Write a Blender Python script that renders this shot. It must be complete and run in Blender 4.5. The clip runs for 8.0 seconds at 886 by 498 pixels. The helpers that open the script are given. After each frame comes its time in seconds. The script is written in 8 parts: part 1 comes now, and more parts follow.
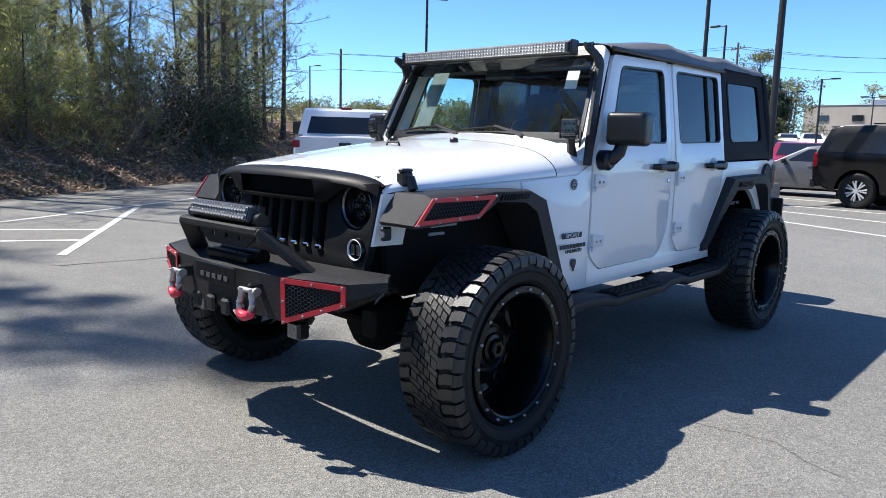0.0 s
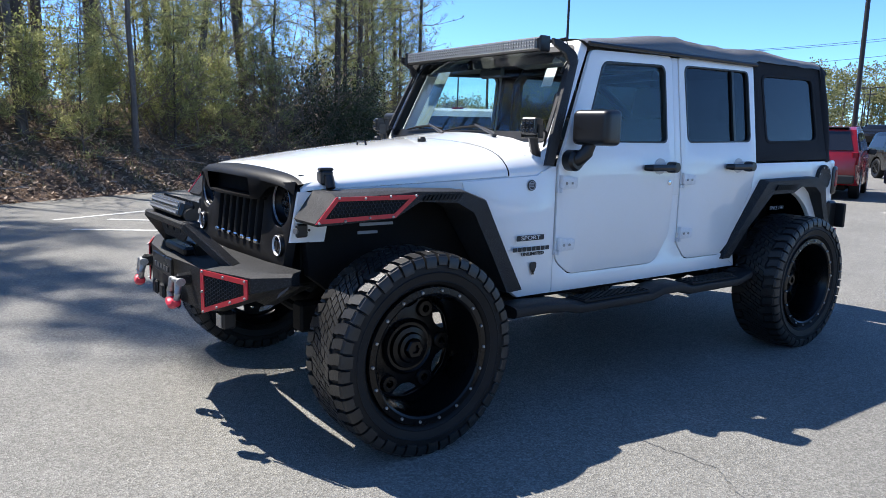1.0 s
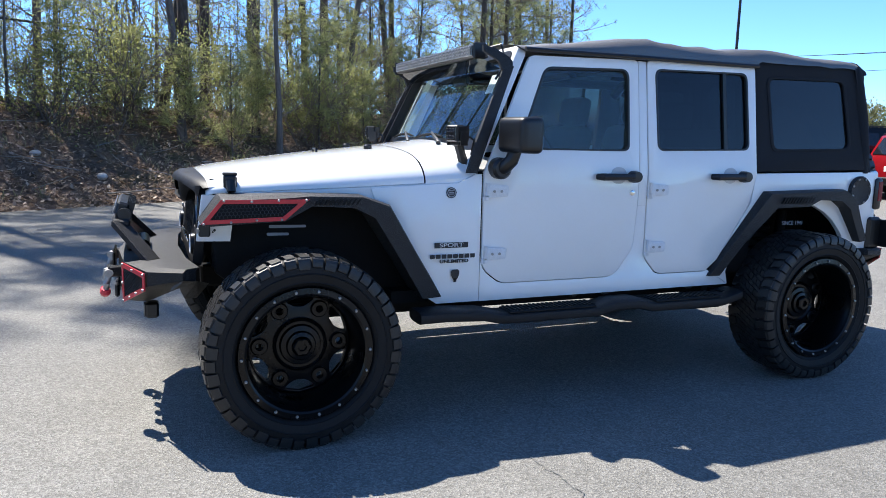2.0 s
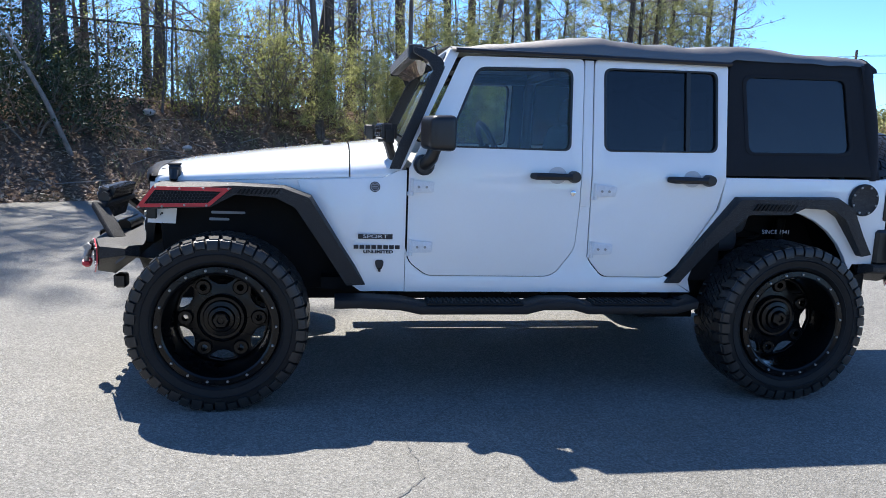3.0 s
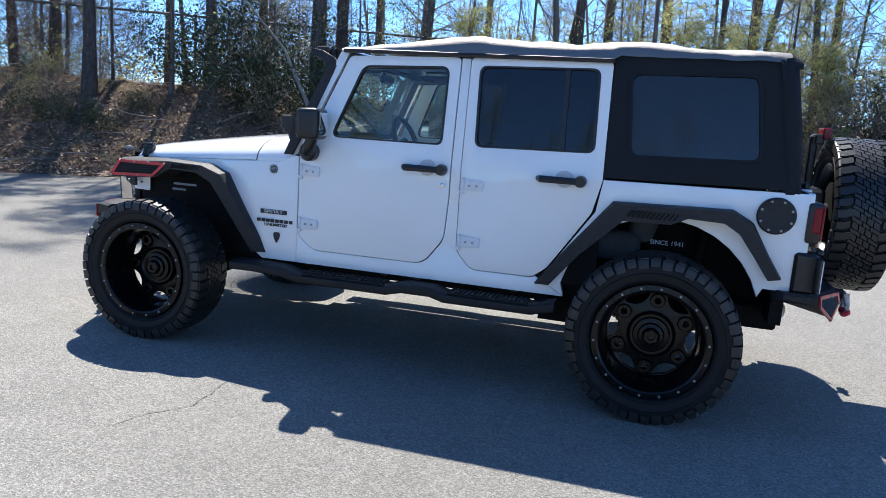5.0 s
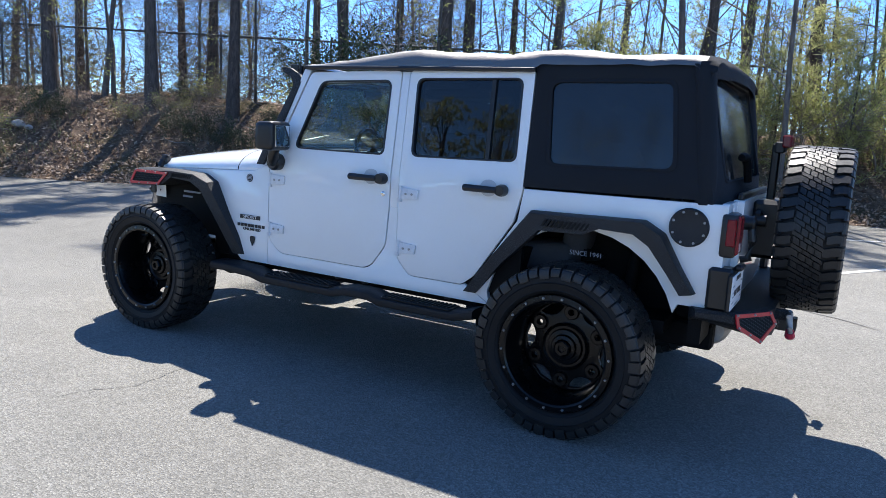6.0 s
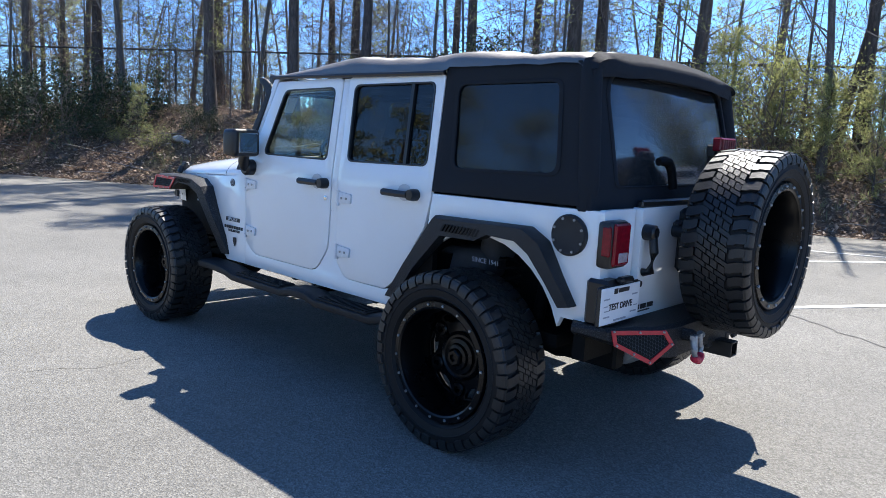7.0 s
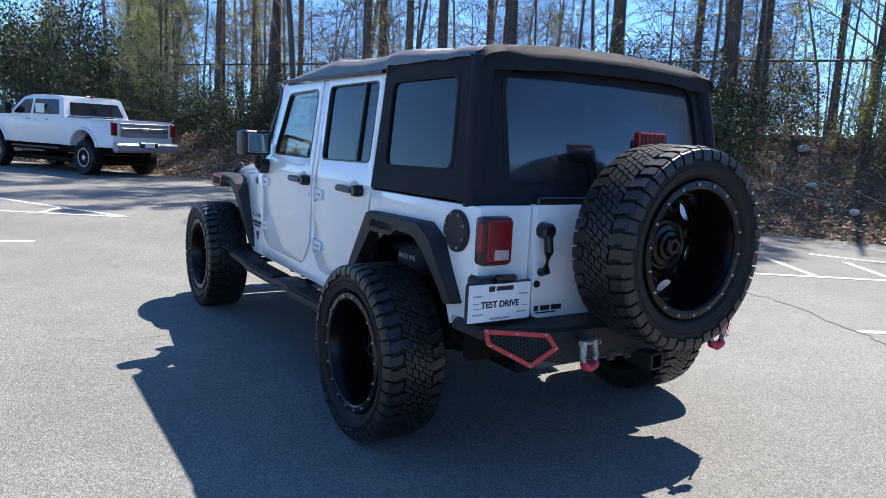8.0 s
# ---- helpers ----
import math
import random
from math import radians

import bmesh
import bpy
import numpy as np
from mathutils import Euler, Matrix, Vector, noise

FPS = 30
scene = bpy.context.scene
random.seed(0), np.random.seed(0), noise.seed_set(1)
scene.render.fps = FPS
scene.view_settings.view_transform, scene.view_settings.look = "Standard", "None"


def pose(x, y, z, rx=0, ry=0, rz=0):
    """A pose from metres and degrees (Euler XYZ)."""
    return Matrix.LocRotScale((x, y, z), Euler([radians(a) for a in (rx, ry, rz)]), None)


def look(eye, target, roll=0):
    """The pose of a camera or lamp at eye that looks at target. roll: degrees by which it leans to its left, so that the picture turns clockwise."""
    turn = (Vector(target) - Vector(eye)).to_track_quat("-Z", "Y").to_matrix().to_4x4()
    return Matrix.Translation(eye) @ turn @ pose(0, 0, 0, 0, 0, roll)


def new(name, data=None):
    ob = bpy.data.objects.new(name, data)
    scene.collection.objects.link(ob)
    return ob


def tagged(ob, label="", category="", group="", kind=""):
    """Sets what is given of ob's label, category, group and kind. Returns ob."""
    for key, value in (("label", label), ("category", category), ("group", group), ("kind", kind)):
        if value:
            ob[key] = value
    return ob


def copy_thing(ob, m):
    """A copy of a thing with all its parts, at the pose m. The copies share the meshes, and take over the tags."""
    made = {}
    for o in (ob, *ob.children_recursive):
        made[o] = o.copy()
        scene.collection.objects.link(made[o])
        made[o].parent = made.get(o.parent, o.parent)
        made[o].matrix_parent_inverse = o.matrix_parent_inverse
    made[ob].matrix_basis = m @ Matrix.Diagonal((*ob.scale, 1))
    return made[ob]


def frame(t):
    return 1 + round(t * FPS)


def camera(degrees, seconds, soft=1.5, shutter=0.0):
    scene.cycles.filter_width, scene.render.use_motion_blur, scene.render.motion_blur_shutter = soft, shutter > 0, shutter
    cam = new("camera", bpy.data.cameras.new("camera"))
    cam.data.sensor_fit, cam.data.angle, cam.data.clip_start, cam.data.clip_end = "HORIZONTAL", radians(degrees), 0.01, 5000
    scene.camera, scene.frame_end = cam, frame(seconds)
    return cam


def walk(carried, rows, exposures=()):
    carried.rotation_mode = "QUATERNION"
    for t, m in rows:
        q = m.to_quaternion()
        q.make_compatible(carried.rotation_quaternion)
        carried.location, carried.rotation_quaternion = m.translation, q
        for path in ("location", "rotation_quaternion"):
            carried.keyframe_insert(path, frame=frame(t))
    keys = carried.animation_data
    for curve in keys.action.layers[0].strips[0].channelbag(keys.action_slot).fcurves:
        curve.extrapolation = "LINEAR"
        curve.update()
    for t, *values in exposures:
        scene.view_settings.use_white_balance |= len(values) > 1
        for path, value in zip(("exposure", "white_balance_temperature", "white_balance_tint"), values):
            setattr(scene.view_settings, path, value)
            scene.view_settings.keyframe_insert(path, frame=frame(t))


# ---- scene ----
cam = camera(62.8, 8.0, soft=0.6)
PATH = [
    (0, (2.638, -3.81, 1.278), (1.319, -2.337, 0.977), 1.5),
    (0.5, (2.949, -3.484, 1.297), (1.488, -2.154, 0.986), 1.5),
    (1, (3.28, -3.103, 1.306), (1.684, -1.939, 0.991), 1.4),
    (1.5, (3.609, -2.621, 1.321), (1.887, -1.652, 1.012), 1.3),
    (3, (4.391, -0.948, 1.35), (2.44, -0.644, 1.035), 2.1),
    (3.5, (4.578, -0.392, 1.342), (2.606, -0.301, 1.023), 2.7),
    (4, (4.7, 0.218, 1.347), (2.73, 0.091, 1.024), 3.2),
    (4.5, (4.672, 0.82, 1.377), (2.729, 0.479, 1.046), 3.6),
    (5.8, (4.231, 2.395, 1.422), (2.467, 1.513, 1.093), 3.5),
    (6, (4.156, 2.625, 1.432), (2.434, 1.658, 1.113), 3.3),
    (6.5, (3.775, 3.145, 1.438), (2.176, 1.984, 1.128), 3.1),
    (7, (3.353, 3.688, 1.449), (1.907, 2.34, 1.145), 3.0),
    (7.5, (2.871, 4.085, 1.442), (1.605, 2.567, 1.139), 2.9),
    (8, (2.403, 4.519, 1.452), (1.349, 2.847, 1.147), 2.8),
]
walk(cam, [(t, look(eye, target, roll)) for t, eye, target, roll in PATH], [(0, 1.10), (0.8, 1.18), (1.5, 1.31), (3, 1.40), (6, 1.40), (8, 1.38)])

# ---- light ----
SUN = Vector((-0.597, -0.288, 1.0)).normalized()
world = bpy.data.worlds.new("sky")
scene.world = world
world.use_nodes = True
wn = world.node_tree
sky = wn.nodes.new("ShaderNodeTexSky")
sky.sky_type = "NISHITA"
sky.sun_disc = False
sky.sun_elevation = math.asin(SUN.z)
sky.sun_rotation = math.atan2(SUN.x, SUN.y)
sky.air_density, sky.dust_density, sky.ozone_density = 0.6, 0.0, 3.0
tone = wn.nodes.new("ShaderNodeMix")
tone.data_type, tone.blend_type = "RGBA", "MULTIPLY"
tone.inputs[0].default_value, tone.inputs[7].default_value = 1.0, (0.615, 0.875, 1.11, 1)
wn.links.new(sky.outputs[0], tone.inputs[6])
wn.links.new(tone.outputs[2], wn.nodes["Background"].inputs[0])
wn.nodes["Background"].inputs[1].default_value = 0.116
sun = new("sun", bpy.data.lights.new("sun", "SUN"))
sun.data.energy, sun.data.angle, sun.data.color = 3.95, radians(0.53), (1.0, 0.955, 0.90)
sun.matrix_world = look(SUN * 50, (0, 0, 0))

# ---- materials ----


def nodes_of(name):
    m = bpy.data.materials.new(name)
    m.use_nodes = True
    t = m.node_tree
    return m, t, t.nodes["Principled BSDF"]


def noise_node(t, scale, detail=4, rough=0.6, coord="Object", stretch=None):
    c = t.nodes.new("ShaderNodeTexCoord")
    n = t.nodes.new("ShaderNodeTexNoise")
    n.inputs["Scale"].default_value, n.inputs["Detail"].default_value, n.inputs["Roughness"].default_value = scale, detail, rough
    if stretch:
        mp = t.nodes.new("ShaderNodeMapping")
        mp.inputs["Scale"].default_value = stretch
        t.links.new(c.outputs[coord], mp.inputs[0])
        t.links.new(mp.outputs[0], n.inputs["Vector"])
    else:
        t.links.new(c.outputs[coord], n.inputs["Vector"])
    return n


def ramp(t, fac, stops):
    r = t.nodes.new("ShaderNodeValToRGB")
    e = r.color_ramp.elements
    while len(e) < len(stops):
        e.new(0.5)
    for el, (p, c) in zip(e, stops):
        el.position, el.color = p, (*c, 1) if len(c) == 3 else c
    t.links.new(fac, r.inputs[0])
    return r


def mix(t, fac, a, b, mode="MIX"):
    m = t.nodes.new("ShaderNodeMix")
    m.data_type, m.blend_type = "RGBA", mode
    for s, v in ((m.inputs[0], fac), (m.inputs[6], a), (m.inputs[7], b)):
        if hasattr(v, "links"):
            t.links.new(v, s)
        else:
            s.default_value = v if isinstance(v, float) else (*v, 1)
    return m.outputs[2]


def plain(name, base, rough=0.5, metal=0.0, vary=0.15, scale=6.0, fine=120.0, bump=0.0, coat=0.0, per_object=0.0, spec=0.5, stretch=None):
    """A principled surface with variation at two scales, and fine relief."""
    m, t, p = nodes_of(name)
    n1, n2 = noise_node(t, scale, stretch=stretch), noise_node(t, fine, 2)
    lo, hi = [c * (1 - vary) for c in base], [min(1, c * (1 + vary)) for c in base]
    c1 = ramp(t, n1.outputs[0], [(0.3, lo), (0.7, hi)]).outputs[0]
    c2 = ramp(t, n2.outputs[0], [(0.3, [1 - vary * 0.7] * 3), (0.7, [1.0] * 3)]).outputs[0]
    col = mix(t, 1.0, c1, c2, "MULTIPLY")
    if per_object:
        o = t.nodes.new("ShaderNodeObjectInfo")
        col = mix(t, 1.0, col, ramp(t, o.outputs["Random"], [(0.0, [1 - per_object] * 3), (1.0, [1.0] * 3)]).outputs[0], "MULTIPLY")
    t.links.new(col, p.inputs["Base Color"])
    r = t.nodes.new("ShaderNodeMapRange")
    r.inputs[3].default_value, r.inputs[4].default_value = max(0.02, rough * 0.85), min(1, rough * 1.15)
    t.links.new(n1.outputs[0], r.inputs[0])
    t.links.new(r.outputs[0], p.inputs["Roughness"])
    p.inputs["Metallic"].default_value, p.inputs["Coat Weight"].default_value = metal, coat
    p.inputs["Coat Roughness"].default_value = 0.04
    p.inputs["Specular IOR Level"].default_value = spec
    if bump:
        b = t.nodes.new("ShaderNodeBump")
        b.inputs["Strength"].default_value, b.inputs["Distance"].default_value = bump, 0.004
        t.links.new(n2.outputs[0], b.inputs["Height"])
        t.links.new(b.outputs[0], p.inputs["Normal"])
    return m


def body_paint():
    """Clear-coated white whose panels wave slightly."""
    m = plain("white_paint", (0.80, 0.81, 0.80), 0.45, vary=0.02, scale=2, coat=1.0)
    t = m.node_tree
    p = t.nodes["Principled BSDF"]
    n = noise_node(t, 3.2, 2, 0.4, stretch=(1.0, 0.6, 1.6))
    b = t.nodes.new("ShaderNodeBump")
    b.inputs["Strength"].default_value, b.inputs["Distance"].default_value = 0.14, 0.010
    t.links.new(n.outputs[0], b.inputs["Height"])
    t.links.new(b.outputs[0], p.inputs["Coat Normal"])
    return m


def sheen_cloth():
    # Near-black cloth; its warm gloss and sheen tints imitate sun grazing the roof.
    m = plain("sun_faded_canvas", (0.018, 0.0175, 0.0175), 0.55, vary=0.2, scale=3, fine=650, bump=0.3, spec=1.0)
    p = m.node_tree.nodes["Principled BSDF"]
    p.inputs["Sheen Weight"].default_value, p.inputs["Sheen Roughness"].default_value = 0.15, 0.4
    p.inputs["IOR"].default_value = 1.9
    p.inputs["Specular Tint"].default_value = (1.0, 0.97, 0.93, 1)
    p.inputs["Sheen Tint"].default_value = (1.0, 0.93, 0.84, 1)
    return m


def grain_coat(name, amount, grain, spec):
    """Black coating with a coarse grain; the light on its tips is painted paler grey."""
    m, t, p = nodes_of(name)
    g, w = noise_node(t, grain, 3, 0.8), noise_node(t, 9, 3)
    lo = ramp(t, w.outputs[0], [(0.3, (0.007, 0.007, 0.0075)), (0.7, (0.012, 0.012, 0.013))]).outputs[0]
    tips = ramp(t, g.outputs[0], [(0.52, (0.0,) * 3), (0.66, (amount,) * 3)]).outputs[0]
    t.links.new(mix(t, tips, lo, (0.13, 0.13, 0.13)), p.inputs["Base Color"])
    p.inputs["Roughness"].default_value = 0.55
    p.inputs["Specular IOR Level"].default_value = spec
    b = t.nodes.new("ShaderNodeBump")
    b.inputs["Strength"].default_value, b.inputs["Distance"].default_value = 0.6, 0.003
    t.links.new(g.outputs[0], b.inputs["Height"])
    t.links.new(b.outputs[0], p.inputs["Normal"])
    return m


def glass(name, tint, gloss=1.0, rough=0.01, facing=0.04, haze=0.0):
    """A clear sheet whose gloss grows from facing towards the edge-on view."""
    m, t, p = nodes_of(name)
    out = t.nodes["Material Output"]
    tr, gl, mx, fr, pw, sc = (t.nodes.new(k) for k in ("ShaderNodeBsdfTransparent", "ShaderNodeBsdfGlossy", "ShaderNodeMixShader", "ShaderNodeLayerWeight", "ShaderNodeMath", "ShaderNodeMapRange"))
    tr.inputs[0].default_value = (*tint, 1)
    gl.inputs["Roughness"].default_value = rough
    gl.inputs["Color"].default_value = (gloss, gloss, gloss, 1)
    fr.inputs[0].default_value = 0.5
    pw.operation = "POWER"
    pw.inputs[1].default_value = 5.0
    sc.inputs[3].default_value = facing
    t.links.new(fr.outputs["Facing"], pw.inputs[0])
    t.links.new(pw.outputs[0], sc.inputs[0])
    t.links.new(sc.outputs[0], mx.inputs[0])
    sheet = tr.outputs[0]
    if haze:  # fine scuffs and dust that scatter a little light
        df, hz = t.nodes.new("ShaderNodeBsdfDiffuse"), t.nodes.new("ShaderNodeMixShader")
        df.inputs[0].default_value = (0.36, 0.37, 0.38, 1)
        n = noise_node(t, 5, 4, 0.6)
        t.links.new(ramp(t, n.outputs[0], [(0.3, (haze * 0.7,) * 3), (0.7, (haze * 1.2,) * 3)]).outputs[0], hz.inputs[0])
        t.links.new(sheet, hz.inputs[1])
        t.links.new(df.outputs[0], hz.inputs[2])
        sheet = hz.outputs[0]
    t.links.new(sheet, mx.inputs[1])
    t.links.new(gl.outputs[0], mx.inputs[2])
    t.links.new(mx.outputs[0], out.inputs[0])
    t.nodes.remove(p)
    return m


def asphalt_material():
    m, t, p = nodes_of("asphalt")
    big, mid, grit = noise_node(t, 0.25, 5), noise_node(t, 2.2, 5, 0.7), noise_node(t, 260, 2, 0.7)
    base = ramp(t, big.outputs[0], [(0.3, (0.189, 0.183, 0.164)), (0.7, (0.256, 0.248, 0.223))]).outputs[0]
    c = mix(t, 1.0, base, ramp(t, mid.outputs[0], [(0.25, (0.82,) * 3), (0.75, (1.0,) * 3)]).outputs[0], "MULTIPLY")
    v = t.nodes.new("ShaderNodeTexVoronoi")
    v.inputs["Scale"].default_value = 125
    t.links.new(t.nodes["Texture Coordinate"].outputs["Object"], v.inputs["Vector"])
    stone = ramp(t, v.outputs["Color"], [(0.0, (0.5,) * 3), (0.5, (0.95,) * 3), (1.0, (1.6,) * 3)]).outputs[0]
    c = mix(t, 0.85, c, mix(t, 1.0, c, stone, "MULTIPLY"))
    c = mix(t, 1.0, c, ramp(t, grit.outputs[0], [(0.3, (0.55,) * 3), (0.7, (1.4,) * 3)]).outputs[0], "MULTIPLY")
    t.links.new(c, p.inputs["Base Color"])
    p.inputs["Roughness"].default_value = 0.85
    p.inputs["Specular IOR Level"].default_value = 0.35
    b = t.nodes.new("ShaderNodeBump")
    b.inputs["Strength"].default_value, b.inputs["Distance"].default_value = 0.8, 0.006
    t.links.new(v.outputs["Distance"], b.inputs["Height"])
    t.links.new(b.outputs[0], p.inputs["Normal"])
    return m


def soil_material():
    m, t, p = nodes_of("leaf_litter_soil")
    big, mid, fine = noise_node(t, 0.5, 5), noise_node(t, 6, 5, 0.7), noise_node(t, 45, 4, 0.75)
    c = ramp(t, mid.outputs[0], [(0.25, (0.07, 0.047, 0.033)), (0.5, (0.18, 0.122, 0.085)), (0.75, (0.30, 0.215, 0.15))]).outputs[0]
    c = mix(t, 1.0, c, ramp(t, fine.outputs[0], [(0.3, (0.45,) * 3), (0.7, (1.35,) * 3)]).outputs[0], "MULTIPLY")
    g = ramp(t, big.outputs[0], [(0.52, (0.0,) * 3), (0.68, (0.6,) * 3)]).outputs[0]
    c = mix(t, g, c, (0.075, 0.085, 0.03))
    t.links.new(c, p.inputs["Base Color"])
    p.inputs["Roughness"].default_value = 0.95
    p.inputs["Specular IOR Level"].default_value = 0.2
    b = t.nodes.new("ShaderNodeBump")
    b.inputs["Strength"].default_value, b.inputs["Distance"].default_value = 0.9, 0.05
    t.links.new(fine.outputs[0], b.inputs["Height"])
    t.links.new(b.outputs[0], p.inputs["Normal"])
    return m


def leaf_material(name, a, b, through_light=0.25):
    m, t, p = nodes_of(name)
    g = t.nodes.new("ShaderNodeNewGeometry")
    c = ramp(t, g.outputs["Random Per Island"], [(0.0, a), (1.0, b)]).outputs[0]
    t.links.new(c, p.inputs["Base Color"])
    p.inputs["Roughness"].default_value = 0.6
    tl, ad = t.nodes.new("ShaderNodeBsdfTranslucent"), t.nodes.new("ShaderNodeMixShader")
    ad.inputs[0].default_value = through_light
    t.links.new(c, tl.inputs[0])
    t.links.new(p.outputs[0], ad.inputs[1])
    t.links.new(tl.outputs[0], ad.inputs[2])
    t.links.new(ad.outputs[0], t.nodes["Material Output"].inputs[0])
    return m


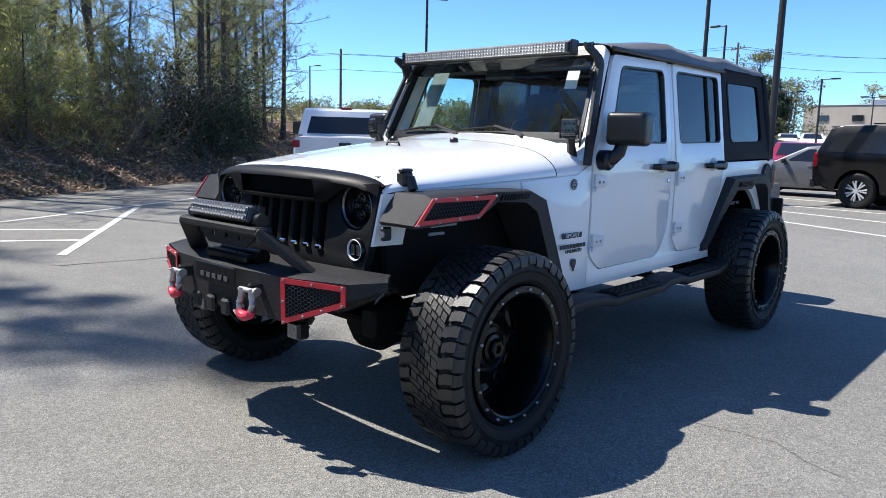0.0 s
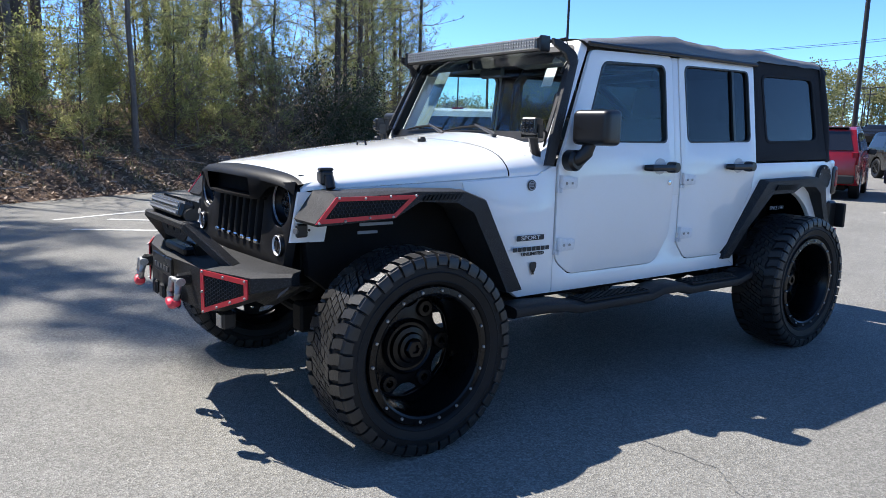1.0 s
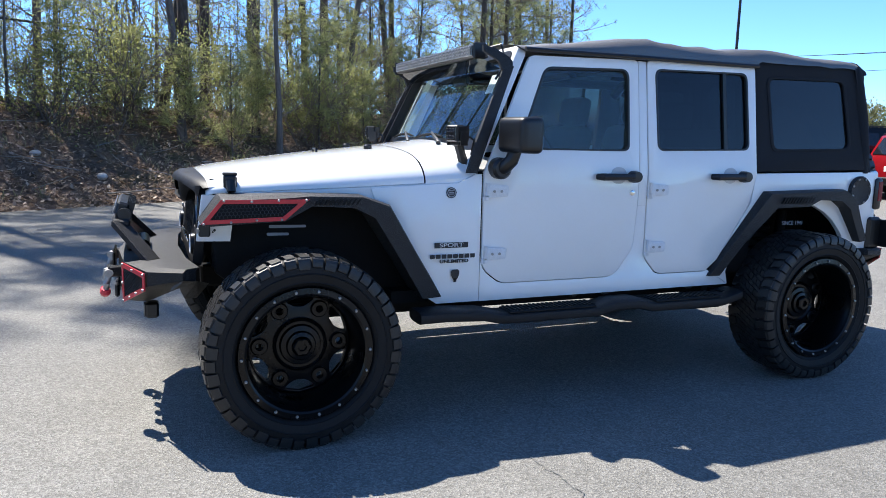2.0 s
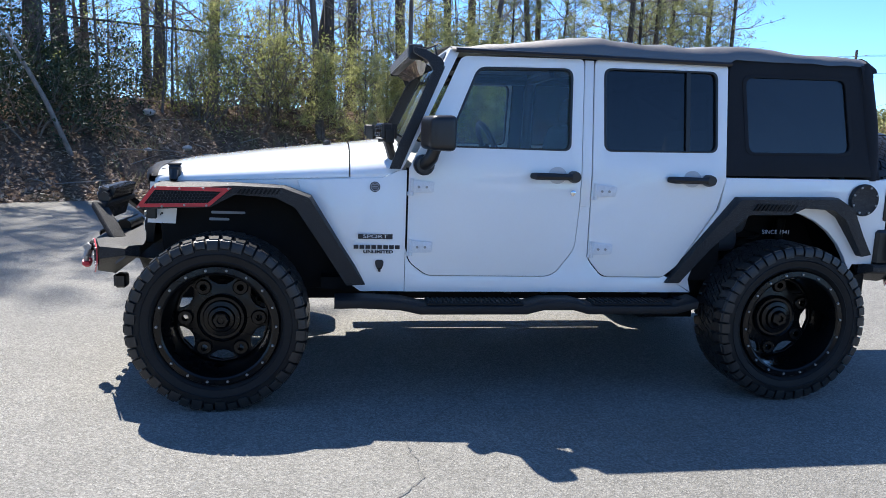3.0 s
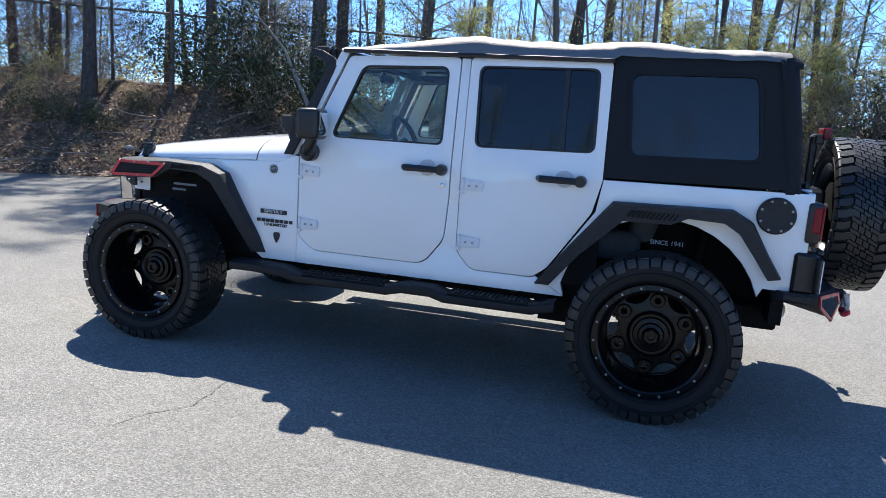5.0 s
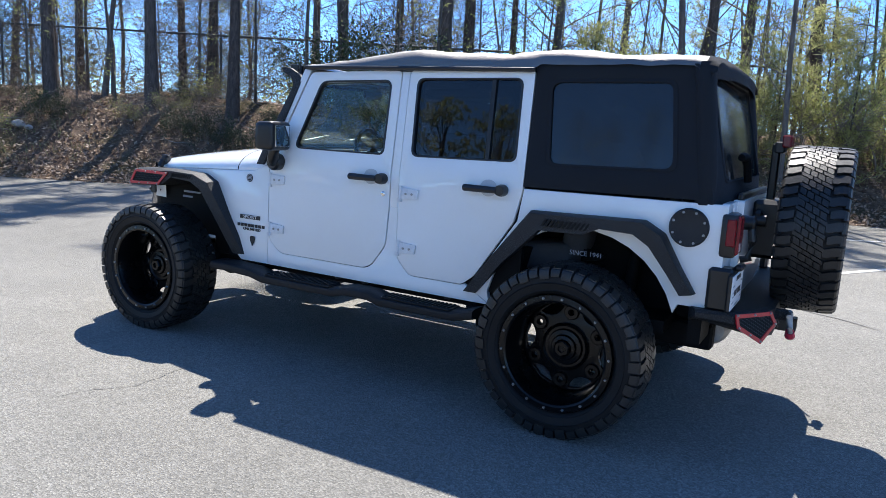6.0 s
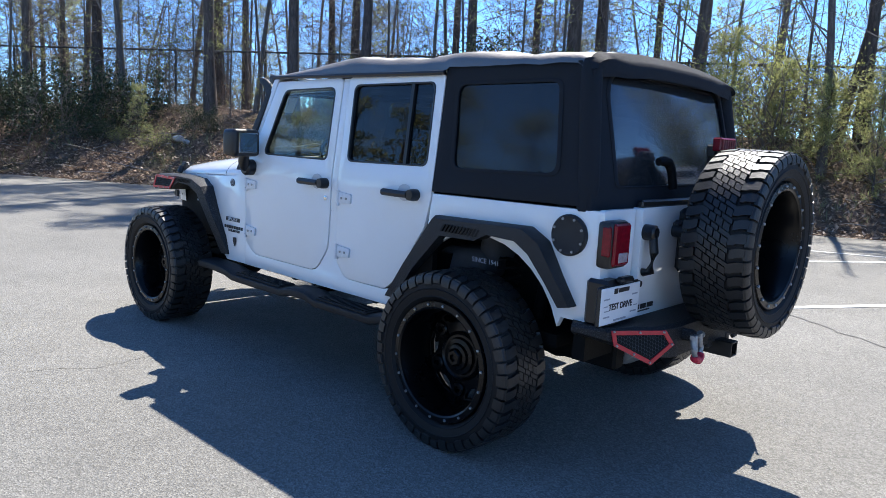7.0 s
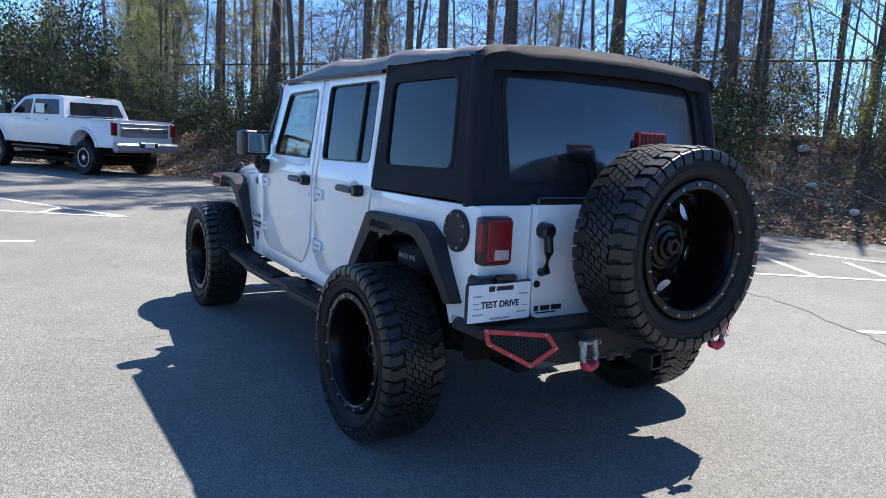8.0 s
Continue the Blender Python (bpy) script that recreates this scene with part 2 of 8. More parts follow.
M = dict(
    asphalt=asphalt_material(), soil=soil_material(),
    line=plain("road_line_paint", (0.62, 0.61, 0.56), 0.8, vary=0.25, scale=9, fine=150, bump=0.3),
    concrete=plain("concrete", (0.30, 0.27, 0.23), 0.9, vary=0.25, scale=5, bump=0.4),
    white=body_paint(),
    white_far=plain("white_truck_paint", (0.78, 0.78, 0.78), 0.25, vary=0.03, scale=2, coat=0.5),
    black_coat=grain_coat("textured_black_coating", 0.55, 210, 0.28),
    flare_coat=grain_coat("satin_black_steel", 0.8, 420, 0.35),
    led=plain("bright_led_cell", (0.36, 0.36, 0.355), 0.3, 0.4, vary=0.3, scale=80),
    satin=plain("satin_black_plastic", (0.009, 0.009, 0.010), 0.36, vary=0.2, scale=9, fine=300, bump=0.1),
    grille_black=plain("grille_black_plastic", (0.006, 0.006, 0.007), 0.5, vary=0.2, scale=9, fine=300, bump=0.05, spec=0.3),
    gloss_black=plain("gloss_black", (0.0028, 0.0028, 0.0032), 0.28, vary=0.2, coat=0.05, spec=0.25),
    brow=plain("brow_black_plastic", (0.006, 0.006, 0.0065), 0.45, vary=0.2, scale=9, fine=300, bump=0.08, spec=0.16),
    rubber=plain("tyre_rubber", (0.010, 0.010, 0.0105), 0.6, vary=0.35, scale=7, fine=180, bump=0.25, spec=0.25),
    tread=plain("tyre_tread_rubber", (0.016, 0.0157, 0.0155), 0.42, vary=0.35, scale=9, fine=160, bump=0.3, spec=0.5),
    step_black=plain("side_step_plastic", (0.011, 0.011, 0.012), 0.55, vary=0.25, scale=9, fine=260, bump=0.2, spec=0.3),
    fabric=plain("black_canvas", (0.010, 0.0128, 0.0175), 0.8, vary=0.2, scale=3, fine=650, bump=0.35, spec=0.3),
    top_cloth=sheen_cloth(),
    wiper_arm=plain("wiper_arm_paint", (0.035, 0.035, 0.037), 0.4, vary=0.2, scale=30),
    dark=plain("underbody_black", (0.006, 0.006, 0.006), 0.7, vary=0.3, scale=9, bump=0.3, spec=0.15),
    red=plain("red_paint", (0.52, 0.018, 0.032), 0.35, vary=0.1, scale=20, coat=0.2),
    red_rubber=plain("red_rubber", (0.55, 0.03, 0.06), 0.5, vary=0.1),
    steel=plain("zinc_steel", (0.36, 0.36, 0.355), 0.5, 0.8, vary=0.15, scale=30),
    chrome=plain("chrome", (0.7, 0.7, 0.7), 0.12, 1.0, vary=0.05),
    silver=plain("silver_paint", (0.30, 0.31, 0.33), 0.42, 0.5, vary=0.05, coat=0.4),
    alloy=plain("alloy_wheel", (0.60, 0.60, 0.60), 0.3, 0.35, vary=0.08),
    hinge=plain("hinge_white_metal", (0.70, 0.71, 0.72), 0.35, vary=0.08, scale=30),
    lens=plain("lamp_lens", (0.17, 0.175, 0.18), 0.2, 0.5, vary=0.35, scale=60, coat=0.6),
    lens_dark=plain("dark_lamp_cell", (0.05, 0.05, 0.055), 0.15, 0.5, vary=0.4, scale=60, coat=0.6),
    mark_dark=plain("dull_mark", (0.07, 0.07, 0.075), 0.5, vary=0.1),
    lens_red=plain("red_lamp_lens", (0.20, 0.003, 0.012), 0.25, vary=0.25, scale=40, coat=0.15, spec=0.3),
    lens_clear=plain("clear_lamp_lens", (0.42, 0.34, 0.35), 0.15, vary=0.2, scale=60, coat=0.8),
    trim_grey=plain("grey_interior", (0.30, 0.30, 0.29), 0.6, vary=0.1, bump=0.1),
    seat=plain("seat_cloth", (0.06, 0.06, 0.065), 0.9, vary=0.2, bump=0.3),
    sign_white=plain("sign_white", (0.78, 0.78, 0.78), 0.4, vary=0.04),
    ink=plain("black_ink", (0.012, 0.013, 0.016), 0.5, vary=0.1),
    ink_white=plain("white_ink", (0.7, 0.7, 0.7), 0.5, vary=0.05),
    recess=plain("shaded_recess_paint", (0.52, 0.53, 0.55), 0.4, vary=0.05, coat=0.6),
    ink_grey=plain("grey_ink", (0.32, 0.33, 0.36), 0.5, vary=0.05),
    bark=plain("bark", (0.13, 0.102, 0.085), 0.95, vary=0.45, scale=5, fine=40, bump=0.9, per_object=0.35, stretch=(3, 3, 0.7)),
    bark_grey=plain("grey_bark", (0.17, 0.145, 0.125), 0.95, vary=0.35, scale=5, fine=40, bump=0.8, per_object=0.3, stretch=(3, 3, 0.7)),
    verge=plain("rough_grass", (0.13, 0.14, 0.055), 0.95, vary=0.4, scale=1.5, fine=30, bump=0.6),
    twig=plain("twigs", (0.24, 0.20, 0.165), 0.95, vary=0.3, scale=2, per_object=0.3),
    twig_dark=plain("dark_twigs", (0.14, 0.115, 0.095), 0.95, vary=0.3, scale=2),
    deadwood=plain("dead_wood", (0.25, 0.22, 0.19), 0.95, vary=0.3, scale=8, bump=0.5),
    needles=leaf_material("pine_needles", (0.19, 0.20, 0.075), (0.54, 0.54, 0.24), 0.66),
    leaves=leaf_material("spring_leaves", (0.20, 0.22, 0.07), (0.43, 0.44, 0.155), 0.66),
    buds=leaf_material("yellow_green_buds", (0.22, 0.26, 0.06), (0.38, 0.40, 0.12), 0.4),
    far_leaf=leaf_material("distant_foliage", (0.09, 0.105, 0.04), (0.32, 0.31, 0.13), 0.5),
    holly=leaf_material("dark_evergreen_leaves", (0.016, 0.032, 0.012), (0.065, 0.085, 0.032), 0.12),
    litter=leaf_material("dry_leaves", (0.14, 0.085, 0.052), (0.52, 0.37, 0.25), 0.2),
    grass=leaf_material("dry_grass", (0.16, 0.17, 0.06), (0.34, 0.30, 0.16), 0.3),
    pole=plain("dark_pole_paint", (0.02, 0.018, 0.017), 0.5, vary=0.2),
    wood_pole=plain("utility_pole_wood", (0.13, 0.10, 0.08), 0.9, vary=0.3, bump=0.5),
    galv=plain("galvanised_wire", (0.075, 0.075, 0.075), 0.6, 0.3, vary=0.2),
    wall_tan=plain("warehouse_wall", (0.42, 0.36, 0.29), 0.9, vary=0.1, scale=0.3),
    roof_grey=plain("warehouse_roof", (0.30, 0.31, 0.32), 0.7, vary=0.1, scale=0.3),
    window_dark=plain("dark_glazing", (0.012, 0.013, 0.016), 0.08, vary=0.1, coat=0.3),
    paint_black=plain("black_car_paint", (0.005, 0.005, 0.0055), 0.25, vary=0.1, coat=0.35, spec=0.2),
    paint_grey=plain("grey_car_paint", (0.15, 0.155, 0.165), 0.25, 0.3, vary=0.05, coat=0.7),
    paint_red=plain("red_car_paint", (0.26, 0.006, 0.010), 0.25, vary=0.05, coat=0.45),
    stone=plain("pale_rock", (0.45, 0.42, 0.38), 0.95, vary=0.2, scale=12, bump=0.6),
    grille_mesh=plain("black_mesh", (0.006, 0.006, 0.006), 0.6, vary=0.2, spec=0.2),
    glass_clear=glass("windscreen_glass", (0.78, 0.88, 0.85), 1.0, 0.01, 0.075),
    glass_front=glass("side_glass", (0.82, 0.90, 0.87), 1.0, 0.01, 0.036),
    glass_dark=glass("tinted_glass", (0.24, 0.26, 0.27), 1.0, 0.01, 0.038),
    visor_glass=glass("smoked_visor", (0.07, 0.078, 0.085), 1.0, 0.02, 0.075),
    vinyl_back=glass("rear_vinyl", (0.20, 0.22, 0.25), 0.95, 0.11, 0.09, 0.06),
    tar=plain("tar_crack", (0.15, 0.145, 0.135), 0.9, vary=0.3, scale=30),
    vinyl=glass("soft_top_vinyl", (0.14, 0.155, 0.17), 0.95, 0.07, 0.045, 0.022),
    paper_sleeve=plain("plastic_sleeve", (0.17, 0.215, 0.20), 0.3, vary=0.2, scale=25, coat=0.4),
    mirror=plain("mirror", (0.8, 0.8, 0.8), 0.02, 1.0, vary=0.01),
)

# ---- mesh helpers ----


def part(name, bm, material, parent=None, label="", angle=35):
    """Links a bmesh as one mesh object, smooth but for edges sharper than angle."""
    bm.normal_update()
    lim = radians(angle)
    for f in bm.faces:
        f.smooth = True
    for e in bm.edges:
        if len(e.link_faces) != 2 or e.calc_face_angle(0) > lim:
            e.smooth = False
    me = bpy.data.meshes.new(name)
    bm.to_mesh(me)
    bm.free()
    for k in material if isinstance(material, (list, tuple)) else [material]:
        me.materials.append(k)
    ob = new(name, me)
    if parent:
        ob.parent = parent
    if label:
        tagged(ob, label)
    return ob


def share(ob, m, parent=None):
    """Another object on the same mesh, at the pose m in its parent."""
    o = new(ob.name.split(".")[0], ob.data)
    o.parent = parent or ob.parent
    o.matrix_basis = m
    return o


def thing(name, label, category, place=None, group="", kind=""):
    e = new(name)
    e.empty_display_size = 0.2
    if place is not None:
        e.matrix_basis = place
    return tagged(e, label, category, group, kind)


def box(bm, c, s, bevel=0.0, turn=None, segs=1):
    b = bmesh.new()
    bmesh.ops.create_cube(b, size=1.0, matrix=Matrix.Diagonal((*s, 1)))
    if bevel:
        bmesh.ops.bevel(b, geom=b.edges[:], offset=bevel, segments=segs, affect="EDGES", profile=0.5)
    add(bm, b, Matrix.Translation(c) @ (turn or Matrix.Identity(4)))
    return bm


def add(bm, other, m=None, free=True):
    if m is not None:
        other.transform(m)
    vs = [bm.verts.new(v.co) for v in other.verts]
    other.verts.index_update()
    for f in other.faces:
        try:
            g = bm.faces.new([vs[v.index] for v in f.verts])
            g.material_index = f.material_index
        except ValueError:
            pass
    if free:
        other.free()
    return bm


def flipped(bm):
    """The mirror image in x."""
    b = bm.copy()
    b.transform(Matrix.Diagonal((-1, 1, 1, 1)))
    bmesh.ops.reverse_faces(b, faces=b.faces[:])
    return b


def lathe(bm, profile, segs=48, m=None, close=True):
    """Turns (radius, x) pairs about the x axis."""
    b = bmesh.new()
    rings = []
    for r, x in profile:
        if r < 1e-5:
            rings.append([b.verts.new((x, 0, 0))])
        else:
            rings.append([b.verts.new((x, r * math.cos(a), r * math.sin(a))) for a in (2 * math.pi * k / segs for k in range(segs))])
    for p, q in zip(rings, rings[1:]):
        for k in range(segs):
            l = (k + 1) % segs
            if len(p) == 1 and len(q) > 1:
                b.faces.new((p[0], q[l], q[k]))
            elif len(q) == 1 and len(p) > 1:
                b.faces.new((p[k], p[l], q[0]))
            elif len(p) > 1:
                b.faces.new((p[k], p[l], q[l], q[k]))
    bmesh.ops.recalc_face_normals(b, faces=b.faces[:])
    return add(bm, b, m)


def rod(bm, a, b, r, r2=None, segs=10, caps=True):
    a, b = Vector(a), Vector(b)
    d = b - a
    t = bmesh.new()
    bmesh.ops.create_cone(t, cap_ends=caps, segments=segs, radius1=r, radius2=r if r2 is None else r2, depth=d.length)
    return add(bm, t, Matrix.Translation((a + b) / 2) @ d.to_track_quat("Z", "Y").to_matrix().to_4x4())


def tube(bm, pts, r, segs=8):
    """A bent round bar; r is one radius or one for each point."""
    pts = [Vector(p) for p in pts]
    rs = r if isinstance(r, (list, tuple)) else [r] * len(pts)
    rings = []
    for k, p in enumerate(pts):
        d = (pts[min(k + 1, len(pts) - 1)] - pts[max(k - 1, 0)]).normalized()
        q = d.to_track_quat("Z", "Y")
        rings.append([bm.verts.new(p + q @ Vector((rs[k] * math.cos(a), rs[k] * math.sin(a), 0))) for a in (2 * math.pi * j / segs for j in range(segs))])
    for p, q in zip(rings, rings[1:]):
        for j in range(segs):
            l = (j + 1) % segs
            bm.faces.new((p[j], p[l], q[l], q[j]))
    bm.faces.new(rings[0][::-1])
    bm.faces.new(rings[-1])
    return bm


def rounded(poly, radii, n=5):
    """A polygon with its corners rounded; radii: one or one a corner."""
    out = []
    k = len(poly)
    for i, p in enumerate(poly):
        r = radii[i] if isinstance(radii, (list, tuple)) else radii
        p, a, b = Vector(p), Vector(poly[i - 1]), Vector(poly[(i + 1) % k])
        if r <= 0:
            out.append(tuple(p))
            continue
        u, v = (a - p).normalized(), (b - p).normalized()
        half = u.angle(v) / 2
        d = min(r / math.tan(half), (a - p).length * 0.48, (b - p).length * 0.48)
        s, e = p + u * d, p + v * d
        for j in range(n + 1):
            t = j / n
            out.append(tuple((1 - t) ** 2 * s + 2 * t * (1 - t) * p + t * t * e))
    return out


def plate(bm, outline, holes=(), x0=0.0, x1=0.03, bevel=0.0, bend=None, cuts=()):
    """A plate in the y-z plane from x0 (inside) to x1 (outside), with holes; bend(z) shifts x."""
    b = bmesh.new()
    edges = []
    for loop in (outline, *holes):
        vs = [b.verts.new((x1, y, z)) for y, z in loop]
        edges += [b.edges.new((p, q)) for p, q in zip(vs, vs[1:] + vs[:1])]
    bmesh.ops.triangle_fill(b, use_beauty=True, use_dissolve=False, edges=edges)
    bmesh.ops.recalc_face_normals(b, faces=b.faces[:])
    if b.faces[0].normal.x < 0:
        bmesh.ops.reverse_faces(b, faces=b.faces[:])
    front = b.faces[:]
    rim = [e for e in b.edges if len(e.link_faces) == 1]
    got = bmesh.ops.extrude_face_region(b, geom=front, use_keep_orig=True)
    moved = [g for g in got["geom"] if isinstance(g, bmesh.types.BMVert)]
    for v in moved:
        v.co.x = x0
    back = [g for g in got["geom"] if isinstance(g, bmesh.types.BMFace)]
    bmesh.ops.recalc_face_normals(b, faces=b.faces[:])
    if bevel:
        es = [e for e in rim if e.is_valid]
        bmesh.ops.bevel(b, geom=es, offset=bevel, segments=2, affect="EDGES", profile=0.5, clamp_overlap=True)
    for z in cuts:
        bmesh.ops.bisect_plane(b, geom=b.verts[:] + b.edges[:] + b.faces[:], plane_co=(0, 0, z), plane_no=(0, 0, 1))
    if bend:
        for v in b.verts:
            v.co.x += bend(v.co.z)
    return add(bm, b)


def loft(bm, sections, closed=False, caps=False):
    """Skin over rows of points of equal count."""
    rows = [[bm.verts.new(p) for p in s] for s in sections]
    n = len(rows[0])
    for a, b in zip(rows, rows[1:]):
        for j in range(n if closed else n - 1):
            l = (j + 1) % n
            bm.faces.new((a[j], a[l], b[l], b[j]))
    if caps:
        bm.faces.new(rows[0][::-1])
        bm.faces.new(rows[-1])
    return bm


def circle(cy, cz, r, n=32, start=0.0):
    return [(cy + r * math.cos(start + 2 * math.pi * k / n), cz + r * math.sin(start + 2 * math.pi * k / n)) for k in range(n)]


def lettering(name, text, size, m, material, parent, label="", bold=0.0):
    c = bpy.data.curves.new(name, "FONT")
    c.body, c.size, c.align_x, c.align_y, c.extrude = text, size, "CENTER", "CENTER", 0.0008
    c.offset = bold
    tmp = bpy.data.objects.new(name, c)
    me = bpy.data.meshes.new_from_object(tmp)
    me.name = name
    bpy.data.objects.remove(tmp)
    bpy.data.curves.remove(c)
    me.materials.clear()
    me.materials.append(material)
    ob = new(name, me)
    ob.parent = parent
    ob.matrix_basis = m
    if label:
        tagged(ob, label)
    return ob


def piece(fn, *a, **k):
    b = bmesh.new()
    fn(b, *a, **k)
    return b

# ---- ground ----
# The wood's edge runs along ALONG; OUT points from the car park into the wood, and EDGE is where the bank begins.
ALONG, OUT, EDGE = Vector((0.487, -0.873, 0)), Vector((-0.873, -0.487, 0)), 10.16


def lot(s, u, z=0.0):
    """World place of a point s metres beyond the bank's foot and u metres along it."""
    p = OUT * (EDGE + s) + ALONG * u
    return Vector((p.x, p.y, z))


def bank(s, u):
    """Height of the ground beyond the asphalt."""
    if s <= -0.4:
        return -0.06
    h = 1.95 + 0.45 * noise.noise((u * 0.07, 3.1, 0))
    w = 5.2 + 1.2 * noise.noise((u * 0.09, 8.7, 0))
    t = max(0.0, min(1.0, (s + 0.3) / w))
    z = h * (0.55 * t + 0.45 * t * t * (3 - 2 * t)) - 0.04
    z += min(1, max(0, s * 1.5)) * (0.16 * noise.noise((s * 0.6, u * 0.6, 1.0)) + 0.075 * noise.noise((s * 1.9, u * 1.9, 4.0)))
    if s > w + 3:
        z -= 0.05 * min(s - w - 3, 40)
    return z


def build_ground():
    ss = [-2500, -600, -200, -90, -40, -10, -2, -0.8] + [-0.4 + 0.28 * k for k in range(34)] + [9.6, 10.5, 12, 14, 17, 21, 26, 32, 40, 55, 80, 140, 300, 700, 2500]
    us = [-2500, -800, -300, -150, -90, -70] + [-60 + 0.6 * k for k in range(201)] + [70, 90, 150, 300, 800, 2500]
    bm = bmesh.new()
    loft(bm, [[lot(s, u, bank(s, u) if abs(u) < 75 else min(bank(s, u), 1.2)) for u in us] for s in ss])
    bmesh.ops.recalc_face_normals(bm, faces=bm.faces[:])
    if bm.faces[0].normal.z < 0:
        bmesh.ops.reverse_faces(bm, faces=bm.faces[:])
    g = part("ground", bm, M["soil"], angle=180)
    tagged(g, "brown leaf-strewn earth rising in a wooded bank", "ground", kind="structure")
    bm = bmesh.new()
    us = [-70 + 0.5 * k for k in range(281)]
    rag = [0.10 * noise.noise((u * 0.8, 0, 0)) + 0.06 * noise.noise((u * 3, 5, 0)) for u in us]
    rows = [[lot(s + (r if s > -1 else 0), u, z) for u, r in zip(us, rag)] for s, z in ((-75, 0.0), (-30, 0), (-12, 0), (-1.5, 0), (0.0, 0.0), (0.03, -0.05))]
    loft(bm, rows)
    bmesh.ops.recalc_face_normals(bm, faces=bm.faces[:])
    if bm.faces[0].normal.z < 0:
        bmesh.ops.reverse_faces(bm, faces=bm.faces[:])
    a = part("pavement", bm, M["asphalt"], angle=60)
    tagged(a, "weathered grey asphalt of a car park", "asphalt", kind="structure")
    return g, a


build_ground()


def painted_line(a, b, w=0.10):
    a, b = Vector((*a, 0)), Vector((*b, 0))
    d = (b - a).normalized()
    q = Vector((-d.y, d.x, 0)) * w / 2
    n = max(2, int((b - a).length / 0.25))
    bm = bmesh.new()
    rows = []
    for k in range(n + 1):
        p = a + (b - a) * k / n
        j = 0.008 * noise.noise((p.x * 3, p.y * 3, 0))
        rows.append([p - q * (1 + j * 8) + Vector((0, 0, 0.0025)), p - q * (0.98 + j * 8) + Vector((0, 0, 0.005)), p + q * (0.98 - j * 6) + Vector((0, 0, 0.005)), p + q * (1 - j * 6) + Vector((0, 0, 0.0025))])
    loft(bm, rows)
    bmesh.ops.recalc_face_normals(bm, faces=bm.faces[:])
    if bm.faces[0].normal.z < 0:
        bmesh.ops.reverse_faces(bm, faces=bm.faces[:])
    o = part("parking_line", bm, M["line"])
    return tagged(o, "worn white painted parking line on asphalt", "road marking", "parking lines", "structure")


for a, b in [((-5.12, -0.97), (-9.4, 1.86)), ((-6.75, -1.55), (-6.05, -0.40)), ((-7.65, -0.95), (-6.85, 0.14)), ((-7.85, -1.6), (-9.05, 0.92)), ((-9.05, 0.92), (-10.5, 3.7)),
             ((-3.75, 1.36), (-7.6, 3.6)), ((0.6, -7.4), (2.5, -10.9)), ((0.6, -7.4), (2.6, -8.7)), ((1.4, -8.9), (1.75, -8.2)),
             ((1.98, -5.2), (4.6, -5.9)), ((-1.9, 9.75), (3.5, 7.1)), ((-3.4, 13.4), (4, 12.4)), ((-4.0, 15.8), (4, 14.2)), ((-3.0, 11.9), (2, 10.4)),
             # out of view, added to be mirrored as streaks in the doors
             ((10.2, 6.2), (15.0, 7.2)), ((10.2, 0.6), (15.0, 1.6)), ((10.2, -5.2), (15.0, -4.2)), ((8.6, -9.5), (8.6, 7.5))]:
    painted_line(a, b)


def ribbon(name, pts, width, label, rng):
    """A thin ragged strip that follows pts on the asphalt."""
    line = []
    for a, b in zip(pts, pts[1:]):
        for k in range(6):
            t = k / 6
            line.append(Vector((a[0] + (b[0] - a[0]) * t + rng.gauss(0, width), a[1] + (b[1] - a[1]) * t + rng.gauss(0, width), 0.004)))
    rows = []
    for k, p in enumerate(line):
        d = (line[min(k + 1, len(line) - 1)] - line[max(k - 1, 0)]).normalized()
        w = width * rng.uniform(0.25, 0.75) * min(1, k / 3 + 0.2, (len(line) - 1 - k) / 3 + 0.2)
        n = Vector((-d.y, d.x, 0)) * w
        rows.append([p + n, p - n])
    bm = bmesh.new()
    loft(bm, rows)
    bmesh.ops.recalc_face_normals(bm, faces=bm.faces[:])
    tagged(part(name, bm, M["tar"]), label, "crack", kind="structure")


crk = random.Random(3)
ribbon("pavement_crack", [(0.60, -0.10), (0.748, -0.17), (0.955, -0.317), (1.134, -0.454), (1.257, -0.595), (1.414, -0.607), (1.559, -0.588), (1.723, -0.574), (1.871, -0.688), (2.1, -0.76)], 0.005, "thin dark crack across the asphalt", crk)
ribbon("pavement_seam", [(-4.6, -1.4), (-4.42, -0.6), (-4.26, 0.11), (-4.10, 0.645), (-3.82, 1.23), (-3.53, 1.70), (-3.2, 2.3), (-2.7, 3.1)], 0.022, "dark tar seam across the asphalt", crk)

# ---- the white off-road vehicle: front towards -y, its left side towards +x ----
offroader = thing("off_road_vehicle", "white lifted four-door off-road vehicle with black soft top", "car", pose(-0.04, 0, 0))
WIDE = 0.04  # the side parts below are laid out from a line this far to the left of the middle
HALF = 0.735  # half the tub's width


def lean(z):
    """How far the sides lean in above the belt."""
    return 0.0 if z < 1.17 else -0.075 * (z - 1.17) / 0.6


def both(name, make, material, parent=None, label=""):
    """The same part on the left and, mirrored, on the right."""
    l = part(name, sided(make(), 1), material, parent or offroader, label)
    r = part(name, sided(make(), -1), material, parent or offroader, label)
    return l, r


def sided(b, s):
    b.transform(Matrix.Translation((WIDE, 0, 0)))
    return b if s > 0 else flipped(b)


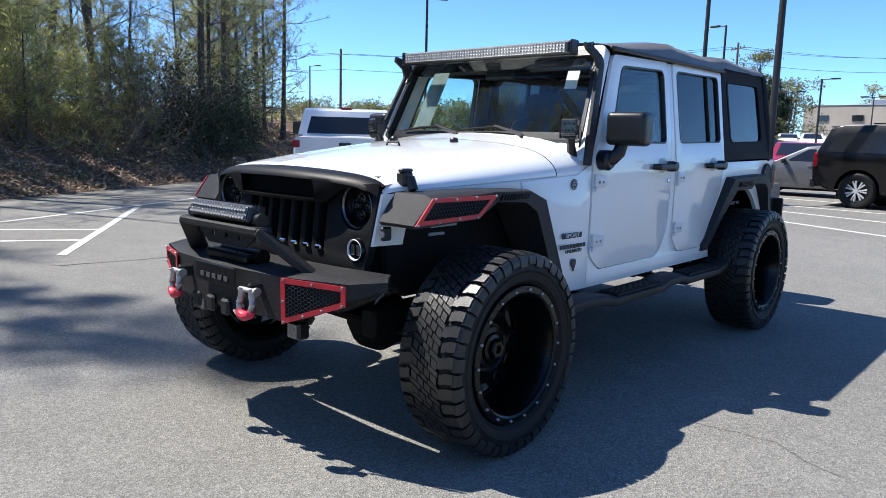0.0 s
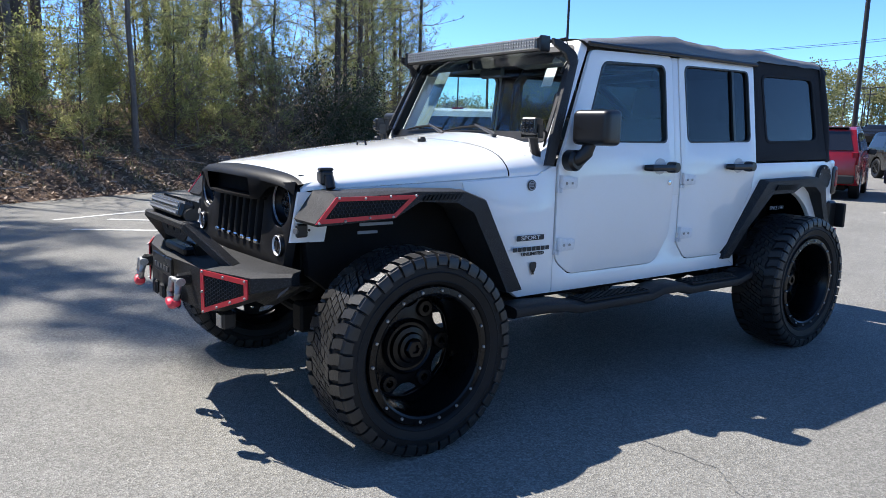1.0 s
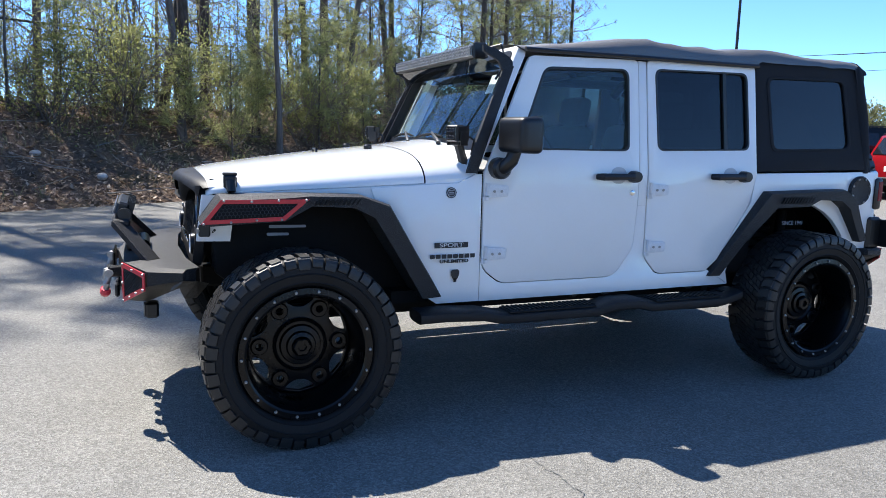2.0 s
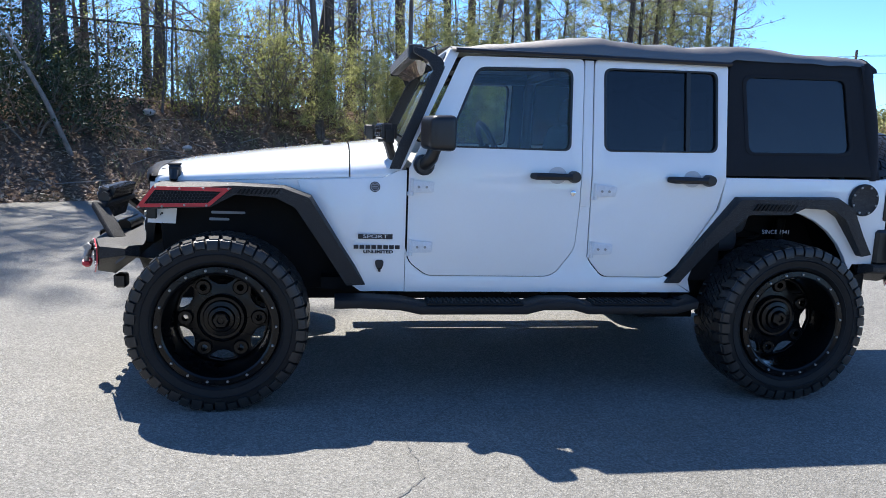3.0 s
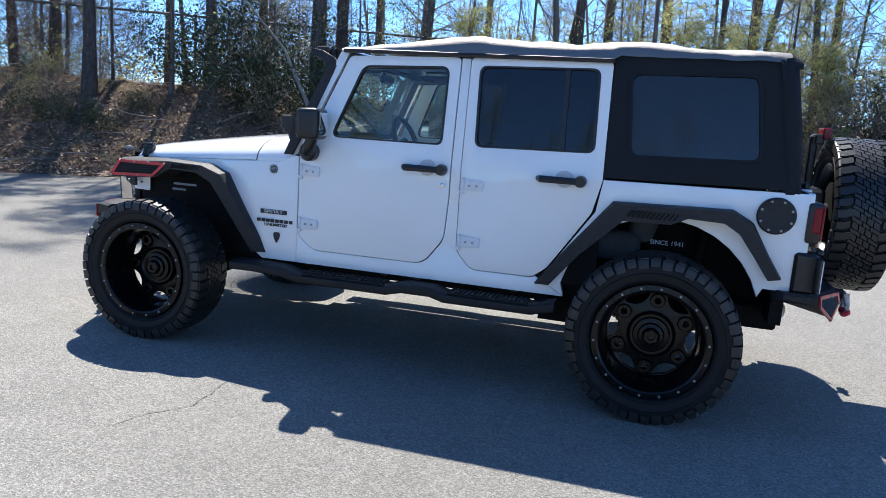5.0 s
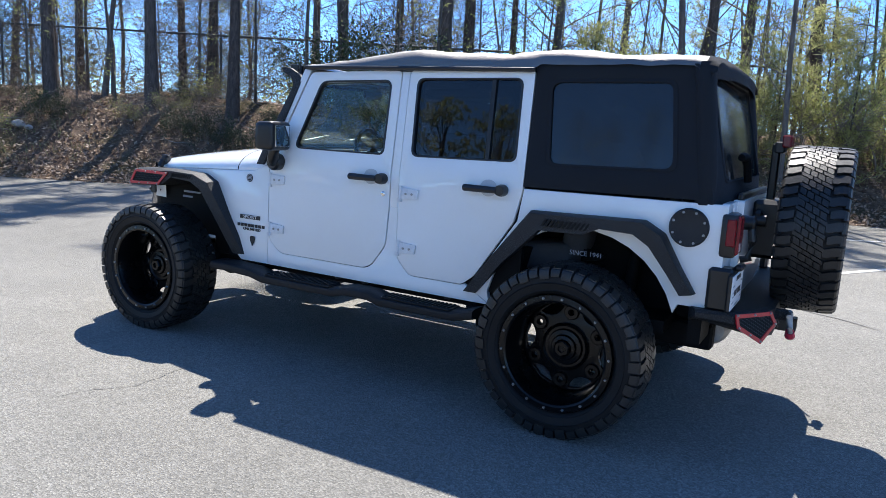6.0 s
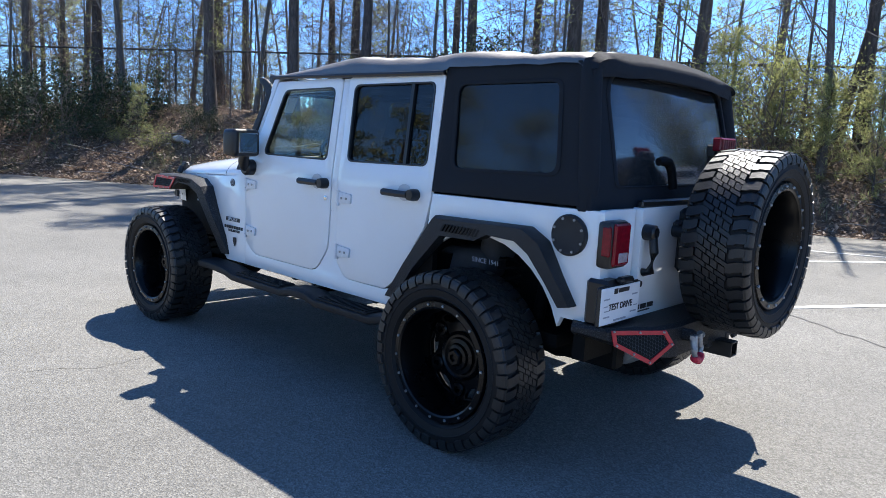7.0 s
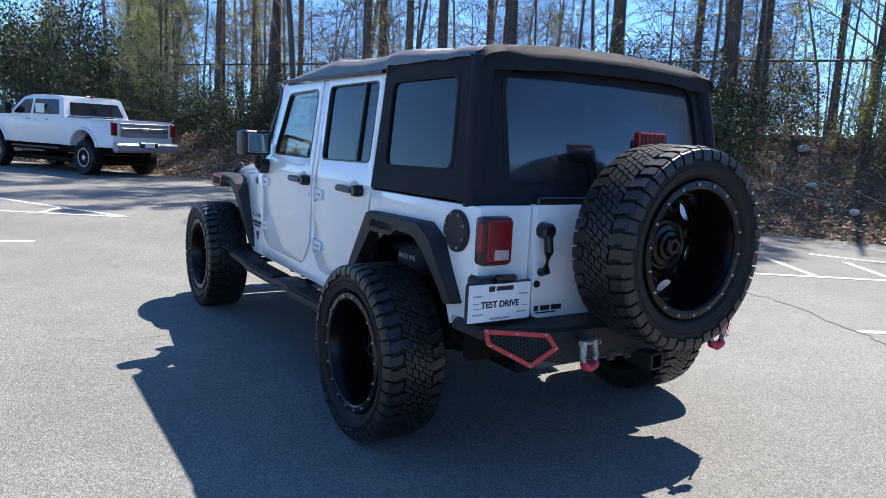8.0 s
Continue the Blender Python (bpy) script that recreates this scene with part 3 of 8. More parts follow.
def hood_half(y):
    """Half width, edge height and crown height of the hood at y."""
    t = (y + 1.85) / 1.21
    q = 1 - t
    crown = 1.145 + 0.20 * t - 0.045 * t * t
    if y > -0.84:  # the cowl rises a little towards the windscreen
        crown += 0.05 * (y + 0.84)
    return 0.765 - 0.05 * q - 0.125 * q * abs(q), 1.073 + 0.067 * t, crown


def hood_z(x, y):
    w, e, c = hood_half(y)
    a = min(1.0, abs(x) / w)
    mid = e + 0.62 * (c - e)
    return e + (mid - e) * (1 - a ** 9) ** 0.7 + (c - mid) * (1 - a * a)


front_outline = rounded([(-0.565, 0.70), (-0.46, 0.622), (0.212, 0.622), (0.322, 0.77), (0.337, 1.00), (0.339, 1.755), (-0.305, 1.74), (-0.50, 1.30), (-0.565, 1.17)], [0.10, 0.10, 0.12, 0.13, 0.1, 0.03, 0.05, 0.02, 0.02], 6)
front_hole = rounded([(-0.385, 1.283), (0.276, 1.283), (0.279, 1.703), (-0.220, 1.688)], [0.04, 0.04, 0.05, 0.07], 6)
rear_outline = rounded([(0.402, 0.72), (0.49, 0.622), (0.83, 0.622), (0.905, 0.68), (1.11, 0.99), (1.15, 1.16), (1.142, 1.765), (0.398, 1.757)], [0.10, 0.08, 0.05, 0.05, 0.1, 0.03, 0.03, 0.03], 6)
rear_hole = rounded([(0.462, 1.287), (1.094, 1.299), (1.082, 1.724), (0.450, 1.714)], 0.045, 6)


def inset(loop, d):
    c = Vector((sum(p[0] for p in loop) / len(loop), sum(p[1] for p in loop) / len(loop)))
    return [tuple(c + (Vector(p) - c) * (1 - d / max(0.05, (Vector(p) - c).length))) for p in loop]


# tub sides: cowl panel, sill, rear quarter
def tub_side():
    bm = bmesh.new()
    cowl = [(-0.855, 0.575), (-0.80, 0.535), (-0.575, 0.535), (-0.575, 1.16), (-0.61, 1.16), (-0.70, 1.118), (-0.90, 1.108), (-1.12, 1.092), (-1.09, 1.0), (-0.97, 0.76)]
    plate(bm, cowl, (), HALF - 0.03, HALF, 0.004)
    for v in bm.verts:
        if v.co.y < -0.86:
            v.co.x += min(0.0, hood_half(v.co.y)[0] - WIDE + 0.010 - HALF)
    sill = [(-0.573, 0.535), (1.0, 0.535), (0.872, 0.612), *inset(rear_outline, -0.006)[20::-1], (0.3955, 1.0), (0.3425, 1.0), *inset(front_outline, -0.006)[34::-1], (-0.573, 0.76)]
    plate(bm, sill, (), HALF - 0.05, HALF - 0.001, 0.003)
    arch = [(1.473 + 0.50 * math.cos(a), 0.50 + 0.50 * math.sin(a)) for a in (math.pi * (0.93 - 0.83 * k / 14) for k in range(15))]
    quarter = [(1.155, 1.168), (1.13, 1.00), (0.90, 0.66), (0.87, 0.612), (1.004, 0.537), *arch, (1.97, 0.70), (2.09, 0.70), (2.13, 1.0), (2.125, 1.18)]
    plate(bm, quarter, (), HALF - 0.03, HALF, 0.005)
    return bm


both("tub_side", tub_side, M["white"])


def door_frame():
    """The body behind the doors' gaps."""
    b = bmesh.new()
    plate(b, [(-0.575, 0.60), (1.16, 0.60), (1.16, 1.17), (1.13, 1.74), (0.30, 1.74), (0.30, 1.24), (-0.575, 1.17)], [rear_gap], HALF - 0.055, HALF - 0.02, 0, lean, (1.17, 1.4))
    return b


rear_gap = [(0.47, 1.22), (1.05, 1.22), (1.05, 1.71), (0.47, 1.71)]
both("door_frame", door_frame, M["dark"])
both("centre_pillar", lambda: piece(plate, [(0.3425, 0.995), (0.3445, 1.75), (0.3925, 1.75), (0.396, 0.995)], (), HALF - 0.02, HALF + 0.001, 0.002, lean, (1.175, 1.4)), M["white"])

bm = bmesh.new()  # floor, firewall, inner guards, chassis
box(bm, (0, 0.45, 0.56), (1.38, 2.9, 0.06))
part("floor_pan", bm, M["dark"], offroader)
bm = bmesh.new()
box(bm, (0, -0.70, 0.85), (1.40, 0.04, 0.72))
part("firewall", bm, M["dark"], offroader)


def inner_guard():
    b = bmesh.new()
    outline = [(-1.80, 0.70), (-1.82, 0.95), (-1.76, 1.05), (-1.05, 1.05), (-0.85, 0.72), (-0.80, 0.52), (-1.20, 0.50), (-1.25, 0.62), (-1.70, 0.62)]
    plate(b, outline, (), 0.50, 0.545, 0.01)
    return b


def rear_liner():
    b = bmesh.new()
    plate(b, [(0.90, 0.45), (0.96, 0.70), (1.12, 0.92), (1.30, 1.02), (1.70, 1.02), (1.90, 0.88), (2.02, 0.66), (2.02, 0.52), (2.08, 0.52), (2.08, 1.16), (0.85, 1.16), (0.85, 0.45)], (), 0.38, 0.70)
    plate(b, [(0.85, 0.5), (2.08, 0.5), (2.08, 1.16), (0.85, 1.16)], (), 0.36, 0.38)
    return b


both("inner_guard", inner_guard, M["dark"])
both("wheel_liner", rear_liner, M["dark"])
# added plates, no real part, that keep sun off the ground underneath
both("splash_guard", lambda: piece(plate, [(0.86, 0.36), (1.10, 0.36), (1.10, 0.62), (1.16, 0.85), (0.86, 0.85)], (), 0.56, 0.59), M["dark"])


def rail():
    b = bmesh.new()
    box(b, (0.42, 0.15, 0.50), (0.09, 3.9, 0.13), 0.012)
    return b


both("frame_rail", rail, M["dark"])
for y in (-1.473, 1.473):
    bm = bmesh.new()
    rod(bm, (-0.72, y, 0.415), (0.72, y, 0.415), 0.045, segs=14)
    lathe(bm, [(0, -0.14), (0.10, -0.12), (0.15, -0.04), (0.15, 0.04), (0.10, 0.12), (0, 0.14)], 20, Matrix.Translation((0.18 if y < 0 else 0, y, 0.415)))
    part("axle", bm, M["dark"], offroader)
    for s in (-1, 1):
        bm = bmesh.new()
        rod(bm, (s * 0.50, y + 0.16, 0.42), (s * 0.48, y + 0.22, 0.92), 0.032, segs=12)
        part("shock_absorber", bm, M["dark"], offroader)
        bm = bmesh.new()
        tube(bm, [(s * 0.52 + 0.055 * math.cos(a), y + 0.055 * math.sin(a), 0.50 + a * 0.0085) for a in (0.45 * k for k in range(96))], 0.008, 5)
        part("coil_spring", bm, M["dark"], offroader)
bm = bmesh.new()
lathe(bm, [(0, -0.30), (0.10, -0.29), (0.115, -0.25), (0.115, 0.25), (0.10, 0.29), (0, 0.30)], 24, Matrix.Translation((0.12, 2.02, 0.52)) @ Matrix.Diagonal((1, 1.2, 0.8, 1)))
part("muffler", bm, M["steel"], offroader, "dull metal exhaust muffler")
bm = bmesh.new()
tube(bm, [(0.66, -1.62, 0.44), (0.1, -1.66, 0.46), (-0.6, -1.60, 0.47)], 0.022)
part("tie_rod", bm, M["dark"], offroader)


# hood and front wings
def hood_row(y, dz=0.0, grow=0.0):
    w, e, c = hood_half(y)
    w += grow
    row = []
    for k in range(-12, 13):
        a = k / 12
        x = w * math.sin(abs(a) * math.pi / 2) ** 0.8 * (1 if a > 0 else -1)
        row.append((x, y, hood_z(x, y) + dz))
    return row


ys = [-1.852, -1.848, -1.84, -1.82] + [-1.76 + 0.08 * k for k in range(12)] + [-0.865]
bm = bmesh.new()
rows = []
for k, y in enumerate(ys):
    drop = (0.055, 0.028, 0.010, 0.003)[k] if k < 4 else 0
    rows.append([(x * (0.978, 0.985, 0.993, 1.0)[min(k, 3)], y_ + 0.012 * min(1.0, abs(x) / 0.59) ** 3 * max(0.0, 1 - (y + 1.865) / 0.4), z) for x, y_, z in hood_row(y, -drop)])
w, e, c = hood_half(-1.865)
loft(bm, rows)
loft(bm, [[(r[0][0], r[0][1], r[0][2] - 0.012) for r in rows], [r[0] for r in rows]])
loft(bm, [[r[-1] for r in rows], [(r[-1][0], r[-1][1], r[-1][2] - 0.012) for r in rows]])
bmesh.ops.remove_doubles(bm, verts=bm.verts[:], dist=1e-5)
bmesh.ops.recalc_face_normals(bm, faces=bm.faces[:])
hood = part("hood", bm, M["white"], offroader)
bm = bmesh.new()  # cowl behind the hood, to the windscreen
rows = [hood_row(y) for y in (-0.858, -0.80, -0.72, -0.655, -0.60)]
loft(bm, rows)
loft(bm, [[(r[0][0], r[0][1], r[0][2] - 0.02) for r in rows], [r[0] for r in rows]])
loft(bm, [[r[-1] for r in rows], [(r[-1][0], r[-1][1], r[-1][2] - 0.02) for r in rows]])
bmesh.ops.recalc_face_normals(bm, faces=bm.faces[:])
part("cowl", bm, M["white"], offroader)


def wing():
    """Side of the engine bay, below the hood's edge."""
    b = bmesh.new()
    rows = []
    for y in [-1.735, -1.70, -1.66] + [-1.61 + 0.0808 * k for k in range(6)] + [-1.12, -1.0, -0.86, -0.70, -0.60]:
        w, e, _ = hood_half(y)
        w -= WIDE
        low = 1.0 if y < -1.72 else 1.045
        rows.append([(w, y, low - 0.02), (w + 0.003, y, low), (w + 0.003, y, e - 0.018), (w - 0.004, y, e - 0.013)])
    loft(b, rows)
    bmesh.ops.recalc_face_normals(b, faces=b.faces[:])
    if b.faces[0].normal.x < 0:
        bmesh.ops.reverse_faces(b, faces=b.faces[:])
    return b


both("front_wing", wing, M["white"])


def wing_end():
    """White corner that wraps from beside the grille back under the wing."""
    b = bmesh.new()
    rows = []
    for z in (0.846, 0.852, 0.92, 0.99, 1.05, 1.056):
        xf, yf = 0.588 + 0.135 * (z - 1.07) - WIDE, -1.851 + 0.125 * (z - 1.07)
        rows.append([(xf + dx, yf + dy, z) for dx, dy in ((-0.010, 0.05), (-0.001, 0.004), (0.005, 0.0), (0.012, 0.006), (0.022, 0.05), (0.031, 0.10), (0.038, 0.145))])
    loft(b, rows)
    bmesh.ops.recalc_face_normals(b, faces=b.faces[:])
    if sum(f.normal.x for f in b.faces) < 0:
        bmesh.ops.reverse_faces(b, faces=b.faces[:])
    return b


both("wing_corner", wing_end, M["white"])

def flare_bracket():
    b = bmesh.new()
    box(b, (0.544, -1.80, 0.905), (0.010, 0.028, 0.045), 0.004)
    rod(b, (0.547, -1.80, 0.897), (0.552, -1.80, 0.897), 0.006, segs=8)
    return b


both("flare_bracket", flare_bracket, M["satin"])

# grille: black panel with hooded brow, seven slots and lamps
GY = -1.885
slots = [rounded([(x - 0.028, 0.80), (x + 0.028, 0.80), (x + 0.028, 1.0), (x - 0.028, 1.0)], 0.02, 4) for x in (-0.252, -0.168, -0.084, 0, 0.084, 0.168, 0.252)]
head = [circle(s * 0.458, 0.996, 0.098, 32) for s in (-1, 1)]
fog = [circle(s * 0.488, 0.825, 0.05, 24) for s in (-1, 1)]
shape = rounded([(-0.54, 0.73), (0.54, 0.73), (0.566, 0.90), (0.585, 1.055), (0.54, 1.10), (-0.54, 1.10), (-0.585, 1.055), (-0.566, 0.90)], [0.02, 0.02, 0, 0.03, 0.06, 0.06, 0.03, 0], 5)
b = piece(plate, shape, [*slots, *head, *fog], 0, 0.04, 0.006)
b.transform(Matrix(((0, 1, 0, 0), (-1, 0, 0, GY + 0.04), (0, 0, 1, 0), (0, 0, 0, 1))))
bmesh.ops.recalc_face_normals(b, faces=b.faces[:])
for v in b.verts:  # the grille leans back towards the top
    v.co.y += (v.co.z - 0.83) * 0.12
grille = part("grille", b, M["grille_black"], offroader)
bm = bmesh.new()
box(bm, (0, -1.80, 0.92), (1.05, 0.02, 0.40))
part("radiator_screen", bm, M["grille_mesh"], offroader)
bm = bmesh.new()  # the brow: a ledge that dips over each lamp
rows = []
for k in range(-20, 21):
    a = k / 20
    x = 0.586 * a
    w = abs(x)
    zt = hood_z(x * 0.985, -1.85) - 0.004
    up = max(0.0, min(1.0, (w - 0.30) / 0.12))
    zb = 1.002 + 0.066 * up * up * (3 - 2 * up) + 0.016 * max(0, (w - 0.42) / 0.18)
    yb = -1.950 + 0.085 * abs(a) ** 2.2
    rows.append([(x, -1.84 + 0.02 * a * a, zt), (x, yb + 0.035, zt - 0.006), (x, yb + 0.006, zt - 0.026), (x, yb, zt - 0.04), (x, yb + 0.010, zb + 0.014), (x, yb + 0.020, zb), (x, yb + 0.085, zb + 0.012)])
grid = [[bm.verts.new(p) for p in r] for r in rows]
for k, (a, b_) in enumerate(zip(grid, grid[1:])):
    inner = abs(rows[k][0][0] + rows[k + 1][0][0]) / 2 < 0.27
    for q in range(6):
        if not (inner and q == 3):
            bm.faces.new((a[q], a[q + 1], b_[q + 1], b_[q]))
    if inner:  # ledges that run back inside the opening
        for q, dz in ((3, -0.006), (4, 0.006)):
            p0, p1 = a[q].co, b_[q].co
            bm.faces.new((a[q], b_[q], bm.verts.new((p1.x, p1.y + 0.06, p1.z + dz)), bm.verts.new((p0.x, p0.y + 0.06, p0.z + dz))))
bmesh.ops.recalc_face_normals(bm, faces=bm.faces[:])
part("grille_brow", bm, M["brow"], grille, "angular black brow over the grille")
bm = bmesh.new()
box(bm, (0, -1.868, 1.05), (0.60, 0.012, 0.10))
part("brow_vent", bm, M["dark"], grille)
for s in (-1, 1):
    at = Matrix.Translation((s * 0.461, -1.822, 0.996)) @ pose(0, 0, 0, 0, 0, -90)
    bm = bmesh.new()
    lathe(bm, [(0.094, -0.02), (0.098, 0.03), (0.092, 0.042), (0.083, 0.036), (0.080, 0.02), (0.07, 0.005), (0.0, 0.0)], 36, at)
    h = part("headlight", bm, M["gloss_black"], offroader, "round black LED headlight with halo ring")
    bm = bmesh.new()
    lathe(bm, [(0.084, 0.037), (0.088, 0.044), (0.092, 0.038)], 36, at)
    part("halo_ring", bm, M["lens"], h)
    for dz, dx in ((0.028, 0.0), (-0.028, 0.0), (0.0, 0.035), (0.0, -0.035)):
        bm = bmesh.new()
        lathe(bm, [(0.026, 0.0), (0.026, 0.016), (0.020, 0.016), (0.017, 0.006), (0.010, 0.014), (0, 0.016)], 16, Matrix.Translation((dx, 0, dz)) @ at)
        part("projector_lens", bm, M["lens_dark"], h)
    at = Matrix.Translation((s * 0.488, -1.87, 0.825)) @ pose(0, 0, 0, 0, 0, -90)
    bm = bmesh.new()
    lathe(bm, [(0.048, -0.02), (0.05, 0.02), (0.044, 0.03), (0.036, 0.02), (0.0, 0.01)], 28, at)
    h = part("fog_light", bm, M["gloss_black"], offroader, "round black fog light with white ring")
    bm = bmesh.new()
    lathe(bm, [(0.038, 0.024), (0.042, 0.032), (0.045, 0.028)], 28, at)
    part("halo_ring", bm, M["sign_white"], h)
    for dx in (-0.016, 0.016):
        bm = bmesh.new()
        box(bm, (s * 0.488 + dx, -1.892, 0.825), (0.022, 0.012, 0.045), 0.004)
        part("led_cell", bm, M["lens_dark"], h)
for x in (0.252, 0.168, 0.084, 0, -0.084, -0.168, -0.252):
    bm = bmesh.new()
    box(bm, (x, -1.895, 0.81), (0.04, 0.015, 0.02), 0.005)
    part("slot_trim", bm, M["chrome"], grille)

# doors


def door(outline, hole):
    def make():
        b = bmesh.new()
        plate(b, outline, [hole], HALF - 0.016, HALF + 0.004, 0.006, lean, (1.175, 1.35, 1.55))
        return b
    return make


doors = {}
for nm, o, h in (("front_door", front_outline, front_hole), ("rear_door", rear_outline, rear_hole)):
    doors[nm] = both(nm, door(o, h), M["white"])


for nm, hole, gl in (("front_door", front_hole, "glass_front"), ("rear_door", rear_hole, "glass_dark")):
    for k, s in enumerate((1, -1)):
        d = doors[nm][k]
        for pn, make, mt in (
            ("window_seal", lambda: piece(plate, inset(hole, -0.004), [inset(hole, 0.011)], HALF - 0.022, HALF + 0.006, 0.002, lean, (1.35, 1.55)), M["satin"]),
            ("window_pane", lambda: piece(plate, inset(hole, 0.010), (), HALF - 0.014, HALF - 0.010, 0, lean, (1.35, 1.55)), M[gl]),
        ):
            b = make()
            o = part(pn, sided(b, s), mt, d)
            if pn == "window_pane":
                o.visible_shadow = False
for k, s in enumerate((1, -1)):
    bm = bmesh.new()
    plate(bm, [(0.915, 1.30), (0.938, 1.30), (0.930, 1.714), (0.907, 1.714)], (), HALF - 0.02, HALF + 0.004, 0, lean, (1.5,))
    part("window_divider", sided(bm, s), M["satin"], doors["rear_door"][k])


def hinge():
    b = bmesh.new()
    plate(b, rounded([(-0.545, -0.032), (-0.44, -0.026), (-0.435, 0.026), (-0.545, 0.034)], 0.008), (), HALF, HALF + 0.014, 0.004)
    rod(b, (HALF + 0.012, -0.551, -0.022), (HALF + 0.012, -0.551, 0.040), 0.010, segs=10)
    rod(b, (HALF + 0.012, -0.551, -0.046), (HALF + 0.012, -0.551, -0.026), 0.010, segs=10)
    plate(b, rounded([(-0.572, -0.046), (-0.548, -0.046), (-0.548, -0.026), (-0.572, -0.026)], 0.004), (), HALF - 0.002, HALF + 0.012, 0.002)
    return b


for nm, dy in (("front_door", 0.0), ("rear_door", 0.968)):
    for z in (0.77, 1.078):
        for k, s in enumerate((1, -1)):
            b = hinge()
            b.transform(Matrix.Translation((0, dy, z)))
            h = part("door_hinge", sided(b, s), M["hinge"], doors[nm][k], "body-coloured metal strap hinge")
            for by in (-0.515, -0.475):
                b = piece(rod, (HALF + 0.012, by + dy, z), (HALF + 0.018, by + dy, z), 0.007, segs=8)
                part("hinge_bolt", sided(b, s), M["steel"], h)


def handle():
    b = bmesh.new()
    tube(b, [(HALF + 0.012, -0.22, 0), (HALF + 0.045, -0.205, 0), (HALF + 0.050, -0.10, 0), (HALF + 0.048, -0.02, 0)], [0.016, 0.019, 0.018, 0.017], 10)
    lathe(b, [(0, -0.01), (0.030, -0.01), (0.032, 0.03), (0.027, 0.058), (0, 0.06)], 18, Matrix.Translation((HALF, 0, 0)))
    return b


for nm, y in (("front_door", 0.293), ("rear_door", 1.042)):
    for k, s in enumerate((1, -1)):
        b = handle()
        b.transform(Matrix.Translation((0, y, 1.15)))
        part("door_handle", sided(b, s), M["satin"], doors[nm][k], "black plastic pull handle")
        # flat disc behind the handle; its greyer colour paints the hollow's shade
        b = piece(plate, [(y - 0.085 + 0.050 * math.cos(a), 1.155 + 0.044 * math.sin(a)) for a in (2 * math.pi * q / 24 for q in range(24))], (), HALF + 0.002, HALF + 0.0065)
        part("handle_recess", sided(b, s), M["recess"], doors[nm][k])
for k, s in enumerate((1, -1)):
    b = bmesh.new()
    lathe(b, [(0, 0), (0.014, 0), (0.014, 0.008), (0.009, 0.010), (0, 0.010)], 16, Matrix.Translation((HALF + 0.002, 0.298, 1.065)))
    part("key_lock", sided(b, s), M["chrome"], doors["front_door"][k])


# door mirrors
def mirror_arm():
    b = bmesh.new()
    lathe(b, [(0, -0.03), (0.052, -0.03), (0.052, 0.02), (0.040, 0.035), (0, 0.036)], 22, Matrix.Translation((HALF + 0.03, -0.495, 1.19)))
    tube(b, [(HALF + 0.04, -0.495, 1.19), (HALF + 0.06, -0.485, 1.20), (HALF + 0.085, -0.465, 1.23), (HALF + 0.09, -0.45, 1.275)], [0.035, 0.036, 0.034, 0.032], 12)
    return b


def mirror_shell():
    b = bmesh.new()
    bmesh.ops.create_cube(b, size=1, matrix=Matrix.Diagonal((0.212, 0.13, 0.172, 1)))
    bmesh.ops.bevel(b, geom=b.edges[:], offset=0.034, segments=4, affect="EDGES", profile=0.6)
    for v in b.verts:
        if v.co.y < 0:
            v.co.x *= 1 - 0.9 * abs(v.co.y)
            v.co.z *= 1 - 1.1 * abs(v.co.y)
    b.transform(Matrix.Translation((HALF + 0.118, -0.44, 1.350)) @ pose(0, 0, 0, 0, 0, 10))
    return b


for s in (1, -1):
    b = mirror_arm()
    a = part("door_mirror", sided(b, s), M["satin"], offroader, "black plastic door mirror")
    b = mirror_shell()
    part("mirror_housing", sided(b, s), M["satin"], a)
    b = bmesh.new()
    box(b, (0, 0, 0), (0.15, 0.004, 0.125), 0.0015)
    b.transform(Matrix.Translation((HALF + 0.118, -0.44, 1.350)) @ pose(0, 0, 0, 0, 0, 10) @ Matrix.Translation((0, 0.0665, 0)))
    part("mirror_glass", sided(b, s), M["mirror"], a)

# windscreen frame and glass: base y -0.60 z 1.19, top y -0.345 z 1.765


def screen_at(x, t, off=0.0):
    """A place on the windscreen's plane: t from 0 at its base to 1 at its top."""
    w = 0.755 - 0.06 * t
    y = -0.615 + 0.265 * t + 0.035 * (x / 1.0) ** 2
    return Vector((x * w, y - off * 0.91, 1.20 + 0.565 * t + off * 0.42))


def screen_frame():
    b = bmesh.new()
    outer = [(-1, -0.06), (1, -0.06), (1, 1), (-1, 1)]
    outer = rounded(outer, [0, 0, 0.06, 0.06], 4)
    inner = rounded([(-0.955, 0.10), (0.955, 0.10), (0.95, 0.93), (-0.95, 0.93)], 0.05, 4)
    plate(b, outer, [inner], 0, 0.05, 0.01)
    for v in b.verts:
        p = screen_at(v.co.y, v.co.z, v.co.x)
        v.co = p
    bmesh.ops.recalc_face_normals(b, faces=b.faces[:])
    return b


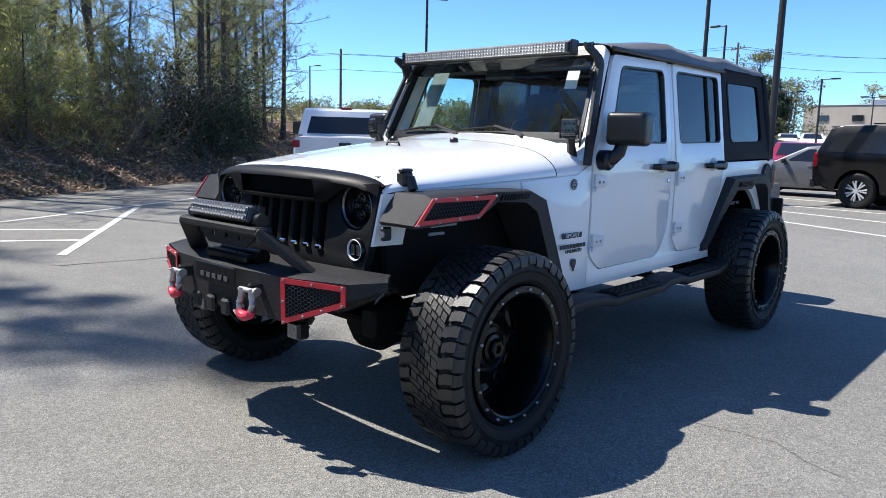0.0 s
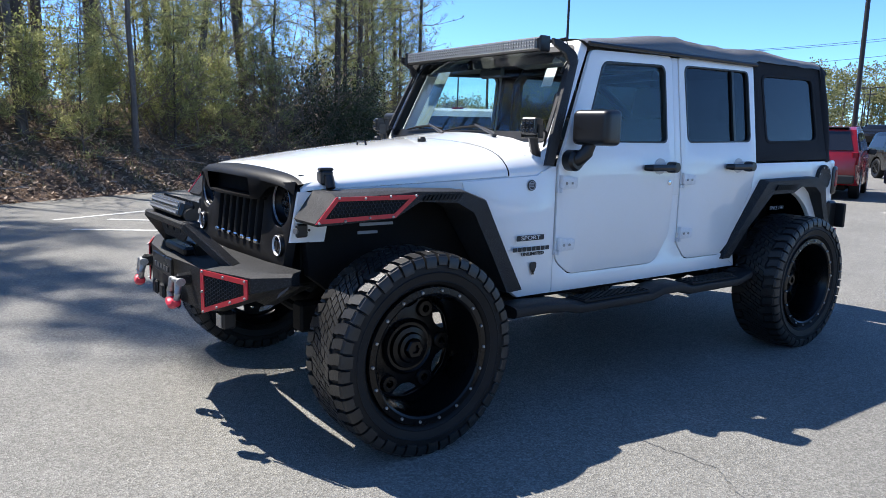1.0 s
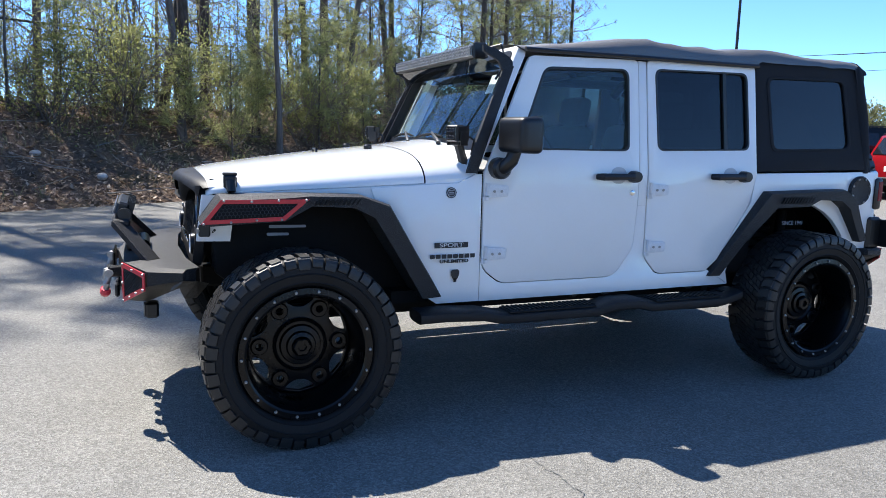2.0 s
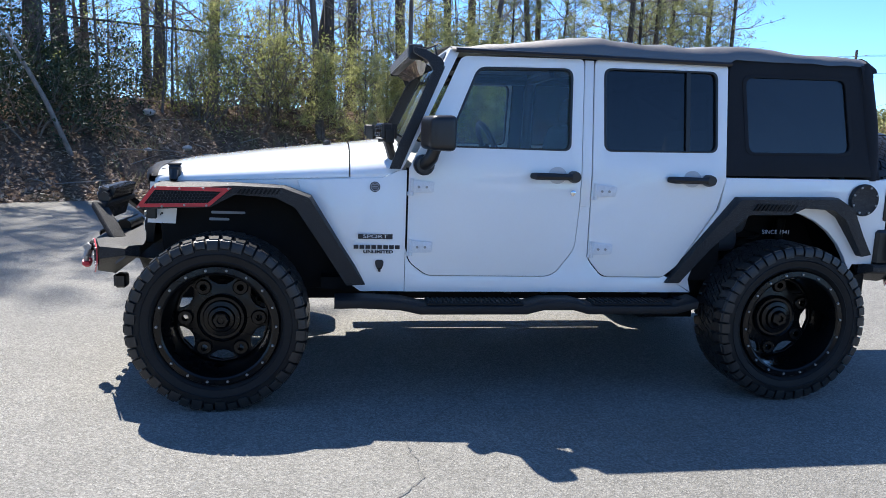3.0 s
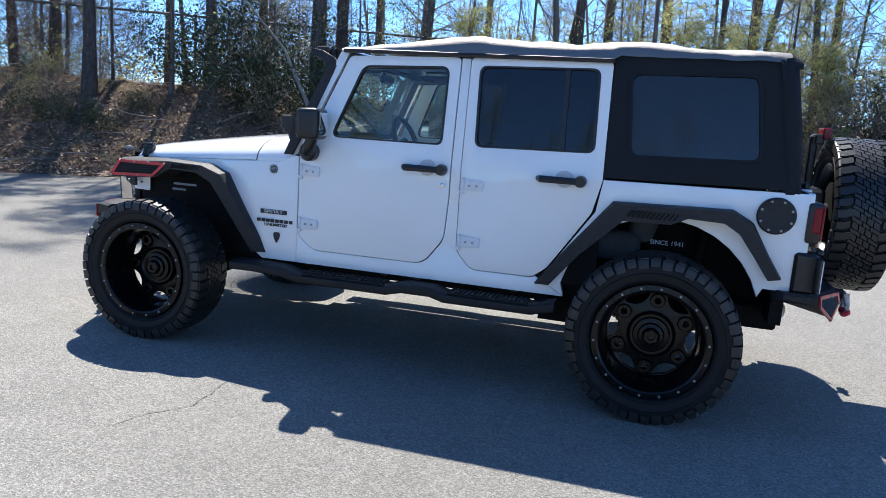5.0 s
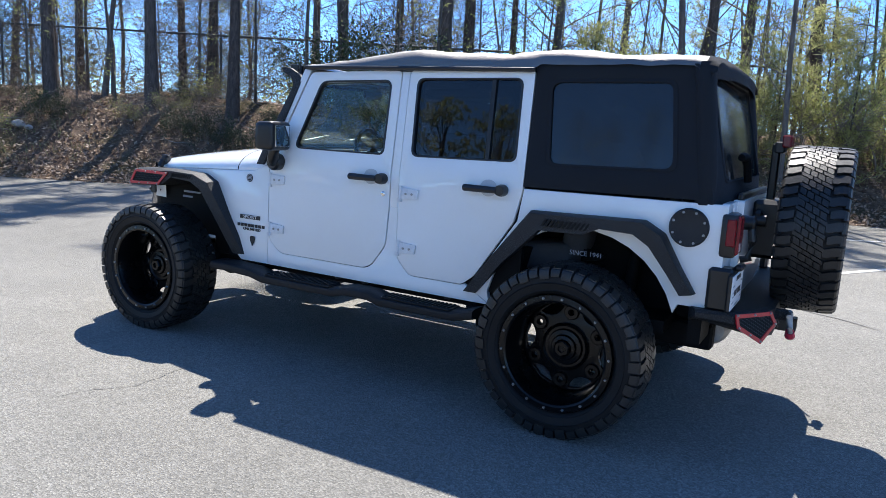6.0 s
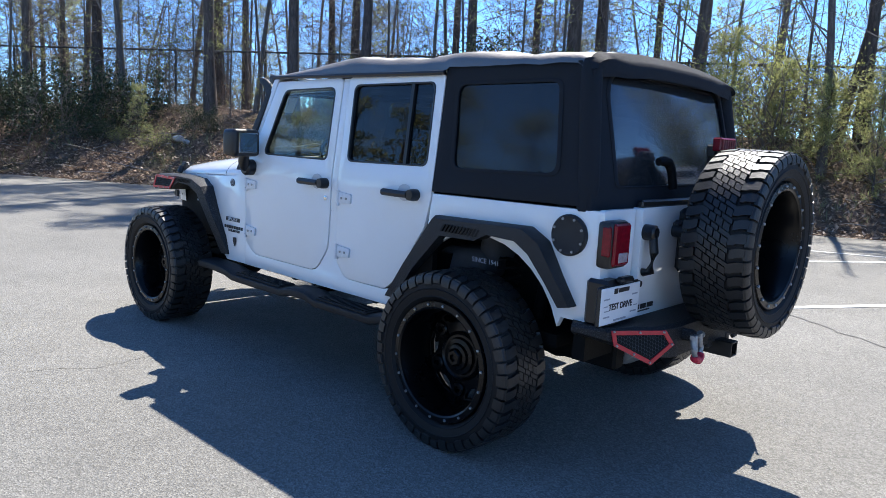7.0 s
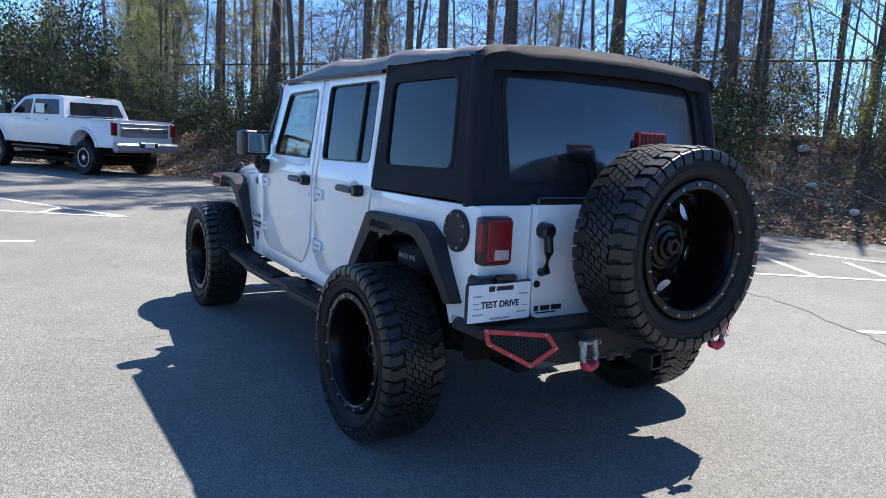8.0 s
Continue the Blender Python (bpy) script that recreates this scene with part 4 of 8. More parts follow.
frame_w = part("windscreen_frame", screen_frame(), M["white"], offroader)
bm = bmesh.new()
loft(bm, [[screen_at(-0.95 + 1.90 * i / 10, 0.055 + 0.85 * j / 4, 0.02) for i in range(11)] for j in range(5)])
g = part("windscreen", bm, M["glass_clear"], frame_w)
g.visible_shadow = False
bm = bmesh.new()
loft(bm, [[screen_at(-0.95 + 1.90 * i / 10, t, 0.024) for i in range(11)] for t in (0.09, 0.205)])
part("screen_band", bm, M["satin"], frame_w)
b = piece(plate, rounded([(-0.958, 0.095), (0.958, 0.095), (0.954, 0.955), (-0.954, 0.955)], 0.05, 4), [rounded([(-0.932, 0.115), (0.932, 0.115), (0.928, 0.90), (-0.928, 0.90)], 0.05, 4)], 0.0, 0.054)
for v in b.verts:
    v.co = screen_at(v.co.y, v.co.z, v.co.x)
bmesh.ops.recalc_face_normals(b, faces=b.faces[:])
part("windscreen_seal", b, M["satin"], frame_w)
bm = bmesh.new()
loft(bm, [[screen_at(-0.70 + 0.19 * i / 4, 0.24 + 0.60 * j / 3, 0.012) for i in range(5)] for j in range(4)])
part("window_paper", bm, M["paper_sleeve"], frame_w, "clear plastic sleeve with printed sheet")
bm = bmesh.new()
loft(bm, [[screen_at(0.70 + 0.10 * i, 0.62 + 0.17 * j, 0.015) for i in range(2)] for j in range(2)])
part("windscreen_sticker", bm, M["sign_white"], frame_w, "small white sticker inside the glass")
for x in (0.22, -0.38):  # wipers
    bm = bmesh.new()
    tube(bm, [screen_at(x + 0.30, 0.115, 0.085), screen_at(x + 0.26, 0.14, 0.085), screen_at(x + 0.15, 0.18, 0.075), screen_at(x, 0.235, 0.058)], [0.013, 0.011, 0.008, 0.005], 8)
    wp = part("wiper", bm, M["wiper_arm"], offroader, "black wiper resting at the foot of the windscreen")
    bm = bmesh.new()
    tube(bm, [screen_at(x - 0.38, 0.19, 0.036), screen_at(x - 0.2, 0.215, 0.044), screen_at(x, 0.225, 0.050), screen_at(x + 0.18, 0.205, 0.042)], [0.004, 0.007, 0.008, 0.004], 6)
    part("wiper_blade", bm, M["dark"], wp)

# bracket along each screen pillar, light bar above the screen, smoked visor below it


def pillar_bracket():
    b = bmesh.new()
    pts = [(-0.665, 1.165), (-0.61, 1.165), (-0.545, 1.32), (-0.385, 1.69), (-0.41, 1.725), (-0.49, 1.765), (-0.55, 1.775), (-0.55, 1.745), (-0.475, 1.705), (-0.452, 1.66), (-0.615, 1.30)]
    plate(b, pts, (), 0.0, 0.018, 0.003)
    for v in b.verts:
        v.co.x += 0.735 - 0.115 * max(0, (v.co.z - 1.165) / 0.68)
    return b


both("light_bracket", pillar_bracket, M["flare_coat"], offroader, "black steel bracket along the screen pillar")
BAR = Vector((0, -0.53, 1.757))
bm = bmesh.new()
box(bm, BAR, (1.20, 0.06, 0.066), 0.008)
for k in range(60):
    box(bm, BAR + Vector((-0.585 + k * 0.01983, 0.038, 0)), (0.004, 0.03, 0.062))
bar = part("light_bar", bm, M["satin"], offroader, "long black LED light bar above the windscreen")
bm = bmesh.new()
box(bm, BAR + Vector((0, -0.032, 0)), (1.17, 0.006, 0.050), 0.002)
part("light_bar_lens", bm, M["lens"], bar)
cell = None
for j in (-0.016, 0, 0.016):
    for k in range(58):
        m = Matrix.Translation(BAR + Vector((-0.565 + k * 0.01983, -0.036, j)))
        if cell is None:
            bm = bmesh.new()
            lathe(bm, [(0.0085, 0.0), (0.0085, 0.004), (0.004, 0.001), (0, 0.001)], 8, pose(0, 0, 0, 0, 0, -90))
            cell = part("led_cell", bm, M["led"], bar)
            cell.matrix_basis = m
        else:
            share(cell, m, bar)
for s in (-1, 1):
    bm = bmesh.new()
    box(bm, BAR + Vector((s * 0.605, 0, 0)), (0.014, 0.072, 0.078), 0.006)
    part("end_cap", bm, M["satin"], bar)
    bm = bmesh.new()
    tube(bm, [BAR + Vector((s * 0.60, 0.03, 0.01)), BAR + Vector((s * 0.66, 0.09, 0.03)), BAR + Vector((s * 0.675, 0.11, -0.06)), BAR + Vector((s * 0.665, 0.06, -0.14))], 0.006, 6)
    part("cable", bm, M["satin"], bar)
bm = bmesh.new()
rows = []
for j in range(4):
    a, b_ = Vector((1, BAR.y + 0.01, BAR.z - 0.035)), None
    row = []
    for i in range(13):
        x = -0.60 + 1.2 * i / 12
        top, low = Vector((x, BAR.y + 0.005, BAR.z - 0.03)), screen_at(x / 0.66, 0.79, 0.058)
        row.append(top.lerp(low, j / 3))
    rows.append(row)
loft(bm, rows)
v = part("visor", bm, M["visor_glass"], offroader, "smoked visor panel below the light bar")


# small lamps on the cowl, latches and lamps on the hood
def ditch_lamp(s):
    c = Vector((s * 0.705, -0.69, 1.350))
    t = Matrix.Translation(c) @ pose(0, 0, 0, 0, 0, s * 20) @ Matrix.Diagonal((0.95, 0.95, 0.95, 1))
    bm = bmesh.new()
    box(bm, (0, 0, 0), (0.085, 0.06, 0.085), 0.008)
    bm.transform(t)
    l = part("ditch_light", bm, M["satin"], offroader, "small black cube LED lamp on the cowl")
    for nm, bm in (("lamp_foot", piece(box, (0, 0.012, -0.052), (0.07, 0.05, 0.016), 0.004)),
                   ("lamp_bracket", piece(box, (-0.049, 0.012, -0.025), (0.006, 0.05, 0.07), 0.002)), ("lamp_bracket", piece(box, (0.049, 0.012, -0.025), (0.006, 0.05, 0.07), 0.002)),
                   ("lamp_stem", piece(tube, [(0, 0.02, -0.05), (0.004, 0.035, -0.10), (0.01, 0.06, -0.17)], [0.026, 0.024, 0.030], 8)),
                   ("cable", piece(tube, [(0.02, 0.04, 0.0), (0.045, 0.085, -0.03), (0.04, 0.075, -0.10), (0.05, 0.085, -0.19)], 0.007, 6))):
        bm.transform(t)
        part(nm, bm, M["satin"], l)
    for k in range(6):
        bm = piece(box, (-0.035 + 0.014 * k, 0.042, 0), (0.005, 0.028, 0.075))
        bm.transform(t)
        part("cooling_fin", bm, M["satin"], l)
    bm = bmesh.new()
    box(bm, (0, -0.031, 0), (0.072, 0.008, 0.072), 0.003)
    for i in (-0.022, 0, 0.022):
        for j in (-0.018, 0.018):
            lathe(bm, [(0.010, 0), (0.009, 0.006), (0, 0.003)], 8, Matrix.Translation((i, -0.035, j)) @ pose(0, 0, 0, 0, 0, -90))
    bm.transform(t)
    part("lamp_lens", bm, M["lens_dark"], l)


ditch_lamp(1)
ditch_lamp(-1)


def hood_latch():
    b = bmesh.new()
    y = -1.73
    w, e, _ = hood_half(y)
    e -= 0.012
    w -= WIDE
    box(b, (w + 0.012, y, e - 0.022), (0.04, 0.062, 0.04), 0.012)
    tube(b, [(w + 0.024, y, e - 0.02), (w + 0.030, y, e + 0.006), (w + 0.008, y, e + 0.050)], [0.022, 0.020, 0.022], 10)
    box(b, (w - 0.020, y, e + 0.046), (0.052, 0.058, 0.062), 0.010)
    box(b, (w - 0.016, y, e + 0.080), (0.030, 0.064, 0.014), 0.005)
    return b


both("hood_latch", hood_latch, M["satin"], hood, "black rubber hood latch")
for p in ((0.20, -0.98), (-0.24, -0.98)):
    bm = bmesh.new()
    c = hood_z(p[0], p[1])
    lathe(bm, [(0.022, 0), (0.022, 0.018), (0.016, 0.026), (0, 0.028)], 14, Matrix.Translation((p[0], p[1], c - 0.004)) @ pose(0, 0, 0, 0, -90, 0))
    part("hood_bumper", bm, M["satin"], hood)
bm = bmesh.new()
c = hood_half(-1.25)[2]
tube(bm, [(-0.05, -1.22, c - 0.01), (-0.04, -1.22, c + 0.02), (0.04, -1.22, c + 0.02), (0.05, -1.22, c - 0.01)], 0.006, 6)
part("hood_loop", bm, M["satin"], hood)
for x in (-0.22, -0.19, -0.16):
    bm = bmesh.new()
    c0 = [(x, y, hood_z(x, y) + 0.0015) for y in (-1.80, -1.7, -1.6, -1.5, -1.4, -1.3, -1.2)]
    loft(bm, [[(p[0] - 0.004, p[1], p[2]), (p[0] + 0.004, p[1], p[2])] for p in c0])
    part("hood_stripe", bm, M["ink_grey"], hood)


# fender flares
def flare_skin(path, inner_x, width):
    """A folded band: a top face that runs out from the body and a side face that turns down."""
    b = bmesh.new()
    rows = []
    for (y, z, xo, iy, iz) in path:
        rows.append([(inner_x, y, z), (xo - 0.03, y, z), (xo, y + (iy - y) * 0.12, z + (iz - z) * 0.12), (xo, iy, iz), (xo - 0.012, iy, iz), (inner_x, iy, iz)])
    loft(b, rows, closed=True, caps=True)
    bmesh.ops.recalc_face_normals(b, faces=b.faces[:])
    return b


def front_flare():
    path = [(-1.872, 0.950, 0.748, -1.860, 0.936), (-1.79, 1.062, 0.765, -1.785, 0.942), (-1.53, 1.070, 0.783, -1.525, 0.958), (-1.42, 1.071, 0.790, -1.41, 1.022), (-1.18, 1.066, 0.800, -1.22, 1.012),
            (-1.05, 1.022, 0.795, -1.125, 0.965), (-0.90, 0.78, 0.768, -0.985, 0.75), (-0.765, 0.572, 0.742, -0.87, 0.566)]
    return flare_skin(path, 0.562, 0.1)


def rear_flare():
    path = [(0.842, 0.59, 0.755, 0.925, 0.59), (1.0, 0.80, 0.775, 1.072, 0.775), (1.215, 1.066, 0.797, 1.275, 0.974), (1.50, 1.072, 0.810, 1.505, 0.980), (1.575, 1.074, 0.814, 1.585, 1.018), (1.79, 1.078, 0.822, 1.752, 1.012),
            (1.885, 1.025, 0.82, 1.828, 0.965), (1.97, 0.88, 0.80, 1.912, 0.852), (2.045, 0.765, 0.788, 1.982, 0.752)]
    return flare_skin(path, 0.72, 0.1)


flares = both("front_flare", front_flare, M["flare_coat"], offroader, "black steel fender flare with red vent frame")
rflares = both("rear_flare", rear_flare, M["flare_coat"], offroader, "black steel fender flare with slotted vent")


def quad_frame(corners, width, thick, normal):
    """A flat frame round four or more corners."""
    b = bmesh.new()
    n = Vector(normal).normalized()
    pts = [Vector(p) for p in corners]
    c = sum(pts, Vector()) / len(pts)
    k = len(pts)
    inn = []
    for i, p in enumerate(pts):
        u, v = (pts[i - 1] - p).normalized(), (pts[(i + 1) % k] - p).normalized()
        half = u.angle(v) / 2
        inn.append(p + (u + v).normalized() * width / max(0.35, math.sin(half)))
    top = n * thick
    loft(b, [[p for p in pts], [p + top for p in pts], [p + top for p in inn], [p for p in inn]] + [[p for p in pts]], closed=True)
    bmesh.ops.remove_doubles(b, verts=b.verts[:], dist=1e-6)
    bmesh.ops.recalc_face_normals(b, faces=b.faces[:])
    return b, inn


def framed_vent(corners, width, parent, normal, side, mesh_off=0.006):
    """A red bolted frame with a black mesh behind it."""
    n = Vector(normal).normalized()
    b, inn = quad_frame(corners, width, 0.006, normal)
    f = part("vent_frame", sided(b, side), M["red"], parent, "red painted metal vent frame")
    b = bmesh.new()
    b.faces.new([b.verts.new(p + n * 0.001) for p in inn])
    bmesh.ops.recalc_face_normals(b, faces=b.faces[:])
    o = part("vent_mesh", sided(b, side), M["grille_mesh"], parent)
    # honeycomb wires
    c = sum(inn, Vector()) / len(inn)
    u = (Vector(corners[1]) - Vector(corners[0])).normalized()
    w = n.cross(u)
    flat = [((p - c).dot(u), (p - c).dot(w)) for p in inn]
    lo, hi = min(p[0] for p in flat), max(p[0] for p in flat)
    l2, h2 = min(p[1] for p in flat), max(p[1] for p in flat)

    def inside(x, y):
        ins = False
        for i in range(len(flat)):
            (xa, ya), (xb, yb) = flat[i], flat[i - 1]
            if (ya > y) != (yb > y) and x < (xb - xa) * (y - ya) / (yb - ya) + xa:
                ins = not ins
        return ins
    b = bmesh.new()
    step = 0.016
    j = 0
    y = l2
    while y < h2:
        x = lo + (step / 2 if j % 2 else 0)
        while x < hi:
            for a in (0.52, 2.62, 4.71):
                q = (x + step * 0.58 * math.cos(a), y + step * 0.58 * math.sin(a))
                if inside(x, y) and inside(*q):
                    pa, pb = c + u * x + w * y + n * 0.003, c + u * q[0] + w * q[1] + n * 0.003
                    rod(b, pa, pb, 0.0016, segs=3, caps=False)
            x += step
        y += step * 0.866
        j += 1
    if b.verts:
        part("mesh_wire", sided(b, side), M["satin"], o)
    k = len(corners)
    bolt = None
    for i in range(k):
        p, q = Vector(corners[i]), Vector(corners[(i + 1) % k])
        cc = sum((Vector(x) for x in corners), Vector()) / k
        m = max(1, round((q - p).length / 0.12))
        for j in range(m):
            a = p.lerp(q, j / m)
            a = a + (cc - a).normalized() * width * (0.75 if j == 0 else 0.5) + n * 0.006
            b = piece(rod, a, a + n * 0.006, 0.006, 0.004, 8)
            part("frame_bolt", sided(b, side), M["steel"], f)


for k, s in enumerate((1, -1)):
    framed_vent([(0.757, -1.872, 0.948), (0.788, -1.53, 0.962), (0.797, -1.425, 1.052), (0.770, -1.79, 1.052)], 0.017, flares[k], (1, -0.10, 0.0), s)
    for j in range(11):
        y = 1.29 + 0.022 * j
        b = bmesh.new()
        plate(b, [(y, 1.00), (y + 0.012, 1.00), (y + 0.034, 1.035), (y + 0.022, 1.035)], (), 0.790, 0.812)
        part("vent_slot", sided(b, s), M["grille_mesh"], rflares[k])
    for y in (-1.40, -1.38, -1.36, -1.34, -1.32, -1.30, -1.28, -1.26, -1.24, -1.22):
        b = bmesh.new()
        plate(b, [(y, 1.028), (y + 0.010, 1.028), (y + 0.026, 1.052), (y + 0.016, 1.052)], (), 0.790, 0.8015)
        part("vent_slot", sided(b, s), M["grille_mesh"], flares[k])
    for y, z, xx in ((-1.80, 0.90, 0.575),):
        b = piece(box, (xx, y - 0.045, z), (0.02, 0.05, 0.055), 0.006)
        part("flare_mount", sided(b, s), M["satin"], flares[k])
        b = piece(rod, (xx + 0.005, y - 0.07, z), (xx + 0.008, y - 0.078, z), 0.012, segs=12)
        part("mount_bolt", sided(b, s), M["steel"], flares[k])
    # slots cut in the inner guard
    for z, y in ((0.90, -1.56), (0.865, -1.57)):
        b = bmesh.new()
        plate(b, rounded([(y, z), (y + 0.17 - 2 * (0.9 - z), z), (y + 0.17 - 2 * (0.9 - z), z + 0.012), (y, z + 0.014)], 0.006), (), 0.545, 0.549)
        part("guard_slot", sided(b, s), M["ink_grey"], flares[k])

# front bumper with hoop, winch plate, shackles and lamps
bm = bmesh.new()
out = [(0.0, -2.215), (0.395, -2.180), (0.67, -2.085), (0.735, -1.945), (0.69, -1.89), (0.43, -1.93), (0.0, -1.95)]
full = [(x, y) for x, y in out] + [(-x, y) for x, y in out[::-1] if x > 0]


def bumper_ring(z, f):
    row = []
    for x, y in full:
        g = f if y < -2.0 else f * 0.3
        row.append((x * (1 - 0.02 * f), y + g * 0.05, z))
    return row


def lower_z(x):
    return 0.545 if abs(x) < 0.40 else 0.545 + 0.16 * (abs(x) - 0.40) / 0.34


rows = [bumper_ring(0.748, 1), bumper_ring(0.735, 0), [(x, y, max(lower_z(x), 0.56)) for x, y, _ in bumper_ring(0, 0)], [(x, y + 0.04, lower_z(x)) for x, y, _ in bumper_ring(0, 1)]]
loft(bm, rows, closed=True)
bm.faces.new([v for v in bm.verts[:len(full)]])
bm.faces.new([v for v in bm.verts[3 * len(full):4 * len(full)]][::-1])
bmesh.ops.recalc_face_normals(bm, faces=bm.faces[:])
bumper = part("front_bumper", bm, M["black_coat"], offroader, "black textured steel winch bumper", 25)
for s in (1, -1):
    framed_vent([(0.355, -2.187, 0.735), (0.359, -2.187, 0.552), (0.628, -2.094, 0.652), (0.628, -2.094, 0.728)], 0.02, bumper, (0.35, -0.93, 0.0), s)
bm = bmesh.new()  # hoop
for s in (-1, 1):
    box_pts = [((s * 0.275, -2.195, 0.895), (s * 0.415, -2.065, 0.742))]
    for a, b_ in box_pts:
        a, b_ = Vector(a), Vector(b_)
        d = b_ - a
        box(bm, (a + b_) / 2, (0.075, 0.035, d.length + 0.03), 0.006, d.to_track_quat("Z", "Y").to_matrix().to_4x4())
box(bm, (0, -2.19, 0.900), (0.585, 0.08, 0.034), 0.008)
part("hoop", bm, M["black_coat"], bumper, "flat black steel hoop over the winch")
bm = bmesh.new()
plate(bm, rounded([(-0.14, 0.815), (0.14, 0.815), (0.24, 0.89), (-0.24, 0.89)], 0.02), [circle(-0.10, 0.855, 0.012, 12), circle(0.0, 0.855, 0.012, 12), circle(0.10, 0.855, 0.012, 12)], 0, 0.008)
bm.transform(Matrix(((0, 1, 0, 0), (-1, 0, 0, -2.17), (0, 0, 1, 0), (0, 0, 0, 1))))
bmesh.ops.recalc_face_normals(bm, faces=bm.faces[:])
part("hoop_plate", bm, M["black_coat"], bumper)
bm = bmesh.new()
box(bm, (0, -2.185, 0.958), (0.46, 0.055, 0.07), 0.01, pose(0, 0, 0, -18, 0, 0))
lb = part("bumper_light_bar", bm, M["satin"], bumper, "short black LED light bar on the hoop")
bm = bmesh.new()
box(bm, (0, -2.213, 0.967), (0.42, 0.006, 0.055), 0.002, pose(0, 0, 0, -18, 0, 0))
part("light_bar_lens", bm, M["lens"], lb)
for k in range(20):
    part("cooling_fin", piece(box, (-0.21 + k * 0.022, -2.15, 0.963), (0.006, 0.035, 0.06), 0, pose(0, 0, 0, -18, 0, 0)), M["satin"], lb)
cell = None
for j in (-0.015, 0.015):
    for k in range(20):
        m = Matrix.Translation((0, -2.216, 0.967)) @ pose(0, 0, 0, -18, 0, 0) @ Matrix.Translation((-0.195 + 0.0205 * k, -0.002, j))
        if cell is None:
            bm = bmesh.new()
            lathe(bm, [(0.010, 0.0), (0.010, 0.004), (0.004, 0.001), (0, 0.001)], 8, pose(0, 0, 0, 0, 0, -90))
            cell = part("led_cell", bm, M["led"], lb)
            cell.matrix_basis = m
        else:
            share(cell, m, lb)
for s in (-1, 1):
    bm = bmesh.new()
    lathe(bm, [(0, -0.02), (0.03, -0.02), (0.03, 0.02), (0, 0.02)], 16, Matrix.Translation((s * 0.24, -2.175, 0.938)))
    part("lamp_bracket", bm, M["satin"], lb)
bm = bmesh.new()
box(bm, (-0.02, -2.13, 0.765), (0.30, 0.09, 0.04), 0.01)
rod(bm, (-0.13, -2.10, 0.77), (0.15, -2.10, 0.77), 0.035, segs=14)
part("winch", bm, M["gloss_black"], bumper, "black winch sunk in the bumper")
bm = bmesh.new()
box(bm, (0.0, -2.232, 0.70), (0.30, 0.012, 0.085), 0.006)
part("winch_plate", bm, M["gloss_black"], bumper, "glossy black plate with plain marks")
for k in range(5):
    bm = bmesh.new()
    box(bm, (-0.09 + 0.045 * k, -2.240, 0.69), (0.028, 0.003, 0.02), 0)
    part("plate_mark", bm, M["mark_dark"], bumper)
for k in range(4):
    bm = bmesh.new()
    box(bm, (-0.17 + k * 0.113, -2.222, 0.565), (0.06, 0.02, 0.07), 0.01)
    part("bumper_tooth", bm, M["black_coat"], bumper)


def shackle(c, turn, parent):
    m = Matrix.Translation(c) @ turn
    b = bmesh.new()
    box(b, (0, 0.03, 0), (0.022, 0.10, 0.055), 0.01)
    b.transform(m)
    part("shackle_mount", b, M["black_coat"], parent)
    b = bmesh.new()
    rod(b, (-0.05, -0.02, 0), (0.05, -0.02, 0), 0.013, segs=12)
    rod(b, (0.05, -0.02, 0), (0.062, -0.02, 0), 0.02, segs=12)
    tube(b, [(-0.032, -0.02, 0.01), (-0.034, -0.024, -0.03), (-0.042, -0.03, -0.06), (-0.034, -0.033, -0.10), (0, -0.035, -0.118), (0.034, -0.033, -0.10), (0.042, -0.03, -0.06), (0.034, -0.024, -0.03), (0.032, -0.02, 0.01)], [0.017, 0.016, 0.014, 0.015, 0.016, 0.015, 0.014, 0.016, 0.017], 10)
    b.transform(Matrix.Diagonal((0.92, 1, 0.84, 1)))
    b.transform(m)
    sh = part("shackle", b, M["steel"], parent, "galvanised bow shackle with red sleeve")
    b = bmesh.new()
    tube(b, [(-0.038, -0.033, -0.092), (-0.03, -0.034, -0.108), (0, -0.035, -0.120), (0.03, -0.034, -0.108), (0.038, -0.033, -0.092)], [0.018, 0.022, 0.024, 0.022, 0.018], 10)
    b.transform(Matrix.Diagonal((0.92, 1, 0.84, 1)))
    b.transform(m)
    part("sleeve", b, M["red_rubber"], sh)


for s in (-1, 1):
    shackle((s * 0.27, -2.235, 0.675), pose(0, 0, 0, 0, 0, s * 6), bumper)
    bm = bmesh.new()
    box(bm, (s * 0.35, -2.07, 0.50), (0.075, 0.06, 0.075), 0.01)
    l = part("cube_light", bm, M["satin"], bumper, "small cube lamp below the bumper")
    bm = bmesh.new()
    box(bm, (s * 0.35, -2.103, 0.50), (0.06, 0.006, 0.06), 0.002)
    part("lamp_lens", bm, M["lens"], l)
    bm = bmesh.new()
    plate(bm, [(-2.00, 0.655), (-1.955, 0.685), (-1.945, 0.70), (-1.99, 0.675)], (), 0, 0.003)
    bm.transform(Matrix.Translation((0.678, 0.0, 0)))
    part("bumper_mark", sided(bm, s), M["mark_dark"], bumper)


